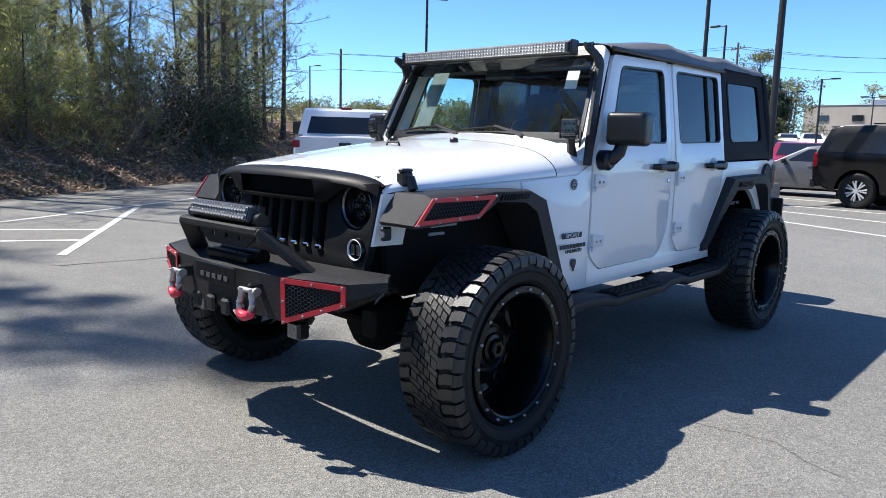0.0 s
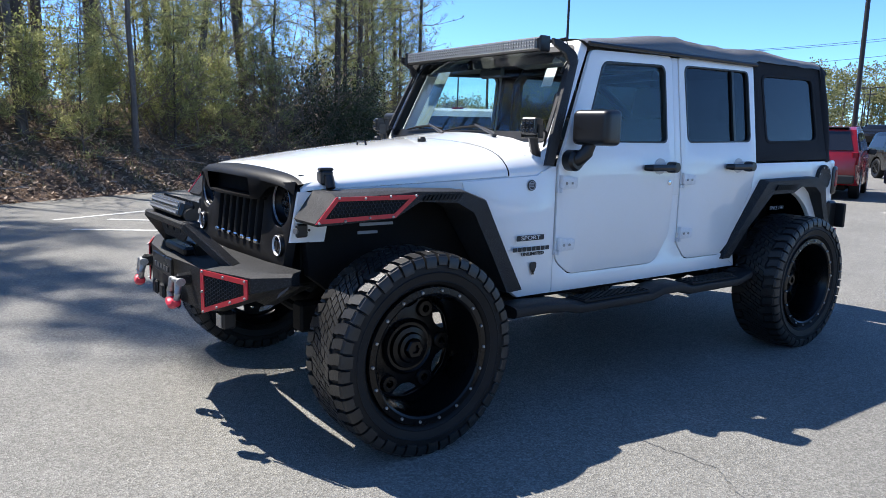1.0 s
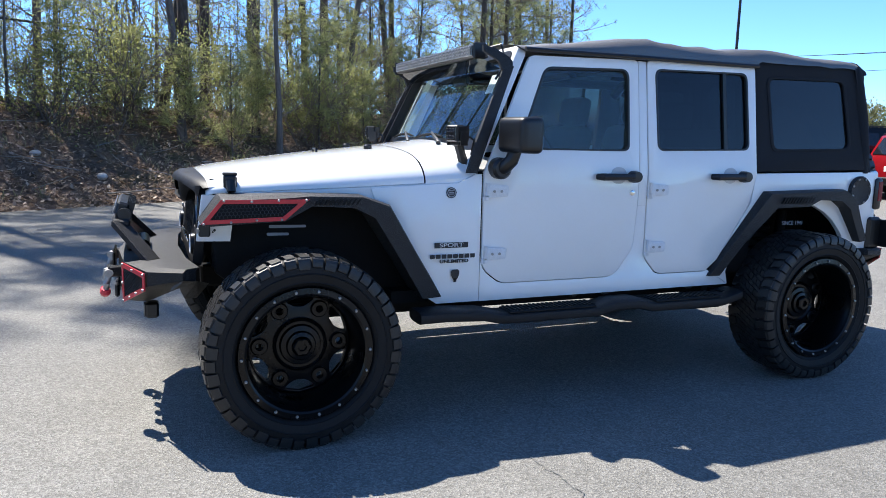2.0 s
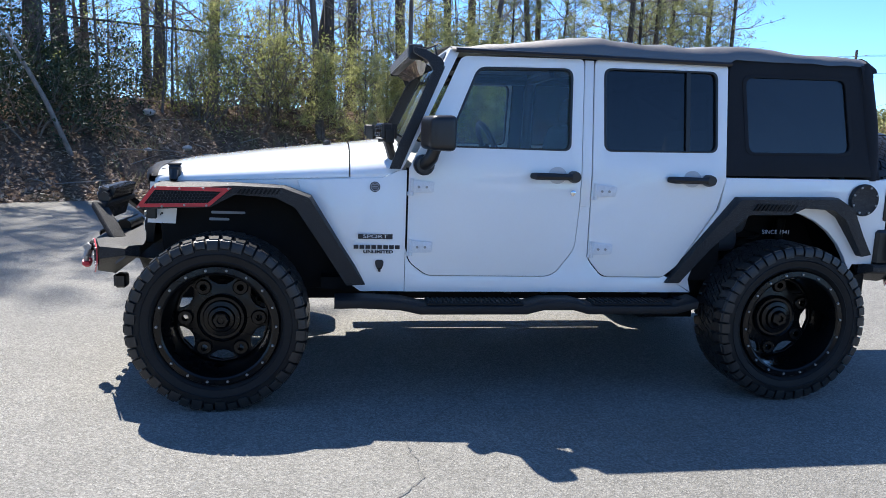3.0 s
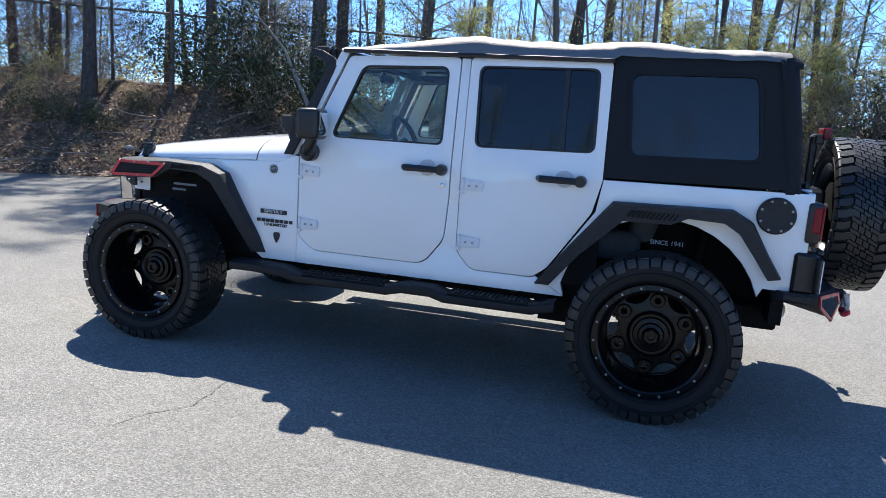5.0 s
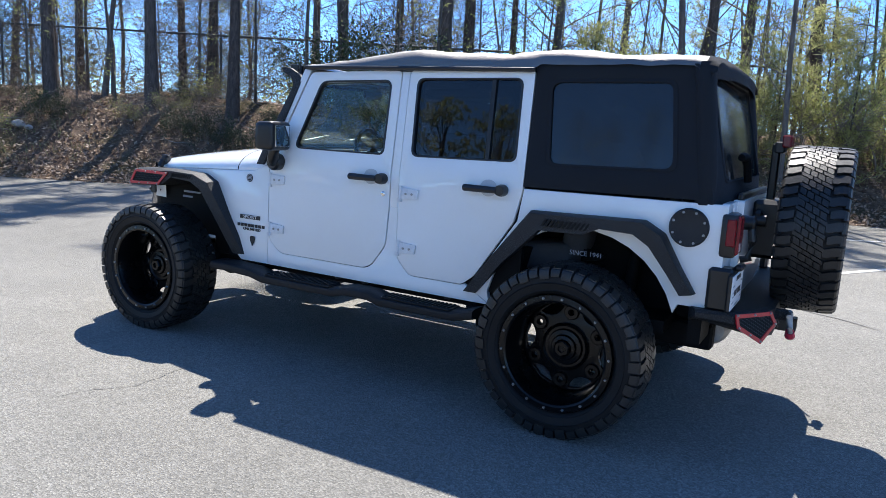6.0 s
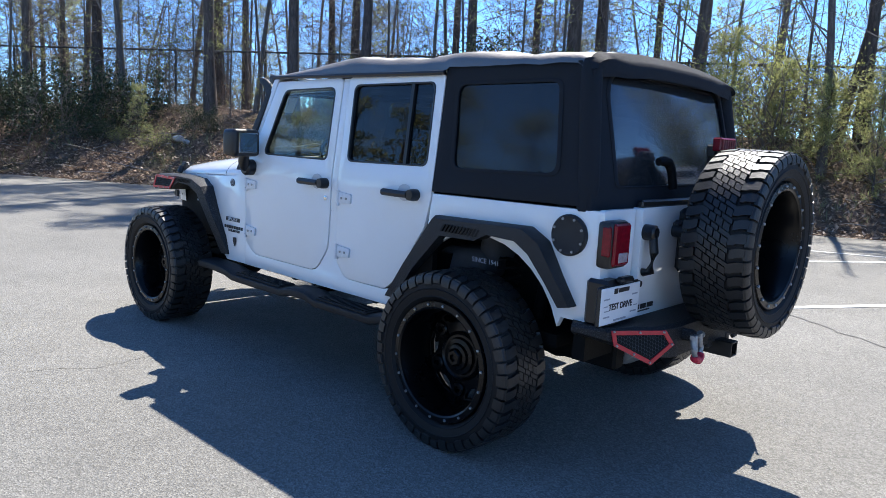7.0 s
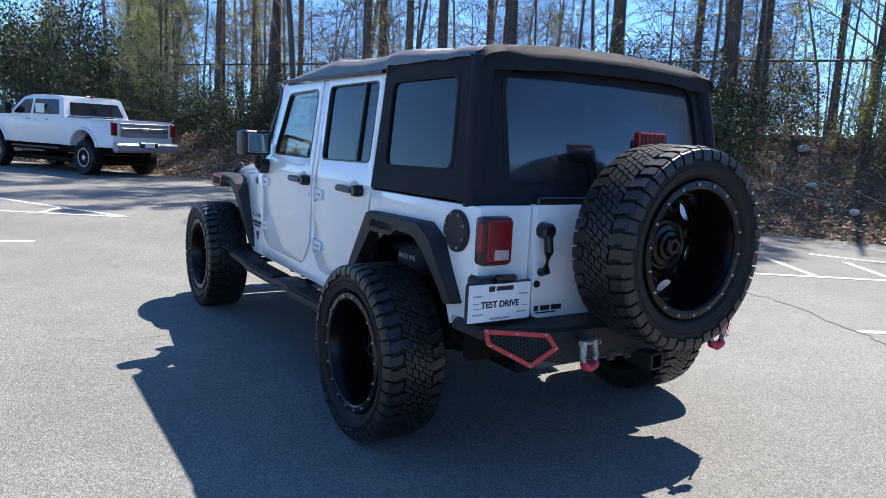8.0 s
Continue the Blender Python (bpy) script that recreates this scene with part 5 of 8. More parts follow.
# side steps
def step():
    b = bmesh.new()
    pts = [(-0.93, 0.49), (-0.80, 0.492), (-0.60, 0.482), (-0.50, 0.46), (0.05, 0.46), (0.14, 0.482), (0.30, 0.482), (0.38, 0.46), (0.86, 0.46), (0.98, 0.49)]
    rows = []
    for y, z in pts:
        row = []
        for k in range(14):
            a = 2 * math.pi * k / 14
            row.append((0.80 + 0.085 * abs(math.cos(a)) ** 0.55 * (1 if math.cos(a) > 0 else -1), y, z + 0.010 + 0.029 * abs(math.sin(a)) ** 0.55 * (1 if math.sin(a) > 0 else -1)))
        rows.append(row)
    loft(b, rows, closed=True, caps=True)
    bmesh.ops.recalc_face_normals(b, faces=b.faces[:])
    return b


steps = both("side_step", step, M["step_black"], offroader, "black oval side step with grip pads")
for k, s in enumerate((1, -1)):
    for y0, y1 in ((-0.47, 0.03), (0.40, 0.84)):
        b = bmesh.new()
        box(b, (0.81, (y0 + y1) / 2, 0.500), (0.12, y1 - y0, 0.012), 0.004)
        pad = part("step_pad", sided(b, s), M["rubber"], steps[k])
        for j in range(int((y1 - y0) / 0.025)):
            b = piece(box, (0.81, y0 + 0.015 + 0.025 * j, 0.5075), (0.10, 0.011, 0.009))
            part("grip_rib", sided(b, s), M["rubber"], pad)
    for y in (-0.62, 0.22, 0.92):
        b = piece(box, (0.68, y, 0.50), (0.26, 0.05, 0.03), 0.005)
        part("step_bracket", sided(b, s), M["dark"], steps[k])
    for y in (-0.02, 0.18, 0.74):
        b = piece(box, (HALF - 0.02, y, 0.535), (0.03, 0.035, 0.03), 0.005)
        part("sill_clip", sided(b, s), M["satin"], offroader)

# rear of the tub: tailgate, lamps, bumper
bm = bmesh.new()
b = piece(plate, rounded([(-0.775, 0.70), (-0.52, 0.70), (-0.52, 1.185), (-0.775, 1.185)], [0.02, 0, 0, 0.02]), (), 0, 0.03, 0.006)
b.transform(Matrix(((0, 1, 0, 0), (1, 0, 0, 2.115), (0, 0, 1, 0), (0, 0, 0, 1))))
bm.free()
bmesh.ops.recalc_face_normals(b, faces=b.faces[:])
b2 = flipped(b.copy())
part("rear_panel", b, M["white"], offroader)
part("rear_panel", b2, M["white"], offroader)
b = piece(plate, rounded([(-0.513, 0.705), (0.513, 0.705), (0.513, 1.19), (-0.513, 1.19)], [0.05, 0.05, 0.015, 0.015]), (), 0, 0.05, 0.008)
b.transform(Matrix(((0, 1, 0, 0), (1, 0, 0, 2.125), (0, 0, 1, 0), (0, 0, 0, 1))))
bmesh.ops.recalc_face_normals(b, faces=b.faces[:])
gate = part("tailgate", b, M["white"], offroader)
bm = bmesh.new()
tube(bm, [(0.475, 2.18, 1.075), (0.475, 2.215, 1.065), (0.475, 2.225, 1.00), (0.475, 2.215, 0.915), (0.475, 2.18, 0.905)], [0.020, 0.020, 0.020, 0.020, 0.019], 10)
lathe(bm, [(0, 0), (0.036, 0), (0.034, 0.05), (0.024, 0.058), (0, 0.058)], 18, Matrix.Translation((0.475, 2.172, 1.085)) @ pose(0, 0, 0, 0, 0, 90))
part("gate_handle", bm, M["satin"], gate, "black tailgate handle")
bm = bmesh.new()
lathe(bm, [(0, 0), (0.016, 0), (0.014, 0.01), (0, 0.01)], 14, Matrix.Translation((0.49, 2.174, 0.855)) @ pose(0, 0, 0, 0, 0, 90))
part("gate_lock", bm, M["satin"], gate)
for k, (x0, w_) in enumerate(((0.495, 0.022), (0.46, 0.05), (0.40, 0.055))):
    bm = bmesh.new()
    box(bm, (x0 - w_ / 2, 2.177, 0.748), (w_, 0.002, 0.022))
    part("dealer_mark", bm, M["ink"], gate)
bm = bmesh.new()
box(bm, (0.43, 2.177, 0.728), (0.11, 0.002, 0.006))
part("dealer_mark", bm, M["ink"], gate)
for z in (0.85, 1.10):
    bm = bmesh.new()
    box(bm, (-0.46, 2.19, z), (0.10, 0.03, 0.06), 0.008)
    part("gate_hinge", bm, M["hinge"], gate)


def tail_lamp():
    b = bmesh.new()
    box(b, (0.672, 2.155, 1.045), (0.148, 0.07, 0.20), 0.018, None, 2)
    return b


for k, s in enumerate((1, -1)):
    b = tail_lamp()
    t = part("tail_light", sided(b, s), M["satin"], offroader, "red and clear tail light in black surround")
    for nm, c, sz, mt in (("red_lens", (0.668, 2.186, 1.047), (0.124, 0.03, 0.176), "lens_red"), ("clear_lens", (0.660, 2.190, 0.992), (0.082, 0.028, 0.052), "lens_clear"), ("side_lens", (0.743, 2.165, 1.06), (0.012, 0.045, 0.13), "lens_red")):
        b = bmesh.new()
        box(b, c, sz, 0.008)
        part(nm, sided(b, s), M[mt], t)
    b = bmesh.new()
    lathe(b, [(0, -0.01), (0.088, -0.01), (0.09, 0.012), (0.082, 0.022), (0.07, 0.018), (0, 0.02)], 32, Matrix.Translation((HALF, 1.985, 1.065)))
    if s > 0:
        fc = part("fuel_door", sided(b, 1), M["flare_coat"], offroader, "round black bolted fuel door")
        bolt = None
        for j in range(8):
            a = math.pi / 8 + j * math.pi / 4
            bb = piece(rod, (HALF + 0.02, 1.985 + 0.074 * math.cos(a), 1.065 + 0.074 * math.sin(a)), (HALF + 0.026, 1.985 + 0.074 * math.cos(a), 1.065 + 0.074 * math.sin(a)), 0.006, segs=8)
            part("bolt", sided(bb, 1), M["steel"], fc)
    else:
        b.free()
    b = bmesh.new()  # black guard at the tub's corner under the lamp
    box(b, (0.70, 2.145, 0.80), (0.11, 0.11, 0.20), 0.015)
    part("corner_guard", sided(b, s), M["satin"], offroader)

# number plate in its holder
bm = bmesh.new()
box(bm, (0.70, 2.195, 0.80), (0.325, 0.02, 0.17), 0.008)
holder = part("plate_holder", bm, M["satin"], offroader)
bm = bmesh.new()
box(bm, (0.70, 2.207, 0.80), (0.31, 0.006, 0.155), 0.002)
part("plate", bm, M["sign_white"], holder, "white paper dealer plate reading TEST DRIVE")
R_OUT = Matrix(((-1, 0, 0, 0.70), (0, 0, 1, 2.2105), (0, 1, 0, 0.80), (0, 0, 0, 1)))
lettering("plate_text", "TEST DRIVE", 0.037, R_OUT @ Matrix.Translation((0, -0.008, 0)), M["ink"], holder, bold=0.0012)
for x, y, w_, h_, mt in ((-0.045, 0.058, 0.03, 0.022, "ink"), (0.02, 0.058, 0.085, 0.018, "ink"), (-0.115, 0.03, 0.045, 0.006, "ink_grey"), (0.115, 0.03, 0.045, 0.006, "ink_grey"), (-0.11, -0.045, 0.05, 0.006, "ink_grey"), (0.11, -0.045, 0.05, 0.006, "ink_grey"), (-0.12, 0.0, 0.03, 0.004, "ink_grey"), (0.125, -0.02, 0.03, 0.004, "ink_grey"), (0, -0.065, 0.10, 0.008, "ink_grey"), (-0.11, -0.02, 0.04, 0.004, "ink_grey")):
    bm = bmesh.new()
    box(bm, (0, 0, 0), (w_, h_, 0.0015))
    bm.transform(R_OUT @ Matrix.Translation((x, y, 0)))
    part("plate_mark", bm, M[mt], holder)
bm = bmesh.new()
box(bm, (0.68, 2.21, 0.90), (0.10, 0.04, 0.028), 0.01)
part("plate_lamp", bm, M["satin"], holder)

bm = bmesh.new()  # rear bumper: centre beam and swept wings
outr = [(0.0, 2.36), (0.46, 2.36), (0.60, 2.33), (0.80, 2.215), (0.83, 2.06), (0.76, 2.02), (0.0, 2.10)]
fullr = outr + [(-x, y) for x, y in outr[::-1] if x > 0]


def low_r(x):
    return 0.565 + 0.075 * max(0, (abs(x) - 0.60) / 0.19) - 0.02 * (abs(x) < 0.5)


rows = [[(x * 0.99, y - 0.02 if y > 2.2 else y, 0.705) for x, y in fullr], [(x, y, 0.69) for x, y in fullr], [(x, y, low_r(x) + 0.015) for x, y in fullr], [(x * 0.97, y - 0.03 if y > 2.2 else y, low_r(x)) for x, y in fullr]]
loft(bm, rows, closed=True)
n_ = len(fullr)
bm.verts.ensure_lookup_table()
bm.faces.new([bm.verts[i] for i in range(n_)])
bm.faces.new([bm.verts[3 * n_ + i] for i in range(n_)][::-1])
bmesh.ops.recalc_face_normals(bm, faces=bm.faces[:])
rbump = part("rear_bumper", bm, M["black_coat"], offroader, "black textured steel rear bumper", 25)
for s in (1, -1):
    framed_vent([(0.748, 2.225, 0.70), (0.515, 2.352, 0.692), (0.475, 2.375, 0.63), (0.575, 2.325, 0.545), (0.735, 2.235, 0.635)][::-1], 0.018, rbump, (0.45, 0.89, 0.0), s)
    shackle((s * 0.40, 2.40, 0.655), pose(0, 0, 0, 0, 0, 180 + s * 5), rbump)
for x in (-0.2, -0.1, 0.1, 0.2):
    bm = bmesh.new()
    box(bm, (x, 2.355, 0.56), (0.05, 0.02, 0.05), 0.008)
    part("bumper_tooth", bm, M["black_coat"], rbump)
bm = bmesh.new()
for dx, dz, sx, sz in ((-0.032, 0, 0.008, 0.072), (0.032, 0, 0.008, 0.072), (0, 0.032, 0.056, 0.008), (0, -0.032, 0.056, 0.008)):
    box(bm, (dx, 2.36, 0.53 + dz), (sx, 0.16, sz), 0.002)
part("hitch_receiver", bm, M["satin"], rbump)

# soft top
RIDGE = [(-0.36, 1.785), (-0.20, 1.80), (0.10, 1.835), (0.30, 1.862), (0.42, 1.875), (0.52, 1.866), (0.70, 1.852), (0.95, 1.85), (1.12, 1.862), (1.25, 1.876), (1.36, 1.866), (1.55, 1.848), (1.75, 1.842), (1.90, 1.845), (1.97, 1.835), (2.02, 1.80)]


def ridge(y):
    for (a, za), (b, zb) in zip(RIDGE, RIDGE[1:]):
        if y <= b:
            t = (y - a) / (b - a)
            return za + (zb - za) * t
    return RIDGE[-1][1]


bm = bmesh.new()
rows = []
for k in range(49):
    y = -0.36 + 2.38 * k / 48
    z = ridge(y)
    row = []
    for j in range(-14, 15):
        a = j / 14
        sg = 1 if a > 0 else -1
        if abs(a) <= 0.8:
            x = a / 0.8 * 0.655
            zz = z + 0.035 * (1 - (a / 0.8) ** 2) + 0.006 * noise.noise((x * 4, y * 3, 0)) + 0.010 * noise.noise((x * 2 + 3, y * 9, 4)) * min(1.0, abs(a) * 2) + 0.005 * noise.noise((x * 9, y * 14, 8))
        else:
            t = (abs(a) - 0.8) / 0.2
            x = sg * (0.655 + 0.062 * math.sin(t * math.pi / 2) + 0.005 * noise.noise((y * 7, sg, 2)))
            zz = z - (z - (1.766 if y < 1.14 else 1.792 if y < 1.93 else 1.76)) * (1 - math.cos(t * math.pi / 2)) ** 0.9 + 0.006 * t * noise.noise((y * 9, sg * 5, 7))
        row.append((x, y, zz))
    rows.append(row)
for dy, dz in ((0.016, 0.012), (0.020, 0.035), (0.018, 0.075)):  # the rear edge rolls over
    rows.append([(x, 2.02 + dy - 0.04 * (x / 0.72) ** 4, z - dz * (0.4 + 0.6 * min(1, max(0, (z - 1.73) / 0.08)))) for x, _, z in rows[48]])
CUT = 47
rear_rows = rows[CUT:]
loft(bm, rows[:CUT + 1])
bmesh.ops.recalc_face_normals(bm, faces=bm.faces[:])
top = part("soft_top", bm, M["top_cloth"], offroader, "charcoal canvas soft top stretched over bows", 60)
bm = bmesh.new()
loft(bm, [[(x * 1.004, y, z + 0.004) for x, y, z in r] for r in rear_rows])
bmesh.ops.recalc_face_normals(bm, faces=bm.faces[:])
part("rear_bow_cover", bm, M["fabric"], top, "black canvas over the rear bow", 60)
both("corner_roll", lambda: piece(tube, [(0.695, 2.032, 1.17), (0.692, 2.028, 1.30), (0.676, 2.005, 1.50), (0.650, 1.975, 1.68), (0.636, 1.962, 1.76), (0.625, 1.955, 1.80)], [0.046, 0.046, 0.046, 0.048, 0.05, 0.045], 14), M["fabric"], top)
both("top_rail", lambda: piece(tube, [(0.684, y, 1.766) for y in (-0.34, 0.3, 0.9, 1.15)], 0.012, 8), M["satin"], top)


def quarter_cloth():
    b = bmesh.new()
    o = [(1.152, 1.178), (2.055, 1.192), (2.03, 1.45), (1.975, 1.80), (1.148, 1.80)]
    h = rounded([(1.275, 1.305), (1.885, 1.32), (1.835, 1.715), (1.24, 1.705)], 0.05, 5)
    plate(b, o, [h], HALF - 0.012, HALF + 0.006, 0.004, lean, (1.25, 1.4, 1.55, 1.7))
    for v in b.verts:
        v.co.x += 0.004 * noise.noise((v.co.y * 3, v.co.z * 3, 2))
    return b


qc = both("quarter_curtain", quarter_cloth, M["fabric"], top, "black canvas side curtain with vinyl window")
hq = rounded([(1.268, 1.298), (1.892, 1.313), (1.842, 1.722), (1.233, 1.712)], 0.05, 5)
for k, s in enumerate((1, -1)):
    b = piece(plate, hq, (), HALF - 0.010, HALF - 0.004, 0, lean, (1.45, 1.6))
    o = part("vinyl_window", sided(b, s), M["vinyl"], qc[k])
    o.visible_shadow = False
    b = piece(plate, inset(hq, -0.012), [inset(hq, 0.012)], HALF, HALF + 0.009, 0.002, lean, (1.45, 1.6))
    part("window_welt", sided(b, s), M["fabric"], qc[k])


def rear_cloth(holes, x0, x1, outline):
    b = piece(plate, outline, holes, x0, x1, 0.004)
    for v in b.verts:
        x, z, o = v.co.y, v.co.z, v.co.x
        t = (z - 1.18) / 0.64
        v.co = Vector((x * (1 - 0.08 * max(0, t)), 2.135 - 0.145 * t - 0.06 * (x / 0.76) ** 4 + o, z))
    bmesh.ops.recalc_face_normals(b, faces=b.faces[:])
    return b


wr = rounded([(-0.62, 1.275), (0.62, 1.275), (0.64, 1.768), (-0.64, 1.768)], [0.03, 0.03, 0.12, 0.12], 6)
back = rear_cloth([wr], -0.012, 0.008, rounded([(-0.775, 1.165), (-0.3, 1.165), (0.3, 1.165), (0.775, 1.165), (0.78, 1.5), (0.775, 1.80), (0.64, 1.832), (0.2, 1.86), (-0.2, 1.86), (-0.64, 1.832), (-0.775, 1.80), (-0.78, 1.5)], 0.0))
bk = part("rear_curtain", back, M["fabric"], top, "black canvas rear curtain with large window")
o = part("vinyl_window", rear_cloth([], -0.008, -0.004, inset(wr, -0.01)), M["vinyl_back"], bk)
o.visible_shadow = False
part("window_welt", rear_cloth([inset(wr, 0.012)], 0.0, 0.012, inset(wr, -0.012)), M["fabric"], bk)
bm = bmesh.new()
box(bm, (0, 2.15, 1.205), (1.0, 0.03, 0.035), 0.008)
part("curtain_bar", bm, M["satin"], bk)
bm = bmesh.new()
tube(bm, [(0.280, 2.105, 1.388), (0.245, 2.11, 1.393), (0.205, 2.115, 1.388), (0.182, 2.125, 1.355), (0.170, 2.13, 1.30), (0.165, 2.135, 1.265)], [0.018, 0.023, 0.025, 0.022, 0.020, 0.020], 10)
part("wiper_motor", bm, M["dark"], offroader)


# wheels
def tyre_mesh():
    """The carcass with its side walls, without the tread."""
    bm = bmesh.new()
    prof = [(0.277, 0.105), (0.283, 0.125), (0.300, 0.150), (0.304, 0.1535), (0.308, 0.1595), (0.312, 0.1570), (0.335, 0.165), (0.341, 0.1655), (0.345, 0.1700), (0.349, 0.1655), (0.368, 0.164), (0.392, 0.155), (0.404, 0.138), (0.4095, 0.11), (0.411, 0.0)]
    prof = prof + [(r, -x) for r, x in prof[-2::-1]]
    lathe(bm, prof, 72)
    return bm


def tread_mesh():
    """Chunky interlocking blocks, shoulder lugs and the teeth below them."""
    bm = bmesh.new()
    rng = random.Random(5)
    n, hi, lo = 44, 0.4235, 0.400
    pitch = 2 * math.pi / n

    def block(outline, top):
        """A block over a list of (x, angle) corners, its sides tapering."""
        cx, ca = sum(q[0] for q in outline) / len(outline), sum(q[1] for q in outline) / len(outline)
        bot = [bm.verts.new((x, lo * math.cos(a), lo * math.sin(a))) for x, a in outline]
        tp = []
        for x, a in outline:
            tx, ta = cx + (x - cx) * 0.95, ca + (a - ca) * 0.94
            tp.append(bm.verts.new((tx, top(tx) * math.cos(ta), top(tx) * math.sin(ta))))
        bm.faces.new(tp)
        k = len(outline)
        for j in range(k):
            bm.faces.new((bot[j], bot[(j + 1) % k], tp[(j + 1) % k], tp[j]))

    for i in range(n):
        a0 = pitch * i
        # slanting rows across the middle: four squares, then a course of narrow slabs
        for lift, depth, cuts in ((0.0, 0.275, (-0.077, -0.040, -0.002, 0.036, 0.073)), (0.5, 0.165, (-0.085, -0.022, 0.020, 0.081))):
            for x0, x1 in zip(cuts, cuts[1:]):
                c, w = a0 + (lift + rng.uniform(-0.03, 0.03)) * pitch, pitch * depth
                xa, xb = x0 + 0.0022, x1 - 0.0022
                block([(xa, c - w + 1.1 * xa), (xb, c - w + 1.1 * xb), (xb, c + w + 1.1 * xb), (xa, c + w + 1.1 * xa)], lambda x: hi - (0.0012 if lift else 0.0006))
        for s in (1, -1):
            off = a0 + (0.15 if s > 0 else 0.65) * pitch
            long = i % 2
            # shoulder block with a hooked inner end
            xi, xo = (0.070 if long else 0.084), 0.157
            w = pitch * (0.385 if long else 0.35)
            jit = rng.uniform(-0.004, 0.004)
            pts = [(xo, -w * 0.92), (xo, w * 0.92), (0.126, w), (0.112, w * 1.05), (0.100, w * 1.32), (xi, w * 1.25), (xi, -w * 0.45), (0.106, -w * 0.80), (0.128, -w)]
            block([(s * x, off + jit + s * a + s * 0.10 * (0.157 - x)) for x, a in pts], lambda x: hi - 0.006 * max(0.0, (abs(x) - 0.11) / 0.045))
            # teeth down the side wall
            a, half = off + 0.1 * pitch, pitch * (0.43 if long else 0.38)
            ln = 0.366 if long else 0.376
            top = [(0.4155, 0.150), (0.409, 0.164), (0.394, 0.172), (ln, 0.1725)]
            bot = [(0.395, 0.130), (0.394, 0.146), (0.386, 0.154), (ln - 0.004, 0.160)]
            A = [[bm.verts.new((s * x_, r * math.cos(a + d), r * math.sin(a + d))) for r, x_ in top] for d in (-half, half)]
            B = [[bm.verts.new((s * x_, r * math.cos(a + d * 1.06), r * math.sin(a + d * 1.06))) for r, x_ in bot] for d in (-half, half)]
            for k in range(3):
                bm.faces.new((A[0][k], A[0][k + 1], A[1][k + 1], A[1][k]))
                bm.faces.new((B[0][k], B[0][k + 1], A[0][k + 1], A[0][k]))
                bm.faces.new((A[1][k], A[1][k + 1], B[1][k + 1], B[1][k]))
            bm.faces.new((A[0][3], B[0][3], B[1][3], A[1][3]))
            bm.faces.new((B[0][0], A[0][0], A[1][0], B[1][0]))
    bmesh.ops.recalc_face_normals(bm, faces=bm.faces[:])
    return bm


def wheel(parent, m):
    """A deep-dished black wheel whose axis is x and whose face looks to +x."""
    bm = bmesh.new()
    lathe(bm, [(0.285, 0.108), (0.288, 0.128), (0.284, 0.136), (0.260, 0.139), (0.251, 0.133), (0.247, 0.118), (0.238, 0.10), (0.230, 0.02), (0.224, -0.06), (0.240, -0.09), (0.250, -0.11), (0.278, -0.13), (0.285, -0.11)], 64)
    w = part("wheel", bm, M["gloss_black"], parent, "glossy black deep-dish wheel ringed with bolts")
    w.matrix_basis = m
    narrow = Matrix.Diagonal((0.88, 1, 1, 1))
    tm = tyre_mesh()
    tm.transform(narrow)
    part("tyre", tm, M["rubber"], w, "black all-terrain tyre with smooth side wall")
    tm = tread_mesh()
    tm.transform(narrow)
    tagged(part("tread", tm, M["tread"], w, "knobbly worn tread blocks"), kind="stuff")
    holes = []
    for k in range(6):
        a = math.pi / 3 * k + math.pi / 6
        pts = [(r * math.cos(a + da), r * math.sin(a + da)) for r, da in ((0.214, -0.33), (0.218, 0.0), (0.214, 0.33), (0.190, 0.26), (0.170, 0.13), (0.166, 0.0), (0.170, -0.13), (0.190, -0.26))]
        holes.append(rounded(pts, 0.008, 2))
    for k in range(6):
        a = math.pi / 3 * k
        holes.append(circle(0.175 * math.cos(a), 0.175 * math.sin(a), 0.0135, 14))
    bm = bmesh.new()
    plate(bm, circle(0, 0, 0.225, 60), holes, -0.066, -0.044, 0.003)
    sp = part("spoke_disc", bm, M["gloss_black"], w)
    for k in range(6):
        a = math.pi / 3 * k
        bm = bmesh.new()
        lathe(bm, [(0.038, -0.048), (0.038, -0.036), (0.033, -0.030), (0.017, -0.030), (0.0137, -0.040)], 20, Matrix.Translation((0, 0.175 * math.cos(a), 0.175 * math.sin(a))))
        part("lug_boss", bm, M["gloss_black"], sp)
    bm = bmesh.new()
    lathe(bm, [(0.118, -0.05), (0.120, -0.026), (0.112, -0.018), (0.104, -0.026), (0.092, -0.026), (0.086, -0.012), (0.066, -0.008), (0.060, 0.004), (0.044, 0.008), (0.040, 0.0)], 36)
    lathe(bm, [(0.046, -0.01), (0.043, 0.022), (0.036, 0.028), (0.020, 0.028), (0.017, 0.016), (0, 0.016)], 6)
    part("hub_cap", bm, M["gloss_black"], w)
    bm = bmesh.new()
    lathe(bm, [(0.0, -0.085), (0.172, -0.085), (0.172, -0.105), (0.05, -0.11), (0.05, -0.16), (0, -0.16)], 30)
    part("brake_disc", bm, M["dark"], w, "dull dark brake disc")
    bm = bmesh.new()
    lathe(bm, [(0.007, 0.0), (0.007, 0.005), (0.005, 0.008), (0, 0.008)], 8)
    bolt = part("bolt", bm, M["steel"], w)
    for k in range(18):
        a = 2 * math.pi * k / 18
        mm = Matrix.Translation((0.1375, 0.271 * math.cos(a), 0.271 * math.sin(a)))
        if k == 0:
            bolt.matrix_basis = mm
        else:
            share(bolt, mm, w)
    return w


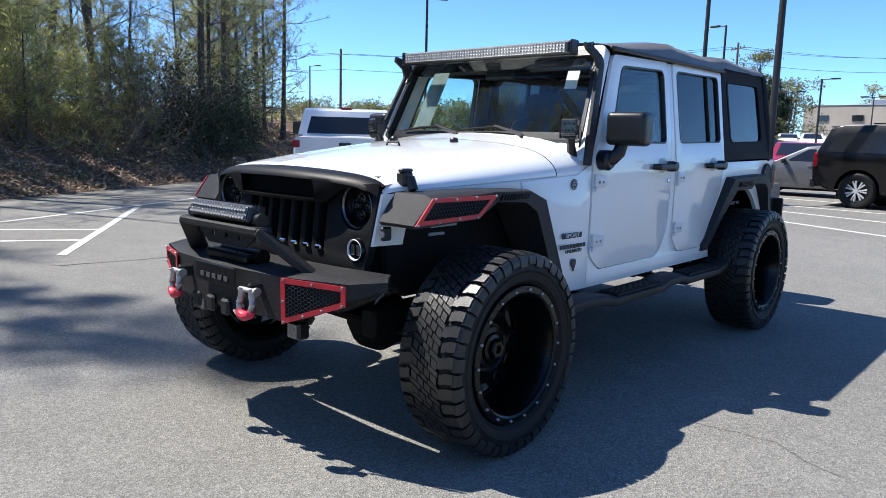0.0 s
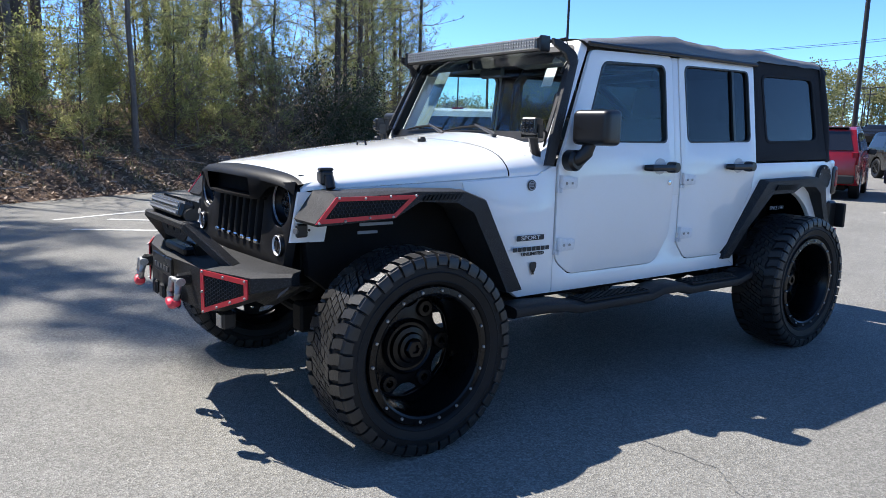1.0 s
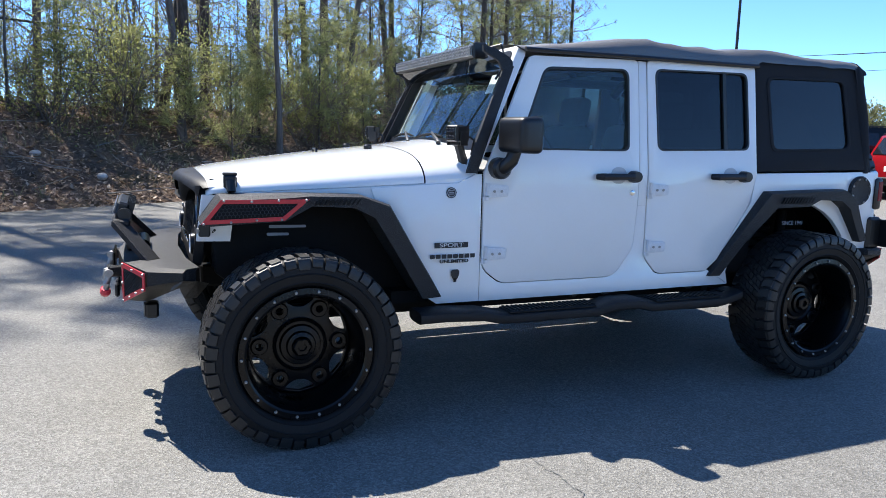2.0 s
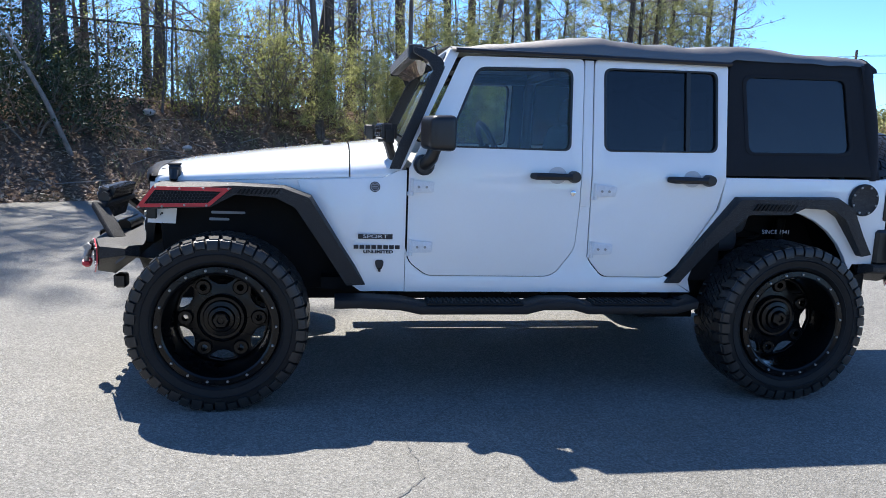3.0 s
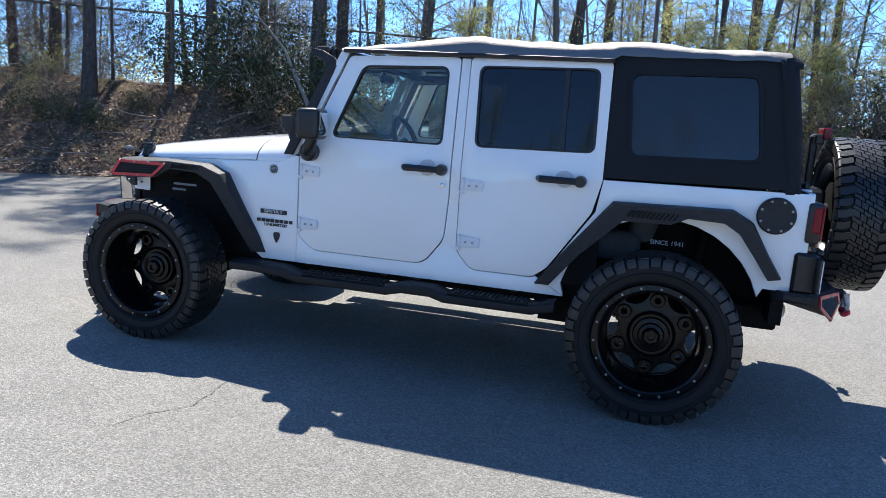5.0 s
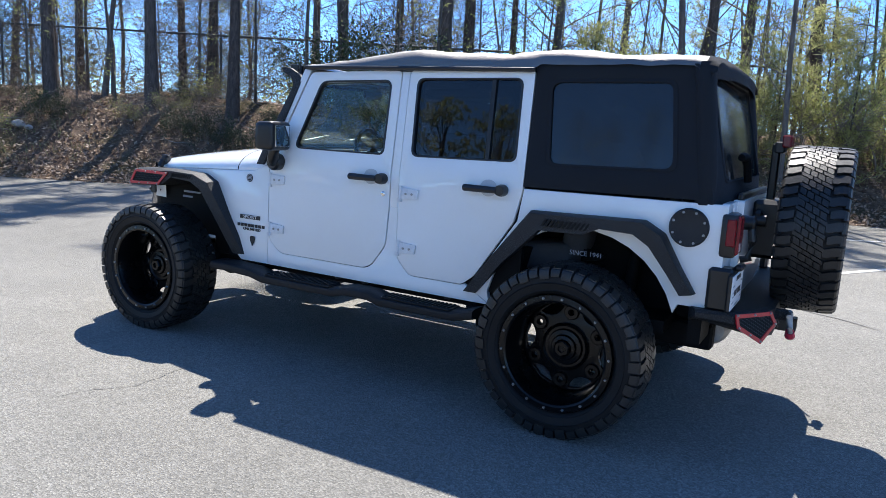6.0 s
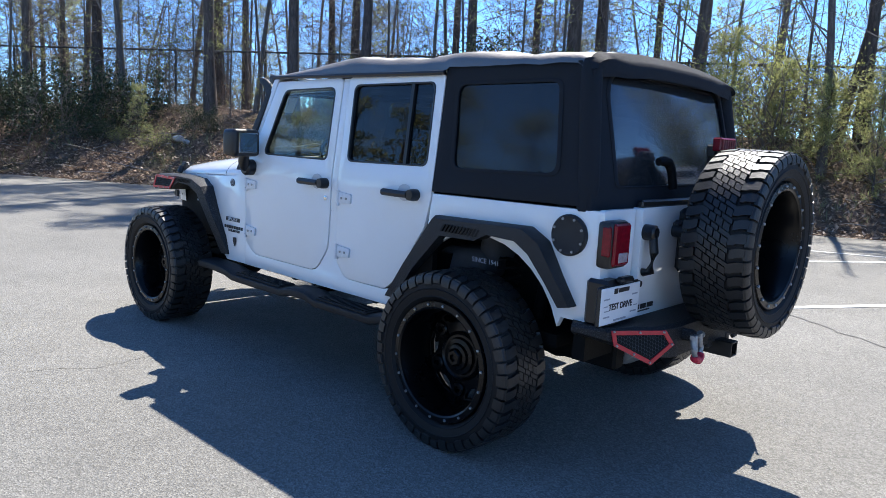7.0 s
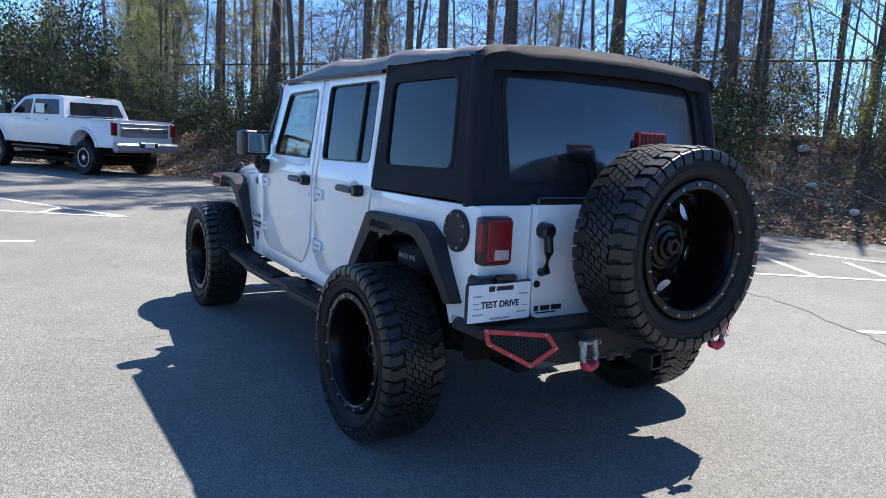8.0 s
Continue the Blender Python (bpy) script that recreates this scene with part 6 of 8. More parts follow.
TYRE_R = 0.423
first = wheel(offroader, pose(0.882, -1.473, TYRE_R - 0.006, 0, 0, 0))


def again(o, m):
    """A second wheel on the same meshes."""
    c = share(o, m, offroader)
    tagged(c, o["label"])
    for ch in o.children:
        d = share(ch, ch.matrix_basis.copy(), c)
        if "label" in ch:
            tagged(d, ch["label"])
        for g2 in ch.children:
            share(g2, g2.matrix_basis.copy(), d)
    return c


again(first, pose(0.882, 1.473, TYRE_R - 0.006, 25, 0, 0))
again(first, pose(-0.882, -1.473, TYRE_R - 0.006, 40, 0, 180))
again(first, pose(-0.882, 1.473, TYRE_R - 0.006, 10, 0, 180))
again(first, pose(0.02, 2.46, 1.045, 0, 0, 90) @ pose(0, 0, 0, 15, 0, 0))
bm = bmesh.new()
box(bm, (0, 2.24, 1.03), (0.34, 0.14, 0.30), 0.02)
box(bm, (0.0, 2.235, 1.30), (0.05, 0.04, 0.34), 0.008)
part("spare_carrier", bm, M["satin"], offroader)
bm = bmesh.new()
box(bm, (0.10, 2.21, 1.10), (0.30, 0.05, 0.06), 0.015)
rod(bm, (0.23, 2.19, 1.08), (0.23, 2.25, 1.08), 0.03, segs=14)
part("carrier_arm", bm, M["satin"], offroader)
bm = bmesh.new()
box(bm, (0, 2.255, 1.45), (0.14, 0.05, 0.06), 0.008)
tl = part("high_brake_light", bm, M["satin"], offroader, "red high-mounted brake light above the spare")
bm = bmesh.new()
box(bm, (0, 2.285, 1.482), (0.17, 0.04, 0.062), 0.006)
rl = part("red_lens", bm, M["lens_red"], tl)
for k in range(6):
    bm = piece(box, (-0.0625 + 0.025 * k, 2.307, 1.482), (0.019, 0.006, 0.05), 0.002)
    part("led_cell", bm, M["lens_red"], rl)

# badges and lettering on the cowl side
BADGE = HALF + WIDE
SIDE = Matrix(((0, 0, 1, BADGE + 0.0015), (1, 0, 0, 0), (0, 1, 0, 0), (0, 0, 0, 1)))
bm = bmesh.new()
box(bm, (BADGE + 0.001, -0.728, 0.820), (0.002, 0.175, 0.026))
part("trim_badge", bm, M["ink"], offroader, "black strip badge reading SPORT")
lettering("trim_letters", "SPORT", 0.027, SIDE @ Matrix.Translation((-0.728, 0.820, 0.0015)) @ Matrix.Diagonal((1.55, 1, 1, 1)), M["ink_white"], offroader, bold=0.0)
for k in range(8):
    bm = bmesh.new()
    box(bm, (BADGE + 0.001, -0.825 + 0.030 * k, 0.766), (0.002, 0.024, 0.020))
    part("model_mark", bm, M["ink"], offroader)
lettering("trim_letters", "UNLIMITED", 0.022, SIDE @ Matrix.Translation((-0.712, 0.741, 0.0)) @ Matrix.Diagonal((1.35, 1, 1, 1)), M["ink"], offroader, bold=0.0008)
bm = bmesh.new()
plate(bm, rounded([(-0.725, 0.672), (-0.715, 0.650), (-0.695, 0.650), (-0.685, 0.672), (-0.683, 0.69), (-0.69, 0.70), (-0.72, 0.70), (-0.727, 0.69)], 0.008, 3), (), BADGE, BADGE + 0.002)
box(bm, (BADGE + 0.001, -0.705, 0.648), (0.002, 0.014, 0.02))
part("side_emblem", bm, M["ink"], offroader)
bm = bmesh.new()
lathe(bm, [(0, 0), (0.026, 0), (0.026, 0.003), (0, 0.003)], 24, Matrix.Translation((BADGE, -0.735, 1.072)))
bd = part("round_badge", bm, M["ink"], offroader, "small round trail badge")
bm = bmesh.new()
lathe(bm, [(0.018, 0.004), (0.022, 0.004)], 24, Matrix.Translation((BADGE, -0.735, 1.072)))
for dz in (-0.006, 0.002, 0.010):
    box(bm, (BADGE + 0.004, -0.735, 1.072 + dz), (0.001, 0.026, 0.004))
part("badge_mark", bm, M["ink_grey"], bd)
lettering("guard_text", "SINCE 1941", 0.034, Matrix(((0, 0, 1, 0.744), (1, 0, 0, 1.50), (0, 1, 0, 0.872), (0, 0, 0, 1))), M["ink_grey"], offroader)

# inside
bm = bmesh.new()
rows = []
for y, z in ((-0.60, 1.17), (-0.45, 1.22), (-0.30, 1.205), (-0.24, 1.14), (-0.25, 0.95), (-0.34, 0.80)):
    rows.append([(-0.66, y, z - 0.02), (-0.3, y, z), (0.0, y, z + 0.005), (0.3, y, z + 0.02), (0.66, y, z - 0.02)])
loft(bm, rows)
bmesh.ops.recalc_face_normals(bm, faces=bm.faces[:])
dash = part("dashboard", bm, M["trim_grey"], offroader, "light grey dashboard")
for x in (0.58, -0.58, 0.12, -0.12):
    bm = bmesh.new()
    lathe(bm, [(0.052, 0), (0.052, 0.02), (0.038, 0.024), (0.03, 0.01), (0, 0.01)], 20, Matrix.Translation((x, -0.25, 1.16)) @ pose(0, 0, 0, 0, 0, 90))
    part("air_vent", bm, M["sign_white"], dash)
bm = bmesh.new()
lathe_m = Matrix.Translation((0.36, -0.06, 1.24)) @ pose(0, 0, 0, 0, 0, 90) @ pose(0, 0, 0, 0, -22, 0)
ring = []
for k in range(33):
    a = 2 * math.pi * k / 32
    ring.append(lathe_m @ Vector((0, 0.185 * math.cos(a), 0.185 * math.sin(a))))
tube(bm, ring, 0.016, 8)
for a in (0.2, math.pi - 0.2, -math.pi / 2):
    rod(bm, lathe_m @ Vector((-0.02, 0, 0)), lathe_m @ Vector((0, 0.18 * math.cos(a), 0.18 * math.sin(a))), 0.016, segs=8)
lathe(bm, [(0, 0.0), (0.065, 0), (0.06, -0.04), (0, -0.05)], 20, lathe_m)
rod(bm, lathe_m @ Vector((-0.02, 0, 0)), (0.36, -0.32, 1.10), 0.03)
part("steering_wheel", bm, M["satin"], offroader)


def car_seat(x, y, wide=0.50):
    bm = bmesh.new()
    box(bm, (x, y, 0.80), (wide, 0.50, 0.16), 0.05, pose(0, 0, 0, 4, 0, 0), 3)
    s = part("car_seat", bm, M["seat"], offroader, "dark cloth seat with headrest")
    bm = bmesh.new()
    box(bm, (x, y + 0.30, 1.13), (wide - 0.04, 0.14, 0.60), 0.055, pose(0, 0, 0, -13, 0, 0), 3)
    part("backrest", bm, M["seat"], s)
    for hx in ((x,) if wide < 0.6 else (x - 0.38, x + 0.38)):
        bm = bmesh.new()
        box(bm, (hx, y + 0.40, 1.52), (0.27, 0.10, 0.19), 0.04, pose(0, 0, 0, -8, 0, 0), 3)
        rod(bm, (hx - 0.06, y + 0.39, 1.36), (hx - 0.06, y + 0.40, 1.46), 0.008)
        rod(bm, (hx + 0.06, y + 0.39, 1.36), (hx + 0.06, y + 0.40, 1.46), 0.008)
        part("headrest", bm, M["seat"], s)


car_seat(0.36, 0.24)
car_seat(-0.36, 0.24)
car_seat(0, 1.12, 1.2)


def roll_bar():
    b = bmesh.new()
    tube(b, [(0.60, -0.36, 1.70), (0.59, 0.40, 1.735), (0.59, 1.15, 1.735), (0.62, 1.70, 1.45), (0.64, 1.90, 1.15)], 0.036, 10)
    tube(b, [(0.655, 0.44, 0.65), (0.645, 0.42, 1.2), (0.60, 0.41, 1.66), (0.52, 0.41, 1.735), (0.0, 0.41, 1.745)], 0.036, 10)
    tube(b, [(0.60, 1.15, 1.66), (0.5, 1.15, 1.73), (0, 1.15, 1.74)], 0.034, 10)
    return b


both("roll_bar", roll_bar, M["satin"])
bm = bmesh.new()
box(bm, (0, -0.36, 1.655), (0.21, 0.03, 0.06), 0.014)
rod(bm, (0, -0.375, 1.675), (0, -0.385, 1.715), 0.010)
part("rear_view_mirror", bm, M["satin"], offroader)
for s in (-1, 1):
    bm = bmesh.new()
    box(bm, (s * 0.36, -0.30, 1.70), (0.46, 0.16, 0.02), 0.008, pose(0, 0, 0, -12, 0, 0))
    part("sun_visor", bm, M["seat"], offroader)

# ---- the wood on the bank ----


def raw_part(name, verts, faces, material, parent, label="", smooth=False, kind=""):
    me = bpy.data.meshes.new(name)
    me.from_pydata(verts, [], faces)
    me.materials.append(material)
    if smooth:
        me.shade_smooth()
    ob = new(name, me)
    ob.parent = parent
    return tagged(ob, label, kind=kind)


class Skin:
    """Gathers bars and leaves into one list of vertices and faces."""

    def __init__(self):
        self.v, self.f = [], []

    def bar(self, pts, rs, segs=5):
        base = len(self.v)
        for k, p in enumerate(pts):
            d = (pts[min(k + 1, len(pts) - 1)] - pts[max(k - 1, 0)]).normalized()
            q = d.to_track_quat("Z", "Y")
            for j in range(segs):
                a = 2 * math.pi * j / segs
                self.v.append(p + q @ Vector((rs[k] * math.cos(a), rs[k] * math.sin(a), 0)))
        for k in range(len(pts) - 1):
            for j in range(segs):
                l = (j + 1) % segs
                self.f.append((base + k * segs + j, base + k * segs + l, base + (k + 1) * segs + l, base + (k + 1) * segs + j))

    def blade(self, p, d, up, length, width):
        """A thin leaf with a fold: two triangles."""
        d = d.normalized()
        s = d.cross(up)
        s = s.normalized() * width / 2 if s.length > 1e-4 else Vector((width / 2, 0, 0))
        b = len(self.v)
        self.v += [p, p + d * length * 0.5 + s, p + d * length, p + d * length * 0.5 - s]
        self.f.append((b, b + 1, b + 2, b + 3))


def wild(rng, spread=1.0):
    return Vector((rng.gauss(0, spread), rng.gauss(0, spread), rng.gauss(0, spread)))


def trunk_line(rng, h, sway, n=9):
    pts, p, d = [], Vector((0, 0, -0.25)), Vector((rng.gauss(0, sway), rng.gauss(0, sway), 1)).normalized()
    for k in range(n):
        pts.append(p.copy())
        p = p + d * (h + 0.25) / (n - 1)
        d = (d + Vector((rng.gauss(0, sway * 0.5), rng.gauss(0, sway * 0.5), 0.15))).normalized()
    return pts


def along(pts, t):
    k = min(int(t * (len(pts) - 1)), len(pts) - 2)
    return pts[k].lerp(pts[k + 1], t * (len(pts) - 1) - k)


def twigs(skin, rng, p, d, length, r, depth, tips):
    """A branch that forks, its ends gathered in tips."""
    n = 4 if depth else 2
    pts, q = [p], p
    for k in range(n):
        d = (d + wild(rng, 0.16) + Vector((0, 0, 0.04))).normalized()
        q = q + d * length / n
        pts.append(q)
    skin.bar(pts, [r * (1 - 0.17 * k) for k in range(n + 1)], 4 if depth else 3)
    if depth:
        for k in range(rng.randint(3, 4)):
            a = along(pts, rng.uniform(0.25, 1.0))
            twigs(skin, rng, a, (d + wild(rng, 0.55)).normalized(), length * rng.uniform(0.45, 0.7), r * 0.5, depth - 1, tips)
    else:
        tips.append((q, d))
        tips.append((along(pts, 0.5), d))


def pine(name, h, r, clear, seed, label, dense=1.0, tuft=11, needle=0.014):
    rng = random.Random(seed)
    e = thing("pine_tree", label, "tree", group="trees on the bank")
    line = trunk_line(rng, h, 0.02)
    s = Skin()
    s.bar(line, [r * (1 - 0.85 * k / (len(line) - 1)) * (1.25 if k == 0 else 1) for k in range(len(line))], 10)
    raw_part("trunk", s.v, s.f, M["bark"], e, smooth=True)
    b, n = Skin(), Skin()
    z = clear
    while z < h - 0.2:
        t = z / h
        reach = (0.22 + 0.75 * (1 - t)) * min(2.3, 0.30 * h) * rng.uniform(0.55, 1.1)
        a0 = rng.uniform(0, 6.28)
        for k in range(rng.randint(2, 4)):
            a = a0 + k * 2.1 + rng.gauss(0, 0.4)
            p = along(line, t)
            d = Vector((math.cos(a), math.sin(a), rng.uniform(0.05, 0.6)))
            tips = []
            twigs(b, rng, p, d.normalized(), reach, 0.010 + 0.010 * reach, 1, tips)
            for q, dd in tips:
                for _ in range(max(1, round(2 * dense))):
                    c = q + wild(rng, 0.10)
                    for _ in range(tuft):
                        w = (dd * 0.7 + wild(rng, 0.7) + Vector((0, 0, 0.25))).normalized()
                        n.blade(c, w, wild(rng), rng.uniform(0.14, 0.26), needle)
        z += rng.uniform(0.22, 0.42) * (1 + 0.4 * (h > 8))
    raw_part("branchwork", b.v, b.f, M["twig"], e, kind="stuff")
    raw_part("crown", n.v, n.f, M["needles"], e)
    return e


def bare_tree(h, r, seed, label, leaf=None, amount=0.0, sway=0.03, first=0.15, bark="bark_grey"):
    rng = random.Random(seed)
    e = thing("deciduous_tree", label, "tree", group="trees on the bank")
    line = trunk_line(rng, h, sway)
    s = Skin()
    s.bar(line, [r * (1 - 0.75 * k / (len(line) - 1)) * (1.3 if k == 0 else 1) for k in range(len(line))], 9)
    raw_part("trunk", s.v, s.f, M[bark], e, smooth=True)
    b, tips = Skin(), []
    for k in range(int(10 + h * 0.9)):
        t = first + (0.97 - first) * (k + rng.random()) / (10 + h * 0.9)
        a = rng.uniform(0, 6.28)
        d = Vector((math.cos(a), math.sin(a), rng.uniform(0.3, 1.3))).normalized()
        twigs(b, rng, along(line, t), d, (0.6 + 0.20 * h * (1 - t)) * rng.uniform(0.6, 1.2), max(0.007, r * 0.24 * (1 - t * 0.6)), 2, tips)
    raw_part("branchwork", b.v, b.f, M["twig"], e, kind="stuff")
    if leaf:
        n = Skin()
        for q, dd in tips:
            if rng.random() < amount:
                for _ in range(5):
                    n.blade(q + wild(rng, 0.07), (dd + wild(rng, 0.8)).normalized(), wild(rng), rng.uniform(0.05, 0.09), 0.035)
        raw_part("crown", n.v, n.f, M[leaf], e)
    return e


def bush(h, w, seed, label, leaf, count, size, stems=12, thick=0.022):
    rng = random.Random(seed)
    e = thing("bush", label, "bush", group="bushes on the bank")
    b, n = Skin(), Skin()
    ends = []
    for k in range(stems):
        a = rng.uniform(0, 6.28)
        d = Vector((math.cos(a) * w / h * 0.8, math.sin(a) * w / h * 0.8, rng.uniform(0.7, 1.1))).normalized()
        tips = []
        twigs(b, rng, Vector((rng.gauss(0, w * 0.15), rng.gauss(0, w * 0.15), -0.15)), d, h * rng.uniform(0.5, 0.85), thick, 2, tips)
        ends += tips
    raw_part("stemwork", b.v, b.f, M["twig"], e, kind="stuff")
    for k in range(count):
        q, dd = ends[rng.randrange(len(ends))]
        n.blade(q + wild(rng, 0.13), (dd + wild(rng, 0.9)).normalized(), wild(rng), rng.uniform(0.7, 1.3) * size, size * 0.5)
    raw_part("foliage", n.v, n.f, M[leaf], e)
    return e


def plant(proto, s, u, turn=0.0, scale=1.0, tilt=0.0):
    p = lot(s, u, bank(s, u) - 0.03)
    m = Matrix.Translation(p) @ pose(0, 0, 0, tilt, 0, turn)
    o = copy_thing(proto, m)
    o.scale = (scale, scale, scale)
    return o


P_TALL = [pine("", 17, 0.14, 5.5, 11, "tall pine with bare lower trunk on the bank", 0.5), pine("", 15, 0.11, 3.2, 12, "slender tall pine with dead lower branches", 0.5)]
P_YOUNG = [pine("", 6.5, 0.06, 0.5, 21, "young green pine with sparse soft needles", 1.0), pine("", 4.6, 0.045, 0.3, 22, "young green pine with sparse soft needles", 1.0), pine("", 8.5, 0.08, 1.0, 23, "half-grown green pine with thin trunk", 1.0)]
P_SHADE = pine("", 19, 0.21, 9.5, 13, "tall thick-trunked pine with high crown", 1.6)
P_SOFT = [pine("", 3.8, 0.032, 0.2, 24, "soft young pine with pale feathery needles", 1.0, 9), pine("", 2.7, 0.026, 0.1, 25, "soft young pine with pale feathery needles", 1.0, 9)]
P_FAR = [pine("", 17, 0.14, 4.5, 15, "tall pine across the lot", 0.5, 5, 0.03), pine("", 11, 0.1, 1.0, 16, "half-grown pine across the lot", 0.5, 6, 0.03)]
P_BACK = pine("", 19, 0.115, 9.5, 14, "tall slim pine with high crown", 1.6)
D_BIG = [bare_tree(16, 0.24, 31, "large grey-brown trunk with bare spring branches", sway=0.02, first=0.22, bark="bark"), bare_tree(14, 0.16, 32, "bare deciduous tree with fine twigs", "buds", 0.10, 0.035), bare_tree(13, 0.11, 33, "slim bare tree with fine twigs", "leaves", 0.08, 0.05)]
D_THIN = [bare_tree(9, 0.055, 41, "thin bare sapling with a few pale leaves", "leaves", 0.12, 0.05, 0.1), bare_tree(6, 0.035, 42, "thin sapling with pale green new leaves", "leaves", 0.35, 0.06, 0.1), bare_tree(5, 0.03, 43, "thin sapling with yellow-green buds", "buds", 0.5, 0.06, 0.1)]
B_HOLLY = [bush(2.3, 2.0, 51, "dense dark evergreen bush on the bank", "holly", 6500, 0.085, 14), bush(1.6, 1.7, 52, "dense dark evergreen bush on the bank", "holly", 4200, 0.08, 12)]
B_GREEN = [bush(1.5, 1.2, 53, "low light-green bush among dry leaves", "leaves", 1500, 0.07, 12), bush(2.2, 1.6, 54, "loose green bush with thin stems", "leaves", 2200, 0.065, 14)]
B_DRY = [bush(1.9, 1.5, 55, "tangle of fine bare brown stems", "litter", 420, 0.06, 20, 0.010)]
protos = [P_SHADE, P_BACK] + P_SOFT + P_FAR + P_TALL + P_YOUNG + D_BIG + D_THIN + B_HOLLY + B_GREEN + B_DRY

rng = random.Random(77)
# large trunks, where they stand
for proto, s, u, sc, tilt in ((P_SHADE, 5.15, 0.06, 1.0, 0), (P_SHADE, 5.95, -0.6, 0.9, 2), (D_BIG[1], 6.75, -3.05, 0.9, -3), (D_BIG[1], 9.4, -3.6, 0.9, 3), (D_BIG[1], 10.3, -5.8, 0.9, 0),
                              (P_SHADE, 4.1, -6.8, 0.75, 0), (D_BIG[2], 4.6, -6.4, 1.0, 6), (D_THIN[0], 1.9, -7.9, 1.3, 0), (D_BIG[0], 5.3, -8.1, 0.7, 0),
                              (P_SHADE, 3.95, 10.1, 0.8, 0), (P_SHADE, 3.5, 7.3, 0.8, 0), (D_THIN[0], 3.85, 3.55, 1.05, 0), (P_SHADE, 4.5, 2.7, 0.72, 2), (P_SHADE, 3.2, 5.2, 0.7, 0), (P_SHADE, 6.3, 6.75, 0.75, 0), (P_SHADE, 5.5, 15.07, 0.85, 0),
                              (P_YOUNG[1], 2.3, 11.3, 0.32, 0), (D_BIG[2], 4.5, 9.0, 0.7, 4), (P_SHADE, 4.5, 21.0, 0.8, 0), (D_BIG[2], 4.2, 13.1, 1.0, 0), (D_BIG[1], 5.0, 17.4, 0.9, 0), (D_BIG[0], 7.5, 12.0, 0.8, 0),
                              (P_SHADE, 6.2, -10.6, 0.9, -2), (P_SHADE, 7.0, -14.0, 0.85, 0), (P_TALL[0], 5.6, -16.0, 0.9, 2),
                              (D_BIG[2], 2.6, -5.7, 0.9, 0), (P_TALL[0], 6.0, -12.3, 0.8, 3), (D_BIG[2], 4.0, -12.0, 1.0, 4), (D_BIG[1], 4.2, -14.4, 0.8, -3), (P_TALL[0], 2.4, -16.9, 0.9, 0),
                              (P_YOUNG[2], 2.6, -17.7, 1.1, 0), (P_YOUNG[2], 2.4, -19.6, 1.15, 0), (P_YOUNG[2], 2.9, -22.4, 1.0, 0), (P_TALL[1], 2.3, -18.1, 1.0, 0), (P_TALL[1], 6.4, 18.6, 0.8, 0), (P_TALL[1], 7.4, 23.0, 0.85, 0), (P_YOUNG[2], 8.4, 23.4, 1.1, 0), (D_THIN[1], 4.6, 14.8, 1.1, 0), (D_THIN[1], 4.8, 11.2, 1.0, 0), (P_TALL[0], 3.6, -20.8, 0.85, 0), (P_TALL[1], 2.2, -22.6, 0.9, 0), (P_TALL[0], 4.0, -24.0, 0.8, 0),
                              (P_YOUNG[2], 8.0, 24.5, 1.2, 0), (P_YOUNG[2], 10.5, 27.5, 1.25, 0), (P_YOUNG[2], 12.5, 31.0, 1.2, 0), (P_YOUNG[2], 9.5, 33.5, 1.1, 0), (P_YOUNG[2], 12.0, 22.0, 1.2, 0), (D_BIG[1], 8.0, 26.0, 0.8, 2), (D_BIG[1], 10.0, 30.0, 0.85, -2), (D_BIG[1], 9.0, 19.5, 0.75, 0), (D_BIG[2], 6.5, 28.0, 0.8, 3), (D_BIG[2], 7.0, 22.0, 0.75, -3), (D_THIN[2], 4.3, 19.0, 1.2, 0), (D_THIN[2], 4.6, 21.6, 1.1, 0)):
    plant(proto, s, u, rng.uniform(0, 360), sc, tilt)
# tall pines farther back, whose crowns shade the lot
for s, u, sc in ((9.0, 1.6, 1.2), (9.5, 4.4, 1.2), (9.2, 8.6, 1.15), (10.0, 12.4, 1.2), (9.5, 17.5, 1.15), (11.0, -2.2, 1.1)):
    plant(P_BACK, s, u, rng.uniform(0, 360), sc, rng.gauss(0, 1.5))
# the young growth in front of them
for u0, u1, n, kinds, s0, s1 in ((-14, -3.5, 12, P_SOFT, 1.9, 4.4), (-25, -14, 6, P_SOFT + P_YOUNG[:1], 2.0, 4.4), (-25, -9, 9, P_YOUNG[:1] + D_THIN, 3.5, 7.0), (-9, -1.5, 8, D_THIN, 2.6, 6.0), (-1.5, 5, 6, D_THIN, 2.5, 5.5), (5, 14, 7, [D_THIN[0], D_THIN[1]], 3.5, 6.5), (14, 30, 10, D_THIN + [P_YOUNG[0]], 2.5, 6),
                                 (-24, -9, 11, [D_BIG[2], D_THIN[0], P_YOUNG[0], P_YOUNG[2]], 9, 20), (-2, 34, 26, [D_THIN[0], D_THIN[0], D_THIN[1], D_THIN[2], D_BIG[2]], 6.8, 20), (-24, 34, 16, [D_THIN[0], D_BIG[2], P_YOUNG[2]], 16, 34)):
    for k in range(n):
        u = u0 + (u1 - u0) * (k + rng.random()) / n
        plant(kinds[rng.randrange(len(kinds))], rng.uniform(s0, s1), u, rng.uniform(0, 360), rng.uniform(0.75, 1.15), rng.gauss(0, 2))
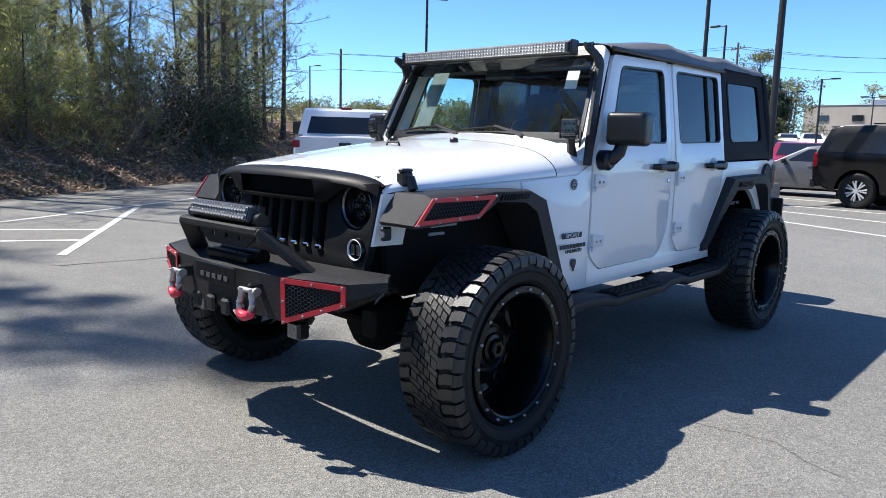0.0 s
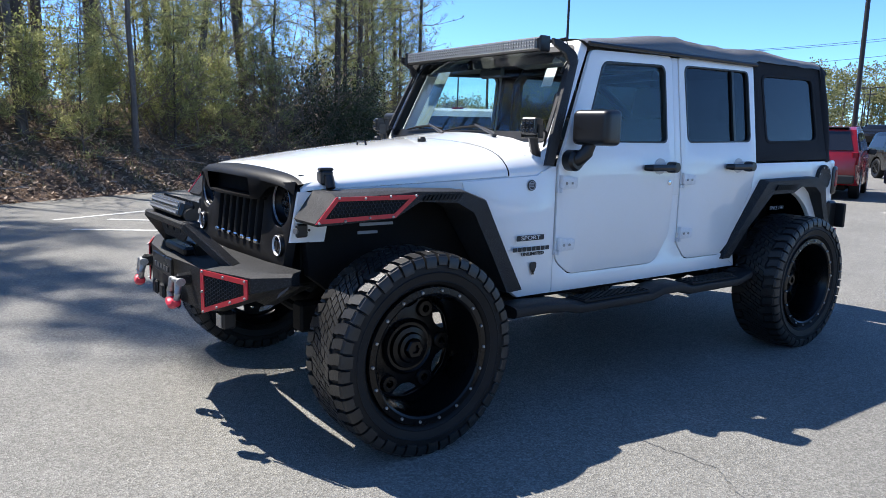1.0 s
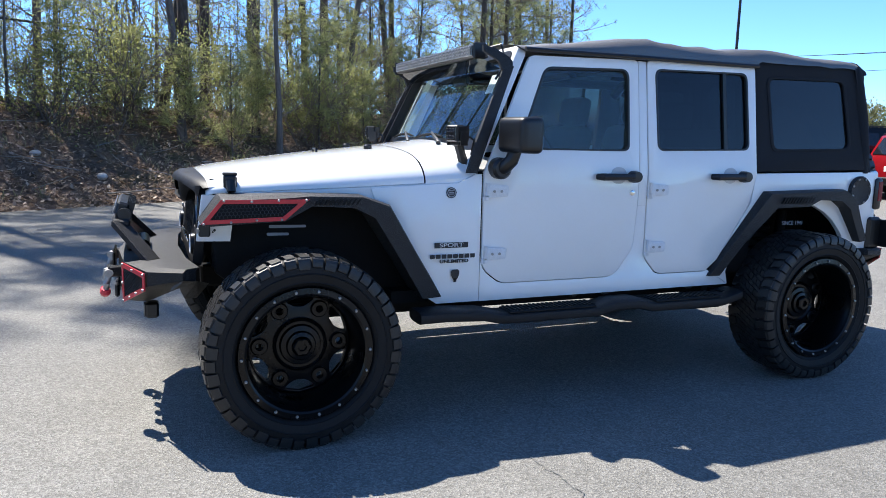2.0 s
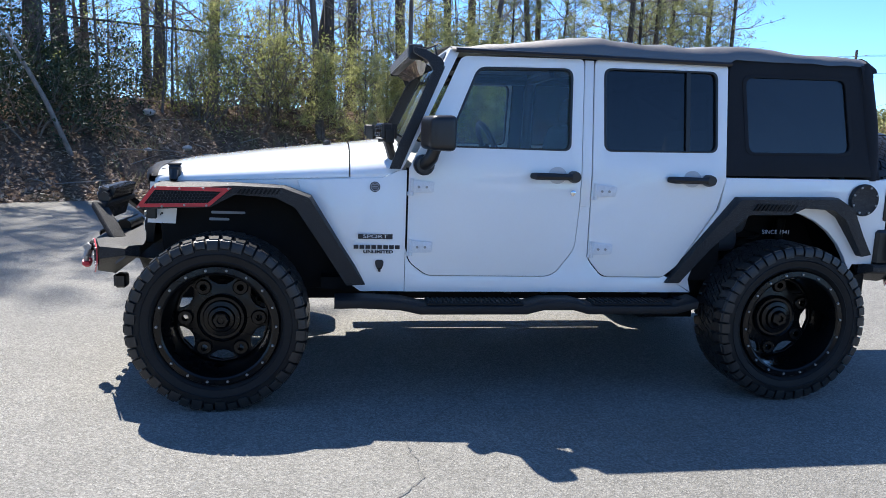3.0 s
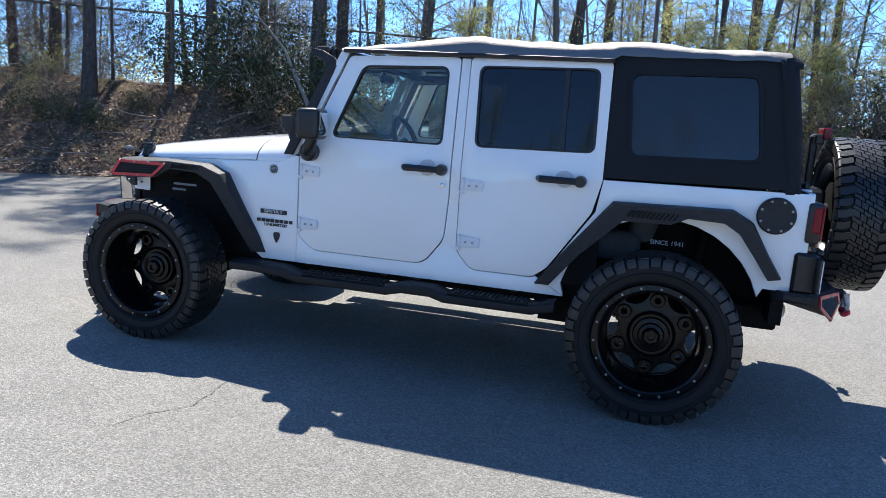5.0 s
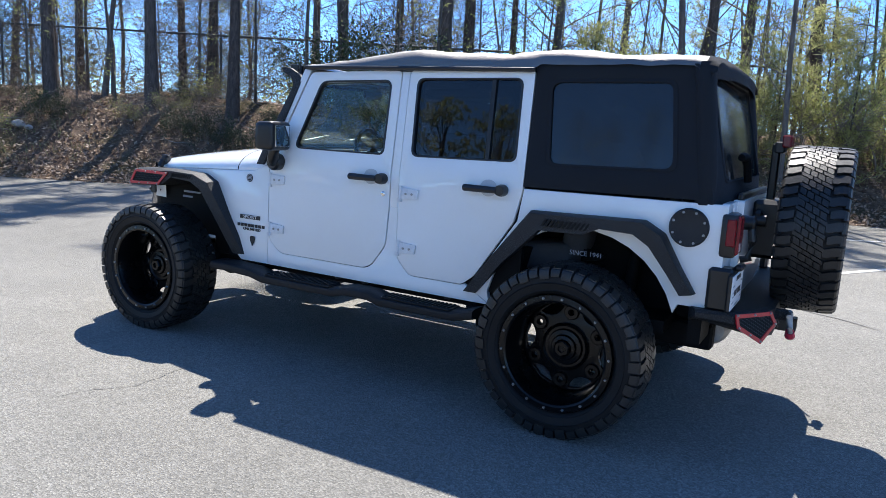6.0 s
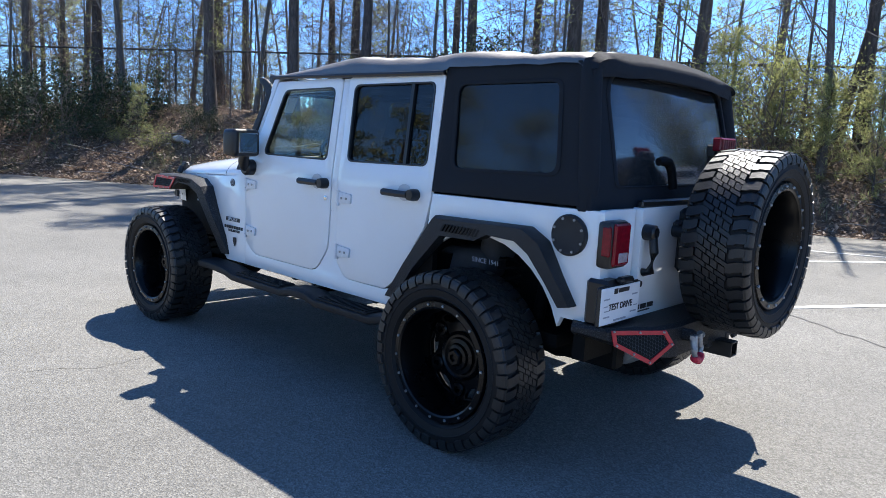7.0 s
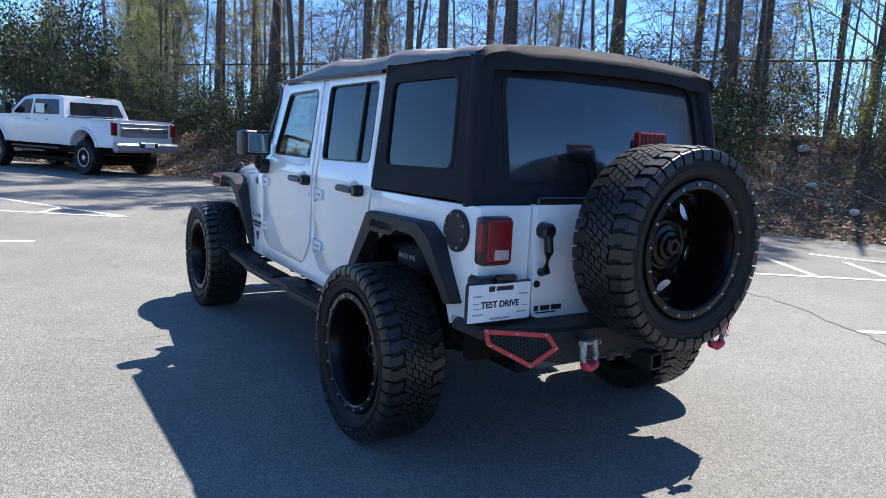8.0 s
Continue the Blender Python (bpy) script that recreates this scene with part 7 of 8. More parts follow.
for proto, s, u, sc in ((B_HOLLY[0], 3.0, 1.2, 1.0), (B_HOLLY[0], 3.6, 2.4, 0.95), (B_HOLLY[1], 2.6, 0.3, 1.0), (B_HOLLY[0], 2.2, -14.8, 1.1), (B_HOLLY[0], 1.8, -16.6, 1.0), (B_HOLLY[1], 1.6, -15.6, 1.1), (B_DRY[0], 2.4, -13.3, 1.5), (B_DRY[0], 1.8, -12.4, 1.3), (B_DRY[0], 2.2, -14.3, 1.6), (B_HOLLY[0], 2.6, 15.0, 0.75), (B_HOLLY[0], 2.6, 17.0, 0.85), (B_HOLLY[0], 4.4, 24.0, 1.7), (B_HOLLY[0], 5.2, 27.0, 1.9), (B_HOLLY[0], 6.0, 30.5, 2.0),
                        (B_HOLLY[1], 2.2, 13.6, 1.1), (B_HOLLY[0], 3.2, 19.2, 0.8), (B_HOLLY[0], 3.0, 22.0, 1.1), (B_HOLLY[1], 3.4, 12.6, 1.0), (B_HOLLY[0], 2.6, 25.0, 1.1), (B_HOLLY[1], 4.4, -1.2, 0.9), (B_HOLLY[1], 1.8, -17.5, 0.9)):
    plant(proto, s, u, rng.uniform(0, 360), sc)
for k in range(26):
    u = rng.choice([rng.uniform(-24, -2), rng.uniform(-24, -9), rng.uniform(13, 28)])
    plant(rng.choice(B_GREEN + B_DRY * 2), rng.uniform(2.4, 5.6), u, rng.uniform(0, 360), rng.uniform(0.5, 0.95))
for k in range(12):
    plant(rng.choice(B_GREEN[:1] + B_DRY * 2), rng.uniform(1.4, 5.0), rng.uniform(2.5, 13), rng.uniform(0, 360), rng.uniform(0.35, 0.6))
for k in range(9):
    plant(rng.choice(B_GREEN), rng.uniform(2.9, 5.2), rng.uniform(-10.5, -1.5), rng.uniform(0, 360), rng.uniform(0.8, 1.25))
# low growth dotted over the open bank
low = random.Random(31)
for k in range(14):
    plant(low.choice([B_HOLLY[1], B_GREEN[0], B_DRY[0]]), low.uniform(1.5, 4.6), 4 + 0.7 * k, low.uniform(0, 360), low.uniform(0.3, 0.5))
# a stand of pines across the lot, mirrored in the car's panes
for k in range(13):
    o = copy_thing(P_FAR[0], pose(54 + rng.uniform(-4, 4), -26 + 2.4 * k + rng.uniform(-1, 1), -0.2, 0, 0, rng.uniform(0, 360)))
    o.scale = (1.0 + rng.uniform(-0.15, 0.1),) * 3
for k in range(16):
    o = copy_thing(P_FAR[1], pose(50 + rng.uniform(-3, 3), 2 + 2.6 * k, -0.2, 0, 0, rng.uniform(0, 360)))
    o.scale = (1.05 + rng.uniform(-0.15, 0.15),) * 3
for o in protos:
    for c in (o, *o.children_recursive):
        bpy.data.objects.remove(c)

# brushwood and thin stems deeper in the wood
sk, lf, lg = Skin(), Skin(), Skin()
for k in range(170):
    s, u = rng.uniform(7.5, 42), rng.uniform(-27, 42)
    p = lot(s, u, bank(s, u) - 0.1)
    h = rng.uniform(2.5, 11)
    sway = Vector((rng.gauss(0, 0.13), rng.gauss(0, 0.13), 1))
    r_ = rng.uniform(0.018, 0.075) * h / 9
    sk.bar([p, p + sway * h * 0.3 + wild(rng, 0.16), p + sway * h * 0.65 + wild(rng, 0.25), p + sway * h], [r_ + 0.012, r_ * 0.8 + 0.010, r_ * 0.5 + 0.007, 0.005], 4)
    for _ in range(12):
        q = p + sway * h * rng.uniform(0.25, 0.95)
        d = wild(rng, 0.6) + Vector((0, 0, 0.3))
        sk.bar([q, q + d * 0.5, q + d + wild(rng, 0.2)], [0.012, 0.008, 0.004], 3)
raw_part("thin_stems", sk.v, sk.f, M["twig"], None, "thin grey-brown stems standing deep in the wood", kind="stuff")
for k in range(520):
    u = rng.choice([rng.uniform(-62, -6), rng.uniform(-62, -6), rng.uniform(-6, 45)])
    s = rng.uniform(7.0, 34)
    if -12 < u < -1 and k % 4:
        continue
    top = (rng.uniform(0.8, 6.5) if -25 < u < -13 else rng.uniform(0.5, 1.6)) * (0.7 + s / 40)
    c = lot(s, u, bank(s, u) + 0.2)
    for _ in range(46):
        q = c + Vector((rng.gauss(0, 0.6), rng.gauss(0, 0.6), top * rng.random() ** 1.3))
        (lg if k % 2 else lf).blade(q, wild(rng), wild(rng), rng.uniform(0.14, 0.34), rng.uniform(0.05, 0.10))
raw_part("brushwood", lf.v, lf.f, M["litter"], None, "brown leafy brushwood deep in the wood", kind="stuff")
raw_part("undergrowth", lg.v, lg.f, M["needles"], None, "green undergrowth deep in the wood", kind="stuff")

sk = Skin()
for k in range(15000):  # a haze of fine bare twigs
    s, u = rng.uniform(4.4, 17), rng.choice([rng.uniform(-22, 34), rng.uniform(-1, 20)])
    if (u < -2 and k % 2) or noise.noise((u * 0.35, s * 0.3, 5)) < -0.2:
        continue
    z0 = bank(s, u) + abs(rng.gauss(0, 3.2)) + 0.2
    p = lot(s, u, z0)
    a = rng.uniform(0, 6.28)
    L = rng.uniform(0.5, 1.9)
    d = Vector((math.cos(a), math.sin(a), rng.gauss(0.35, 0.6))).normalized()
    e_ = d + wild(rng, 0.35)
    sk.bar([p, p + d * L * 0.5, p + d * L * 0.5 + e_ * L * 0.5], [0.009, 0.006, 0.003], 3)
    for _ in range(2):
        q = p + d * L * rng.uniform(0.2, 0.5)
        sk.bar([q, q + (d + wild(rng, 0.6)) * L * 0.4], [0.005, 0.002], 3)
raw_part("bare_twigs", sk.v, sk.f, M["twig_dark"], None, "tangle of fine bare twigs in the wood", kind="stuff")

# dry leaves and grass over the bank
sk = Skin()
for k in range(46000):
    u, s = rng.uniform(-26, 30), abs(rng.gauss(0, 2.6)) - 0.25
    if s > 6.5:
        continue
    p = lot(s, u, max(bank(s, u), 0.0 if s < 0 else -1) + rng.uniform(0.004, 0.045))
    d = Vector((rng.gauss(0, 1), rng.gauss(0, 1), rng.gauss(0.15, 0.5)))
    sk.blade(p, d, Vector((rng.gauss(0, 0.5), rng.gauss(0, 0.5), 1)), rng.uniform(0.05, 0.13), rng.uniform(0.03, 0.07))
raw_part("fallen_leaves", sk.v, sk.f, M["litter"], None, "dry brown fallen leaves over the bank", kind="stuff")
sk = Skin()
for k in range(5000):
    u = rng.uniform(-25, 30)
    s = rng.uniform(0.3, 6.0)
    if noise.noise((u * 0.4, s * 0.5, 9)) < 0.1:
        continue
    p = lot(s, u, bank(s, u) - 0.02)
    for _ in range(3):
        sk.blade(p, Vector((rng.gauss(0, 0.4), rng.gauss(0, 0.4), 1)), wild(rng), rng.uniform(0.12, 0.34), 0.012)
raw_part("dry_grass", sk.v, sk.f, M["grass"], None, "tufts of pale dry grass on the bank", kind="stuff")
sk = Skin()
for k in range(420):  # fallen sticks
    u, s = rng.uniform(-25, 28), rng.uniform(0.1, 6)
    p = lot(s, u, bank(s, u) + 0.03)
    a = rng.uniform(0, 6.28)
    d = Vector((math.cos(a), math.sin(a), rng.gauss(0.1, 0.12)))
    L = rng.uniform(0.3, 1.5)
    sk.bar([p, p + d * L * 0.5 + wild(rng, 0.03), p + d * L], [0.012, 0.010, 0.005], 4)
raw_part("fallen_sticks", sk.v, sk.f, M["deadwood"], None, "grey fallen sticks on the bank", kind="stuff")
p = lot(1.7, 0.0, bank(1.7, 0.0))
bm = bmesh.new()
tube(bm, [p + Vector((0, 0, -0.15)), p + ALONG * 0.45 + Vector((0, 0, 1.0)), p + ALONG * 0.95 + Vector((0, 0, 2.1)) + OUT * 0.3, p + ALONG * 2.0 + Vector((0, 0, 3.3)) + OUT * 0.8], [0.05, 0.045, 0.03, 0.014], 9)
tagged(part("leaning_log", bm, M["deadwood"]), "grey dead trunk leaning on the bank", "log")
for s, u, r in ((2.1, 9.9, 0.16), (2.0, 9.6, 0.10), (3.5, -1.9, 0.13), (1.9, -1.4, 0.08), (1.1, 3.6, 0.12), (1.2, 4.0, 0.09), (1.0, -3.0, 0.10), (1.9, -2.2, 0.11)):
    bm = bmesh.new()
    bmesh.ops.create_icosphere(bm, subdivisions=2, radius=r)
    for v in bm.verts:
        v.co = v.co * (1 + 0.35 * noise.noise(v.co * 5 + Vector((u, s, 0))))
        v.co.z *= 0.65
    bm.transform(Matrix.Translation(lot(s, u, bank(s, u) + r * 0.3)))
    tagged(part("rock", bm, M["stone"]), "pale rock lying among dry leaves", "rock", "rocks on the bank")

# chain-link fence on the crest
FS, F0, F1 = 5.6, -9.0, 40.0
fence = thing("chain_link_fence", "grey chain-link fence with top rail on the crest", "fence", kind="structure")
u = F0
while u <= F1:
    g = bank(FS, u)
    bm = bmesh.new()
    rod(bm, lot(FS, u, g - 0.2), lot(FS, u, 3.74), 0.032, segs=10)
    rod(bm, lot(FS, u, 3.74), lot(FS, u, 3.80), 0.036, 0.01, segs=10)
    part("post", bm, M["galv"], fence)
    bm = bmesh.new()
    rod(bm, lot(FS, u, 3.70), lot(FS, min(u + 3.05, F1), 3.70), 0.029, segs=8)
    part("rail", bm, M["galv"], fence)
    u += 3.05
sk = Skin()
u = F0
while u < F1 - 1.7:
    for a, b in ((u, u + 1.65), (u + 1.65, u)):
        sk.bar([lot(FS, a, 3.70), lot(FS, b, 3.70 - 1.65)], [0.0022, 0.0022], 3)
    u += 0.075
raw_part("wire_mesh", sk.v, sk.f, M["galv"], fence, kind="stuff")

# ---- vehicles parked round about ----


def road_wheel(parent, x, y, r, w, rim, s, rim_label=""):
    at = pose(x, y, r, 0, 0, 0 if s > 0 else 180)
    bm = bmesh.new()
    lathe(bm, [(r * 0.62, w * 0.42), (r * 0.70, w * 0.5), (r * 0.9, w * 0.5), (r, w * 0.36), (r, -w * 0.36), (r * 0.9, -w * 0.5), (r * 0.62, -w * 0.45)], 36)
    t = part("wheel", bm, M["rubber"], parent, "black tyre on alloy rim")
    t.matrix_basis = at
    bm = bmesh.new()
    lathe(bm, [(r * 0.63, w * 0.40), (r * 0.62, w * 0.48), (r * 0.57, w * 0.45), (r * 0.55, w * 0.1), (0, w * 0.1)], 32)
    part("rim_barrel", bm, M["gloss_black"] if rim == "black" else M["satin"], t)
    for k in range(7):
        bm = bmesh.new()
        a = 2 * math.pi * k / 7
        for da in (-0.16, 0.16):
            rod(bm, (w * 0.40, r * 0.10 * math.cos(a), r * 0.10 * math.sin(a)), (w * 0.42, r * 0.58 * math.cos(a + da), r * 0.58 * math.sin(a + da)), r * 0.045, r * 0.055, 6)
        part("spoke", bm, M["gloss_black"] if rim in ("black", "ring") else M["alloy"], t)
    bm = bmesh.new()
    lathe(bm, [(r * 0.16, w * 0.36), (r * 0.14, w * 0.46), (0, w * 0.47)], 16)
    if rim == "ring":
        lathe(bm, [(r * 0.55, w * 0.46), (r * 0.50, w * 0.50), (r * 0.46, w * 0.46)], 28)
    part("hub", bm, M["gloss_black"] if rim == "black" else M["alloy"], t)


def parked_car(name, label, category, paint, lower, greens, pillars, half, lean_in, belt, wheels, r, rim, place, cuts=(), tail=(), group="", glass_m="window_dark", screens=(), extra=None, w_tyre=0.25):
    """lower: side outline with arches. greens: side windows. The front looks to -y."""
    e = thing(name, label, category, place, group)

    def shift(z):
        return -lean_in * max(0.0, z - belt)
    bm = bmesh.new()
    plate(bm, lower, (), 0.0, half, 0.03, None, (belt, *cuts))
    add(bm, flipped(bm))
    for v in bm.verts:
        sg = 1 if v.co.x > 0 else -1
        if abs(v.co.x) > 0.1:
            y0, y1 = min(p[0] for p in lower), max(p[0] for p in lower)
            t = min(1, (v.co.y - y0) / 0.5, (y1 - v.co.y) / 0.35)
            v.co.x += sg * (shift(v.co.z) - 0.10 * (1 - max(0, t)) ** 2)
    bmesh.ops.recalc_face_normals(bm, faces=bm.faces[:])
    part("body", bm, paint, e, angle=28)
    for g in greens:
        for s in (1, -1):
            b = piece(plate, rounded(g, 0.04, 3), (), half - 0.03, half + 0.004, 0, shift)
            part("side_window", b if s > 0 else flipped(b), M[glass_m], e)
    for (ya, za), (yb, zb), wa, wb in screens:
        b = bmesh.new()
        d = Vector((0, yb - ya, zb - za))
        nrm = Vector((1, 0, 0)).cross(d).normalized()
        if nrm.y * (ya - 0.0) < 0:
            nrm = -nrm
        q = [Vector((-wa, ya, za)), Vector((wa, ya, za)), Vector((wb, yb, zb)), Vector((-wb, yb, zb))]
        loft(b, [[p + nrm * 0.012 for p in q], [p - nrm * 0.02 for p in q]], closed=True, caps=True)
        bmesh.ops.recalc_face_normals(b, faces=b.faces[:])
        part("screen", b, M[glass_m], e)
    for y in wheels:
        for s in (1, -1):
            road_wheel(e, s * (half - w_tyre * 0.5 + 0.01), y, r, w_tyre, rim, s)
    for nm, c, sz, mt in tail:
        for s in ((1, -1) if c[0] else (1,)):
            b = piece(box, (c[0] * s, c[1], c[2]), sz, min(sz) * 0.25)
            part(nm, b, M[mt], e)
    bm = bmesh.new()
    y0, y1 = min(p[0] for p in lower), max(p[0] for p in lower)
    box(bm, (0, (y0 + y1) / 2, r * 0.75), (half * 1.4, (y1 - y0) * 0.8, 0.14), 0.03)
    part("underbody", bm, M["dark"], e)
    bm = bmesh.new()
    box(bm, (0, (wheels[0] + wheels[1]) / 2, (r * 1.2 + belt * 0.85) / 2), (2 * (half - w_tyre - 0.03), wheels[1] - wheels[0] + 2.4 * r, belt * 0.85 - r * 1.2), 0.02)
    part("wheel_well", bm, M["dark"], e)
    return e


def arch(cy, cz, r, a0=1.0, a1=0.0, n=10):
    return [(cy + r * math.cos(math.pi * (a0 + (a1 - a0) * k / n)), cz + r * math.sin(math.pi * (a0 + (a1 - a0) * k / n))) for k in range(n + 1)]


def pickup(place, label, lift=0.0, wb=4.2, rim="ring", r=0.45, paint="white_far", dressed=True):
    f, b = -wb / 2, wb / 2
    z = 0.62 + lift
    zz = r * 1.0
    ca, ra = r + 0.14, r * 1.28
    a1 = math.asin((z - ca) / ra) / math.pi
    out = [(f - 0.95, z - 0.05), *arch(f, ca, ra, 1 - a1, a1), *arch(b, ca, ra, 1 - a1, a1), (b + 1.15, z), (b + 1.20, z + 0.72), (b - 0.72, z + 0.74), (b - 0.80, z + 0.76), (b - 0.98, z + 1.26),
           (b - 1.2, z + 1.32), (f + 1.75, z + 1.33), (f + 1.35, z + 1.25), (f + 0.72, z + 0.80), (f - 0.75, z + 0.68), (f - 0.95, z + 0.5)]
    g = [[(f + 0.95, z + 0.80), (f + 1.83, z + 0.80), (f + 1.83, z + 1.21), (f + 1.45, z + 1.19)], [(f + 1.95, z + 0.80), (b - 1.02, z + 0.80), (b - 1.15, z + 1.20), (f + 1.95, z + 1.21)]]
    tail = [("tail_light", (0.90, b + 1.19, z + 0.50), (0.17, 0.06, 0.34), "lens_red"), ("tailgate_panel", (0, b + 1.215, z + 0.47), (1.45, 0.03, 0.36), "silver"), ("tailgate_strip", (0, b + 1.235, z + 0.47), (1.42, 0.02, 0.12), "paint_grey"), ("tailgate_emblem", (0, b + 1.25, z + 0.50), (0.16, 0.02, 0.09), "silver"),
            ("rear_bumper", (0, b + 1.28, z + 0.02), (1.95, 0.2, 0.24), "silver"), ("bumper_step", (0, b + 1.36, z + 0.10), (0.55, 0.1, 0.14), "satin"), ("number_plate", (0, b + 1.415, z + 0.10), (0.30, 0.02, 0.12), "sign_white"),
            ("door_mirror", (1.13, f + 0.95, z + 0.92), (0.22, 0.12, 0.30), "satin"), ("side_step", (0.95, -0.1, z - 0.10), (0.12, 2.3, 0.05), "satin"), ("door_handle", (0.995, f + 1.72, z + 0.66), (0.02, 0.14, 0.03), "silver"), ("door_handle", (0.995, f + 2.62, z + 0.66), (0.02, 0.14, 0.03), "silver"),
            ("bed_rail", (0.93, b + 0.25, z + 0.755), (0.10, 1.85, 0.025), "satin"), ("roof_lamp", (0, b - 1.14, z + 1.32), (0.24, 0.05, 0.035), "lens_red"), ("rear_axle", (0, b, r), (1.5, 0.1, 0.1), "dark"), ("headlight", (0.82, f - 0.93, z + 0.5), (0.25, 0.06, 0.25), "lens")]
    if not dressed:  # a plain painted tailgate with slim lamps
        tail = [q for q in tail if q[0] not in ("tailgate_panel", "tailgate_strip", "tailgate_emblem", "tail_light")] + [("tail_light", (0.87, b + 1.19, z + 0.60), (0.13, 0.06, 0.13), "lens_red"), ("tailgate_handle", (0, b + 1.205, z + 0.60), (0.22, 0.03, 0.06), "satin")]
    e = parked_car("pickup_truck", label, "truck", M[paint], out, g, (), 0.985, 0.23, z + 0.76, (f, b), r, rim, place, (), tail, screens=[((b - 0.80, z + 0.80), (b - 0.985, z + 1.22), 0.80, 0.70), ((f + 0.76, z + 0.83), (f + 1.33, z + 1.22), 0.82, 0.72)], w_tyre=0.32)
    return e


def arch_lips(e, wb, lift, r):
    """Painted lips that stand out round the wheel arches of a pickup."""
    z, ca, ra = 0.62 + lift, r + 0.14, r * 1.28
    a1 = math.asin((z - ca) / ra) / math.pi
    for y in (-wb / 2, wb / 2):
        for s in (1, -1):
            bm = piece(tube, [(s * 0.985, p, q) for p, q in arch(y, ca, ra + 0.03, 1 - a1, a1, 14)], 0.05, 8)
            part("arch_lip", bm, M["white_far"], e)


truck = pickup(pose(-0.6 + 2.1 * 0.458, -17.3 - 2.1 * 0.889, 0, 0, 0, 27.3), "white lifted crew-cab pickup parked beside the bank", 0.13, 4.2, "ring", 0.46)
bm = bmesh.new()
plate(bm, [(-0.02, 1.60), (0.38, 1.60), (0.38, 1.85), (-0.02, 1.85)], (), 0.93, 0.945)
arch_lips(truck, 4.2, 0.13, 0.46)
bm.transform(Matrix.Translation((0.03, 0.0, -0.02)))
part("window_sheet", bm, M["sign_white"], truck, "white price sheet inside the window")
pickup(pose(-9.8, 6.8, 0, 0, 0, -131), "white crew-cab pickup with dark rear window", -0.10, 3.7, "alloy", 0.40, dressed=False)
SUV_OUT = lambda f, b: [(f - 0.85, 0.42), (f - 0.45, 0.34), *arch(f, 0.40, 0.46), (f + 0.5, 0.33), (b - 0.5, 0.33), *arch(b, 0.40, 0.46), (b + 0.6, 0.36), (b + 0.98, 0.55), (b + 1.02, 0.95), (b + 0.93, 1.20), (b + 0.70, 1.75), (b + 0.45, 1.83), (f + 1.3, 1.85), (f + 0.95, 1.76), (f + 0.35, 1.24), (f - 0.7, 1.10), (f - 0.88, 0.9)]


def suv(place, label, paint, scale=1.0, wb=3.0, rim="alloy"):
    f, b = -wb / 2, wb / 2
    g = [[(f + 0.62, 1.22), (f + 1.35, 1.22), (f + 1.35, 1.68), (f + 1.02, 1.66)], [(f + 1.45, 1.22), (f + 2.35, 1.22), (f + 2.35, 1.70), (f + 1.45, 1.69)], [(f + 2.45, 1.22), (b + 0.72, 1.24), (b + 0.50, 1.66), (f + 2.45, 1.69)]]
    tail = [("tail_light", (0.84, b + 0.93, 1.05), (0.16, 0.10, 0.32), "lens_red"), ("rear_bumper", (0, b + 0.98, 0.52), (1.75, 0.12, 0.22), "satin"), ("number_plate", (0, b + 1.035, 0.86), (0.31, 0.02, 0.15), "sign_white"), ("tailgate_emblem", (0, b + 1.03, 1.02), (0.14, 0.02, 0.10), "chrome"),
            ("door_mirror", (1.05, f + 0.62, 1.20), (0.2, 0.12, 0.16), "satin"), ("roof_rail", (0.70, 0.45, 1.87), (0.04, 1.9, 0.03), "satin"), ("headlight", (0.70, f - 0.82, 0.92), (0.32, 0.10, 0.14), "lens"), ("door_handle", (0.965, f + 1.25, 1.06), (0.02, 0.16, 0.03), "chrome"), ("door_handle", (0.965, f + 2.25, 1.06), (0.02, 0.16, 0.03), "chrome"), ("spoiler", (0, b + 0.66, 1.80), (1.25, 0.22, 0.03), "satin")]
    e = parked_car("parked_suv", label, "car", M[paint], SUV_OUT(f, b), g, (), 0.955, 0.30, 1.2, (f, b), 0.39, rim, place, (), tail, screens=[((b + 0.925, 1.24), (b + 0.72, 1.70), 0.78, 0.66), ((f + 0.38, 1.27), (f + 0.95, 1.72), 0.80, 0.66)])
    e.scale = (scale,) * 3
    return e


SEDAN_OUT = lambda f, b: [(f - 0.85, 0.34), (f - 0.4, 0.24), *arch(f, 0.33, 0.37), (f + 0.45, 0.24), (b - 0.45, 0.24), *arch(b, 0.33, 0.37), (b + 0.5, 0.26), (b + 0.9, 0.40), (b + 0.95, 0.80), (b + 0.75, 0.98), (b + 0.25, 1.04), (b - 0.45, 1.36), (f + 1.5, 1.42), (f + 1.2, 1.38), (f + 0.45, 0.98), (f - 0.6, 0.82), (f - 0.88, 0.62)]


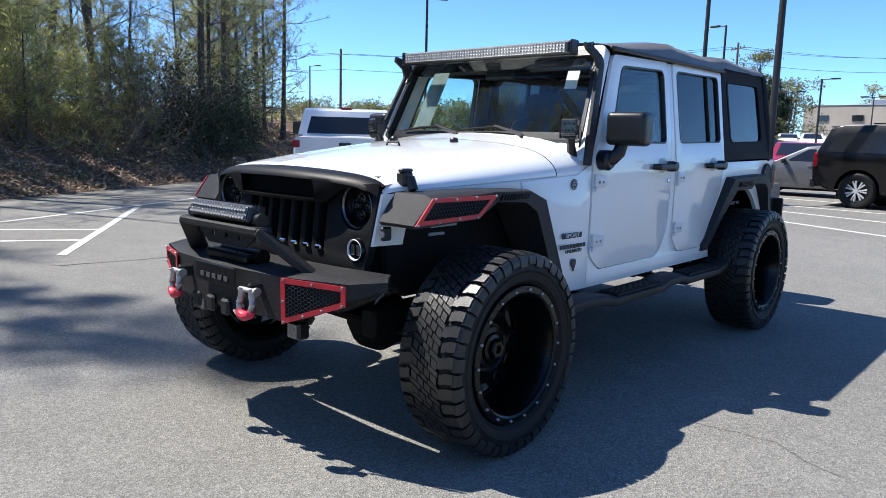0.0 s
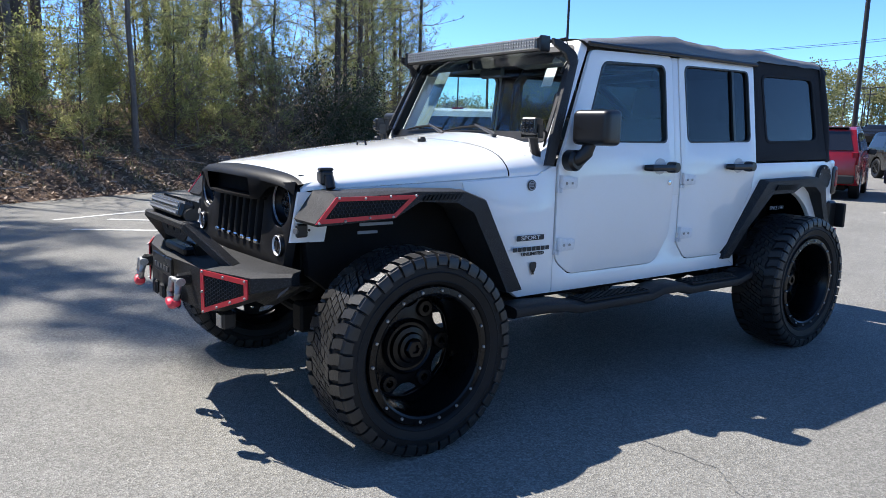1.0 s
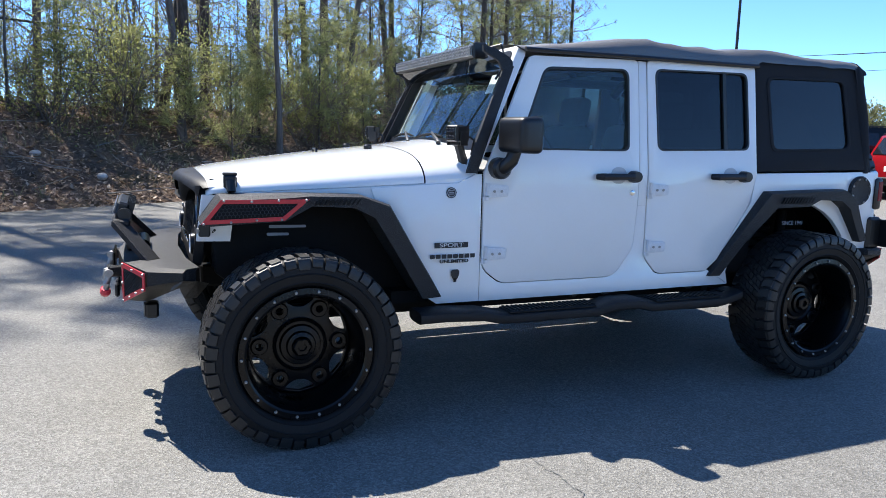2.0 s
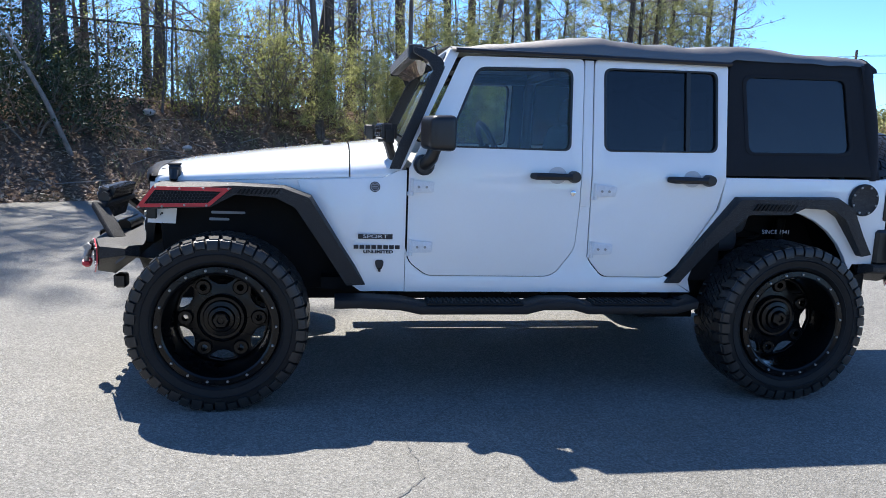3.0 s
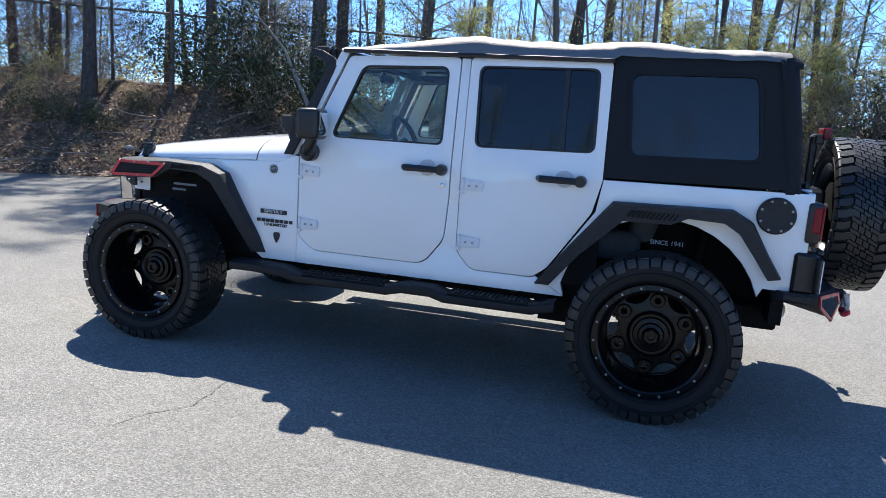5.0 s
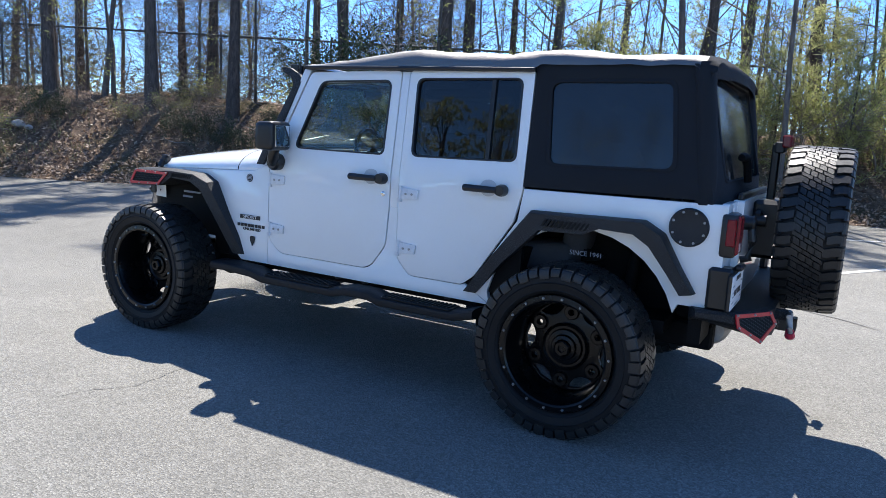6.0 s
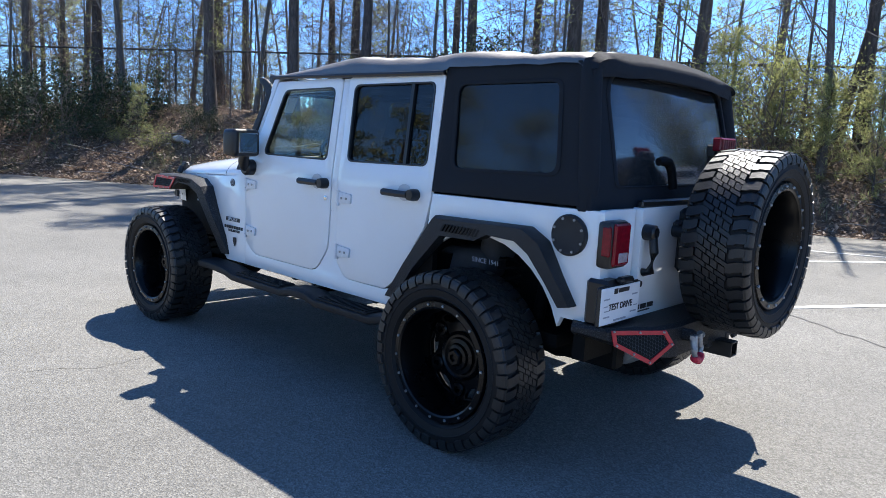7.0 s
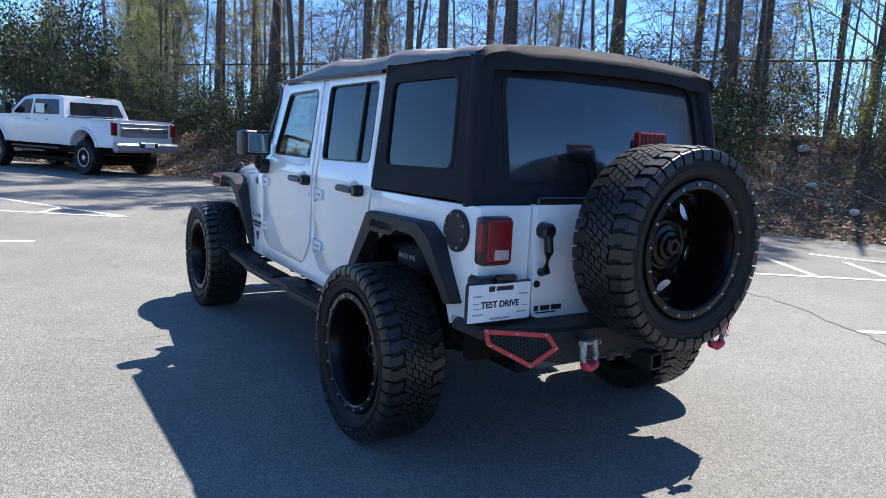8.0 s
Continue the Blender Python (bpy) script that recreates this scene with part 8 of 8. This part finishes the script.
def sedan(place, label, paint, scale=1.0):
    f, b = -1.38, 1.38
    g = [[(f + 0.72, 0.98), (f + 1.45, 0.98), (f + 1.45, 1.32), (f + 1.25, 1.31)], [(f + 1.53, 0.98), (b - 0.05, 1.0), (b - 0.42, 1.29), (f + 1.53, 1.33)]]
    tail = [("tail_light", (0.70, b + 0.90, 0.80), (0.3, 0.08, 0.13), "lens_red"), ("headlight", (0.66, f - 0.82, 0.66), (0.34, 0.1, 0.11), "lens"), ("door_mirror", (0.99, f + 0.68, 0.98), (0.18, 0.1, 0.13), "satin"), ("door_handle", (0.915, f + 1.35, 0.86), (0.02, 0.14, 0.025), "chrome"), ("number_plate", (0, b + 0.955, 0.62), (0.3, 0.02, 0.15), "sign_white")]
    e = parked_car("parked_sedan", label, "car", M[paint], SEDAN_OUT(f, b), g, (), 0.905, 0.42, 0.96, (f, b), 0.33, "alloy", place, (), tail, screens=[((f + 0.5, 1.0), (f + 1.2, 1.37), 0.70, 0.58), ((b + 0.22, 1.06), (b - 0.42, 1.35), 0.68, 0.56)], w_tyre=0.21)
    e.scale = (scale,) * 3
    return e


suv(pose(0.35, 14.65, 0, 0, 0, 84), "black full-size SUV with bright alloy wheels", "paint_black", 0.98, 3.07)
sedan(pose(-3.0, 17.6, 0, 0, 0, -88), "grey sedan parked on asphalt", "paint_grey", 0.95)
sedan(pose(-4.9, 22.4, 0, 0, 0, 17), "red compact car parked on asphalt", "paint_red", 1.03)
suv(pose(-8.05, 26.6, 0, 0, 0, 48), "dark SUV with black wheels", "paint_black", 0.96, 2.9, "black")
suv(pose(-6.15, 15.9, 0, 0, 0, 201), "red crossover seen from behind", "paint_red", 0.92, 2.7)
suv(pose(-8.2, 17.2, 0, 0, 0, 166), "bright red crossover with alloy wheels", "paint_red", 0.92, 2.7)
suv(pose(-10.6, 16.3, 0, 0, 0, 158), "dark blue-black SUV beside a red one", "paint_black", 1.0, 3.0)
# three cars never in view, added to give the doors bright reflections
suv(pose(12.6, 3.4, 0, 0, 0, 78), "white SUV parked across the lane", "white_far", 0.94, 2.8)
sedan(pose(13.2, -2.6, 0, 0, 0, 80), "silver sedan parked across the lane", "silver", 1.0)
suv(pose(12.8, -8.4, 0, 0, 0, 76), "white crossover parked across the lane", "white_far", 0.9, 2.7)
far = random.Random(9)
proto = [sedan(pose(-40, 62, 1.0, 0, 0, 20), "white car in the distant lot", "white_far"), sedan(pose(-37, 62, 1.0, 0, 0, 20), "grey car in the distant lot", "paint_grey"), suv(pose(-34, 62, 1.0, 0, 0, 20), "dark SUV in the distant lot", "paint_black")]
for k in range(24):
    o = proto[far.choice([0, 0, 0, 1, 2])]
    copy_thing(o, pose(-38 + 2.6 * (k % 12) + far.uniform(-0.3, 0.3), 60 + 9 * (k // 12) + far.uniform(-1, 1), 1.0, 0, 0, far.choice([20, 200])))
for o in proto:
    tagged(o, group="cars in the distant lot")

# ---- lamp posts, utility poles, far buildings and woods ----


def lamp_post(x, y, h, r=0.07, heads=((0.5, 0),), base=True, head_size=(0.62, 0.32, 0.10), label="dark steel car park lamp post"):
    e = thing("lamp_post", label, "lamp post", pose(x, y, 1.0 if y > 56.2 else 0.0), "car park lamp posts")
    bm = bmesh.new()
    rod(bm, (0, 0, 0.1), (0, 0, h), r, r * 0.72, 12)
    part("pole", bm, M["pole"], e)
    if base:
        bm = bmesh.new()
        lathe(bm, [(0.29, -0.1), (0.29, 0.46), (0.27, 0.49), (0, 0.49)], 28, pose(0, 0, 0, 0, -90, 0))
        part("concrete_base", bm, M["concrete"], e, "stained concrete base")
        bm = bmesh.new()
        box(bm, (0, 0, 0.505), (0.26, 0.26, 0.03), 0.008)
        for sx in (-1, 1):
            for sy in (-1, 1):
                rod(bm, (sx * 0.10, sy * 0.10, 0.51), (sx * 0.10, sy * 0.10, 0.57), 0.014, segs=8)
        part("base_plate", bm, M["pole"], e)
    for d, a in heads:
        bm = bmesh.new()
        rod(bm, (0, 0, h - 0.05), (d * math.cos(a), d * math.sin(a), h - 0.02), 0.03, segs=8)
        box(bm, (d * math.cos(a) * 1.5, d * math.sin(a) * 1.5, h), head_size, 0.02, pose(0, 0, 0, 0, 0, math.degrees(a)))
        part("lamp_head", bm, M["pole"], e)
    return e


lamp_post(-2.9, 13.2, 9.0, 0.085, ((0.5, 0), (0.5, math.pi)))
lamp_post(-7.0, 19.0, 9.5, 0.075, ((0.5, 1), (0.5, 1 + math.pi)))
lamp_post(-25.3, 25.6, 8.7, 0.09, ((0.55, 0.9), (0.55, 0.9 + math.pi)))
lamp_post(-15.5, 42, 8.6, 0.09, ((0.5, 2.9),))
lamp_post(-58, 43, 8.2, 0.09, ((0.6, 0.4),))
lamp_post(-13, 54, 6.2, 0.09, ((0.6, 0.0),))
for k in range(8):
    x = -37 + 4.6 * k
    lamp_post(x, 66 + (k % 2) * 9, 5.2, 0.07, ((0.5, 0), (0.5, math.pi)), False, (0.7, 0.4, 0.12), "pale twin-headed lamp post in the distant lot")


def utility_pole(x, y, h, turn):
    e = thing("utility_pole", "brown wooden utility pole with crossarm", "utility pole", pose(x, y, 0, 0, 0, turn), "utility poles")
    bm = bmesh.new()
    rod(bm, (0, 0, -0.3), (0, 0, h), 0.15, 0.10, 10)
    part("pole", bm, M["wood_pole"], e)
    bm = bmesh.new()
    box(bm, (0, 0, h - 0.6), (2.3, 0.1, 0.12))
    part("crossarm", bm, M["wood_pole"], e)
    for x_ in (-1.0, -0.4, 0.4, 1.0):
        bm = bmesh.new()
        lathe(bm, [(0.05, 0), (0.06, 0.08), (0.03, 0.16), (0, 0.17)], 10, pose(x_, 0, h - 0.53, 0, -90, 0))
        part("insulator", bm, M["galv"], e)
    return e


UP = [(-52, 42, 9.4), (-26, 72, 11.6), (-7, 92, 12), (-80, 20, 10), (18, 110, 12)]
for x, y, h in UP:
    utility_pole(x, y, h, -36)


def cable(a, b, sag, r=0.018):
    a, b = Vector(a), Vector(b)
    bm = bmesh.new()
    tube(bm, [a.lerp(b, t / 14) - Vector((0, 0, 4 * sag * (t / 14) * (1 - t / 14))) for t in range(15)], r, 4)
    return tagged(part("power_line", bm, M["pole"]), "thin black overhead power line", "cable", "power lines")


order = [UP[3], UP[0], UP[1], UP[2], UP[4]]
for p, q in zip(order, order[1:]):
    for off, dz in ((-1.0, -0.45), (1.0, -0.45), (0.0, -1.9)):
        cable((p[0] + off * 0.8, p[1] + off * 0.6, p[2] + dz), (q[0] + off * 0.8, q[1] + off * 0.6, q[2] + dz), 0.8)

TERRACE = 1.0
bm = bmesh.new()
loft(bm, [[(x, y, z) for x in range(-80, 61, 10)] for y, z in ((51.0, -0.05), (56.0, TERRACE - 0.02))])
bmesh.ops.recalc_face_normals(bm, faces=bm.faces[:])
tagged(part("verge", bm, M["verge"]), "green-brown grass slope below the distant lot", "grass", kind="structure")
bm = bmesh.new()
box(bm, (-10, 106, TERRACE / 2 - 0.05), (140, 100.4, TERRACE + 0.1), 0.02)
tagged(part("terrace", bm, M["asphalt"]), "grey asphalt of the distant raised lot", "asphalt", kind="structure")
e = thing("warehouse", "long low tan warehouse with grey roof", "building", pose(-4.5, 118, TERRACE, 0, 0, -6))
bm = bmesh.new()
box(bm, (0, 12, 3.4), (58, 24, 6.8), 0.05)
part("wall", bm, M["wall_tan"], e)
bm = bmesh.new()
box(bm, (0, 12, 6.88), (58.2, 24.2, 0.14), 0.03)
part("roof", bm, M["roof_grey"], e)
for k in range(11):
    bm = bmesh.new()
    box(bm, (-26 + 5.0 * k, -0.06, 4.9), (1.6, 0.16, 0.9), 0.03)
    part("window", bm, M["window_dark"], e)
for k in range(6):
    bm = bmesh.new()
    box(bm, (-20 + 7.5 * k, 6, 7.5), (2.2, 2.2, 1.0), 0.1)
    part("roof_unit", bm, M["silver"], e)
for k in range(3):
    bm = bmesh.new()
    box(bm, (-14 + 12 * k, -0.07, 1.8), (3.6, 0.18, 3.6), 0.03)
    part("loading_door", bm, M["roof_grey"], e)


def far_tree(x, y, h, w, leaf, seed, label, count=1500, size=0.2):
    r_ = random.Random(seed)
    e = thing("far_tree", label, "tree", pose(x, y, -0.3), "distant trees")
    s = Skin()
    s.bar([Vector((0, 0, 0)), Vector((0.1, 0, h * 0.5)), Vector((0, 0.1, h * 0.9))], [w * 0.06, w * 0.045, 0.03], 6)
    clumps = []
    for k in range(44):
        z = r_.uniform(0.25, 0.97)
        out, a = w * 0.46 * math.sin(math.pi * min(1.0, 0.12 + z * 0.86)) ** 0.7 * r_.uniform(0.3, 1.0), r_.uniform(0, 6.28)
        clumps.append(Vector((out * math.cos(a), out * math.sin(a), h * z)))
    for c in clumps:
        s.bar([Vector((0, 0, max(0.2, c.z - h * 0.15))), c], [0.05, 0.02], 3)
    raw_part("trunk", s.v, s.f, M["bark"], e)
    n = Skin()
    for k in range(count):
        c = clumps[r_.randrange(44)]
        p = c + Vector((r_.gauss(0, w * 0.055), r_.gauss(0, w * 0.055), r_.gauss(0, h * 0.02)))
        n.blade(p, wild(r_), wild(r_), size * r_.uniform(1.6, 3.0), size)
    raw_part("crown", n.v, n.f, M[leaf], e)
    return e


ft = random.Random(4)
protos = [far_tree(-22.9, 74, 8.6, 5, "holly", 1, "distant dark evergreen tree", 8500, 0.14), far_tree(-34, 168, 15, 9, "needles", 2, "distant tall evergreen tree"), far_tree(-60, 100, 6.5, 7, "far_leaf", 3, "distant tree in light spring leaf", 5000, 0.09), far_tree(-70, 108, 7, 8, "litter", 5, "distant brown tree in bud", 5000, 0.09)]
far_tree(-32, 96, 14, 9, "far_leaf", 12, "distant tall evergreen tree", 9000, 0.12)
spots = []
for k in range(15):
    spots.append((-30 + 5.2 * k + ft.uniform(-1, 1), 168 + ft.uniform(-6, 6), ft.uniform(0.75, 1.0)))
for k in range(14):  # woods across the lot
    spots.append((80 + ft.uniform(-8, 8), -70 + 9 * k, ft.uniform(0.85, 1.1)))
for k in range(8):
    spots.append((50 + ft.uniform(-5, 5), -70 + 6.5 * k, ft.uniform(1.1, 1.3)))
for k in range(12):
    spots.append((20 + 8 * k, 150 + ft.uniform(-5, 5), ft.uniform(0.7, 1.0)))
for x, y, s in spots:
    o = copy_thing(protos[1], pose(x, y, -0.3, 0, 0, ft.uniform(0, 360)))
    o.scale = (s, s, s)
for x, y in ((-17, 57.4), (-12, 57.6), (-26, 57.2), (-8.5, 57.5)):
    o = copy_thing(protos[2], pose(x, y, 0.8))
    o.scale = (0.28, 0.28, 0.22)
copy_thing(protos[0], pose(-26.0, 76, -0.3, 0, 0, 80))
# the wood behind the distant lot
wood, stems = Skin(), Skin()
for k in range(64):
    a = radians(106.0 + 46.0 * (k + ft.random()) / 64)
    d = ft.uniform(88, 104)
    tall = (9.6 if a < radians(117) else 5.0) * ft.uniform(0.75, 1.1)
    c = Vector((2.6 + d * math.cos(a), -3.6 + d * math.sin(a), 0.9 if d * math.sin(a) > 60 else 0.0))
    stems.bar([c, c + Vector((0.2, 0, tall * 0.9))], [0.16, 0.05], 5)
    lobes = [Vector((ft.gauss(0, 1.3), ft.gauss(0, 1.3), tall * ft.uniform(0.22, 0.98))) for _ in range(16)]
    for j in range(1500):
        q = lobes[j % 16]
        wood.blade(c + q + Vector((ft.gauss(0, 0.6), ft.gauss(0, 0.6), ft.gauss(0, 0.4))), wild(ft), wild(ft), ft.uniform(0.2, 0.42), 0.17)
raw_part("distant_wood", wood.v, wood.f, M["far_leaf"], None, "distant wood of green and brown spring trees", kind="stuff")
raw_part("distant_trunks", stems.v, stems.f, M["bark"], None, "grey trunks of the distant wood", kind="stuff")
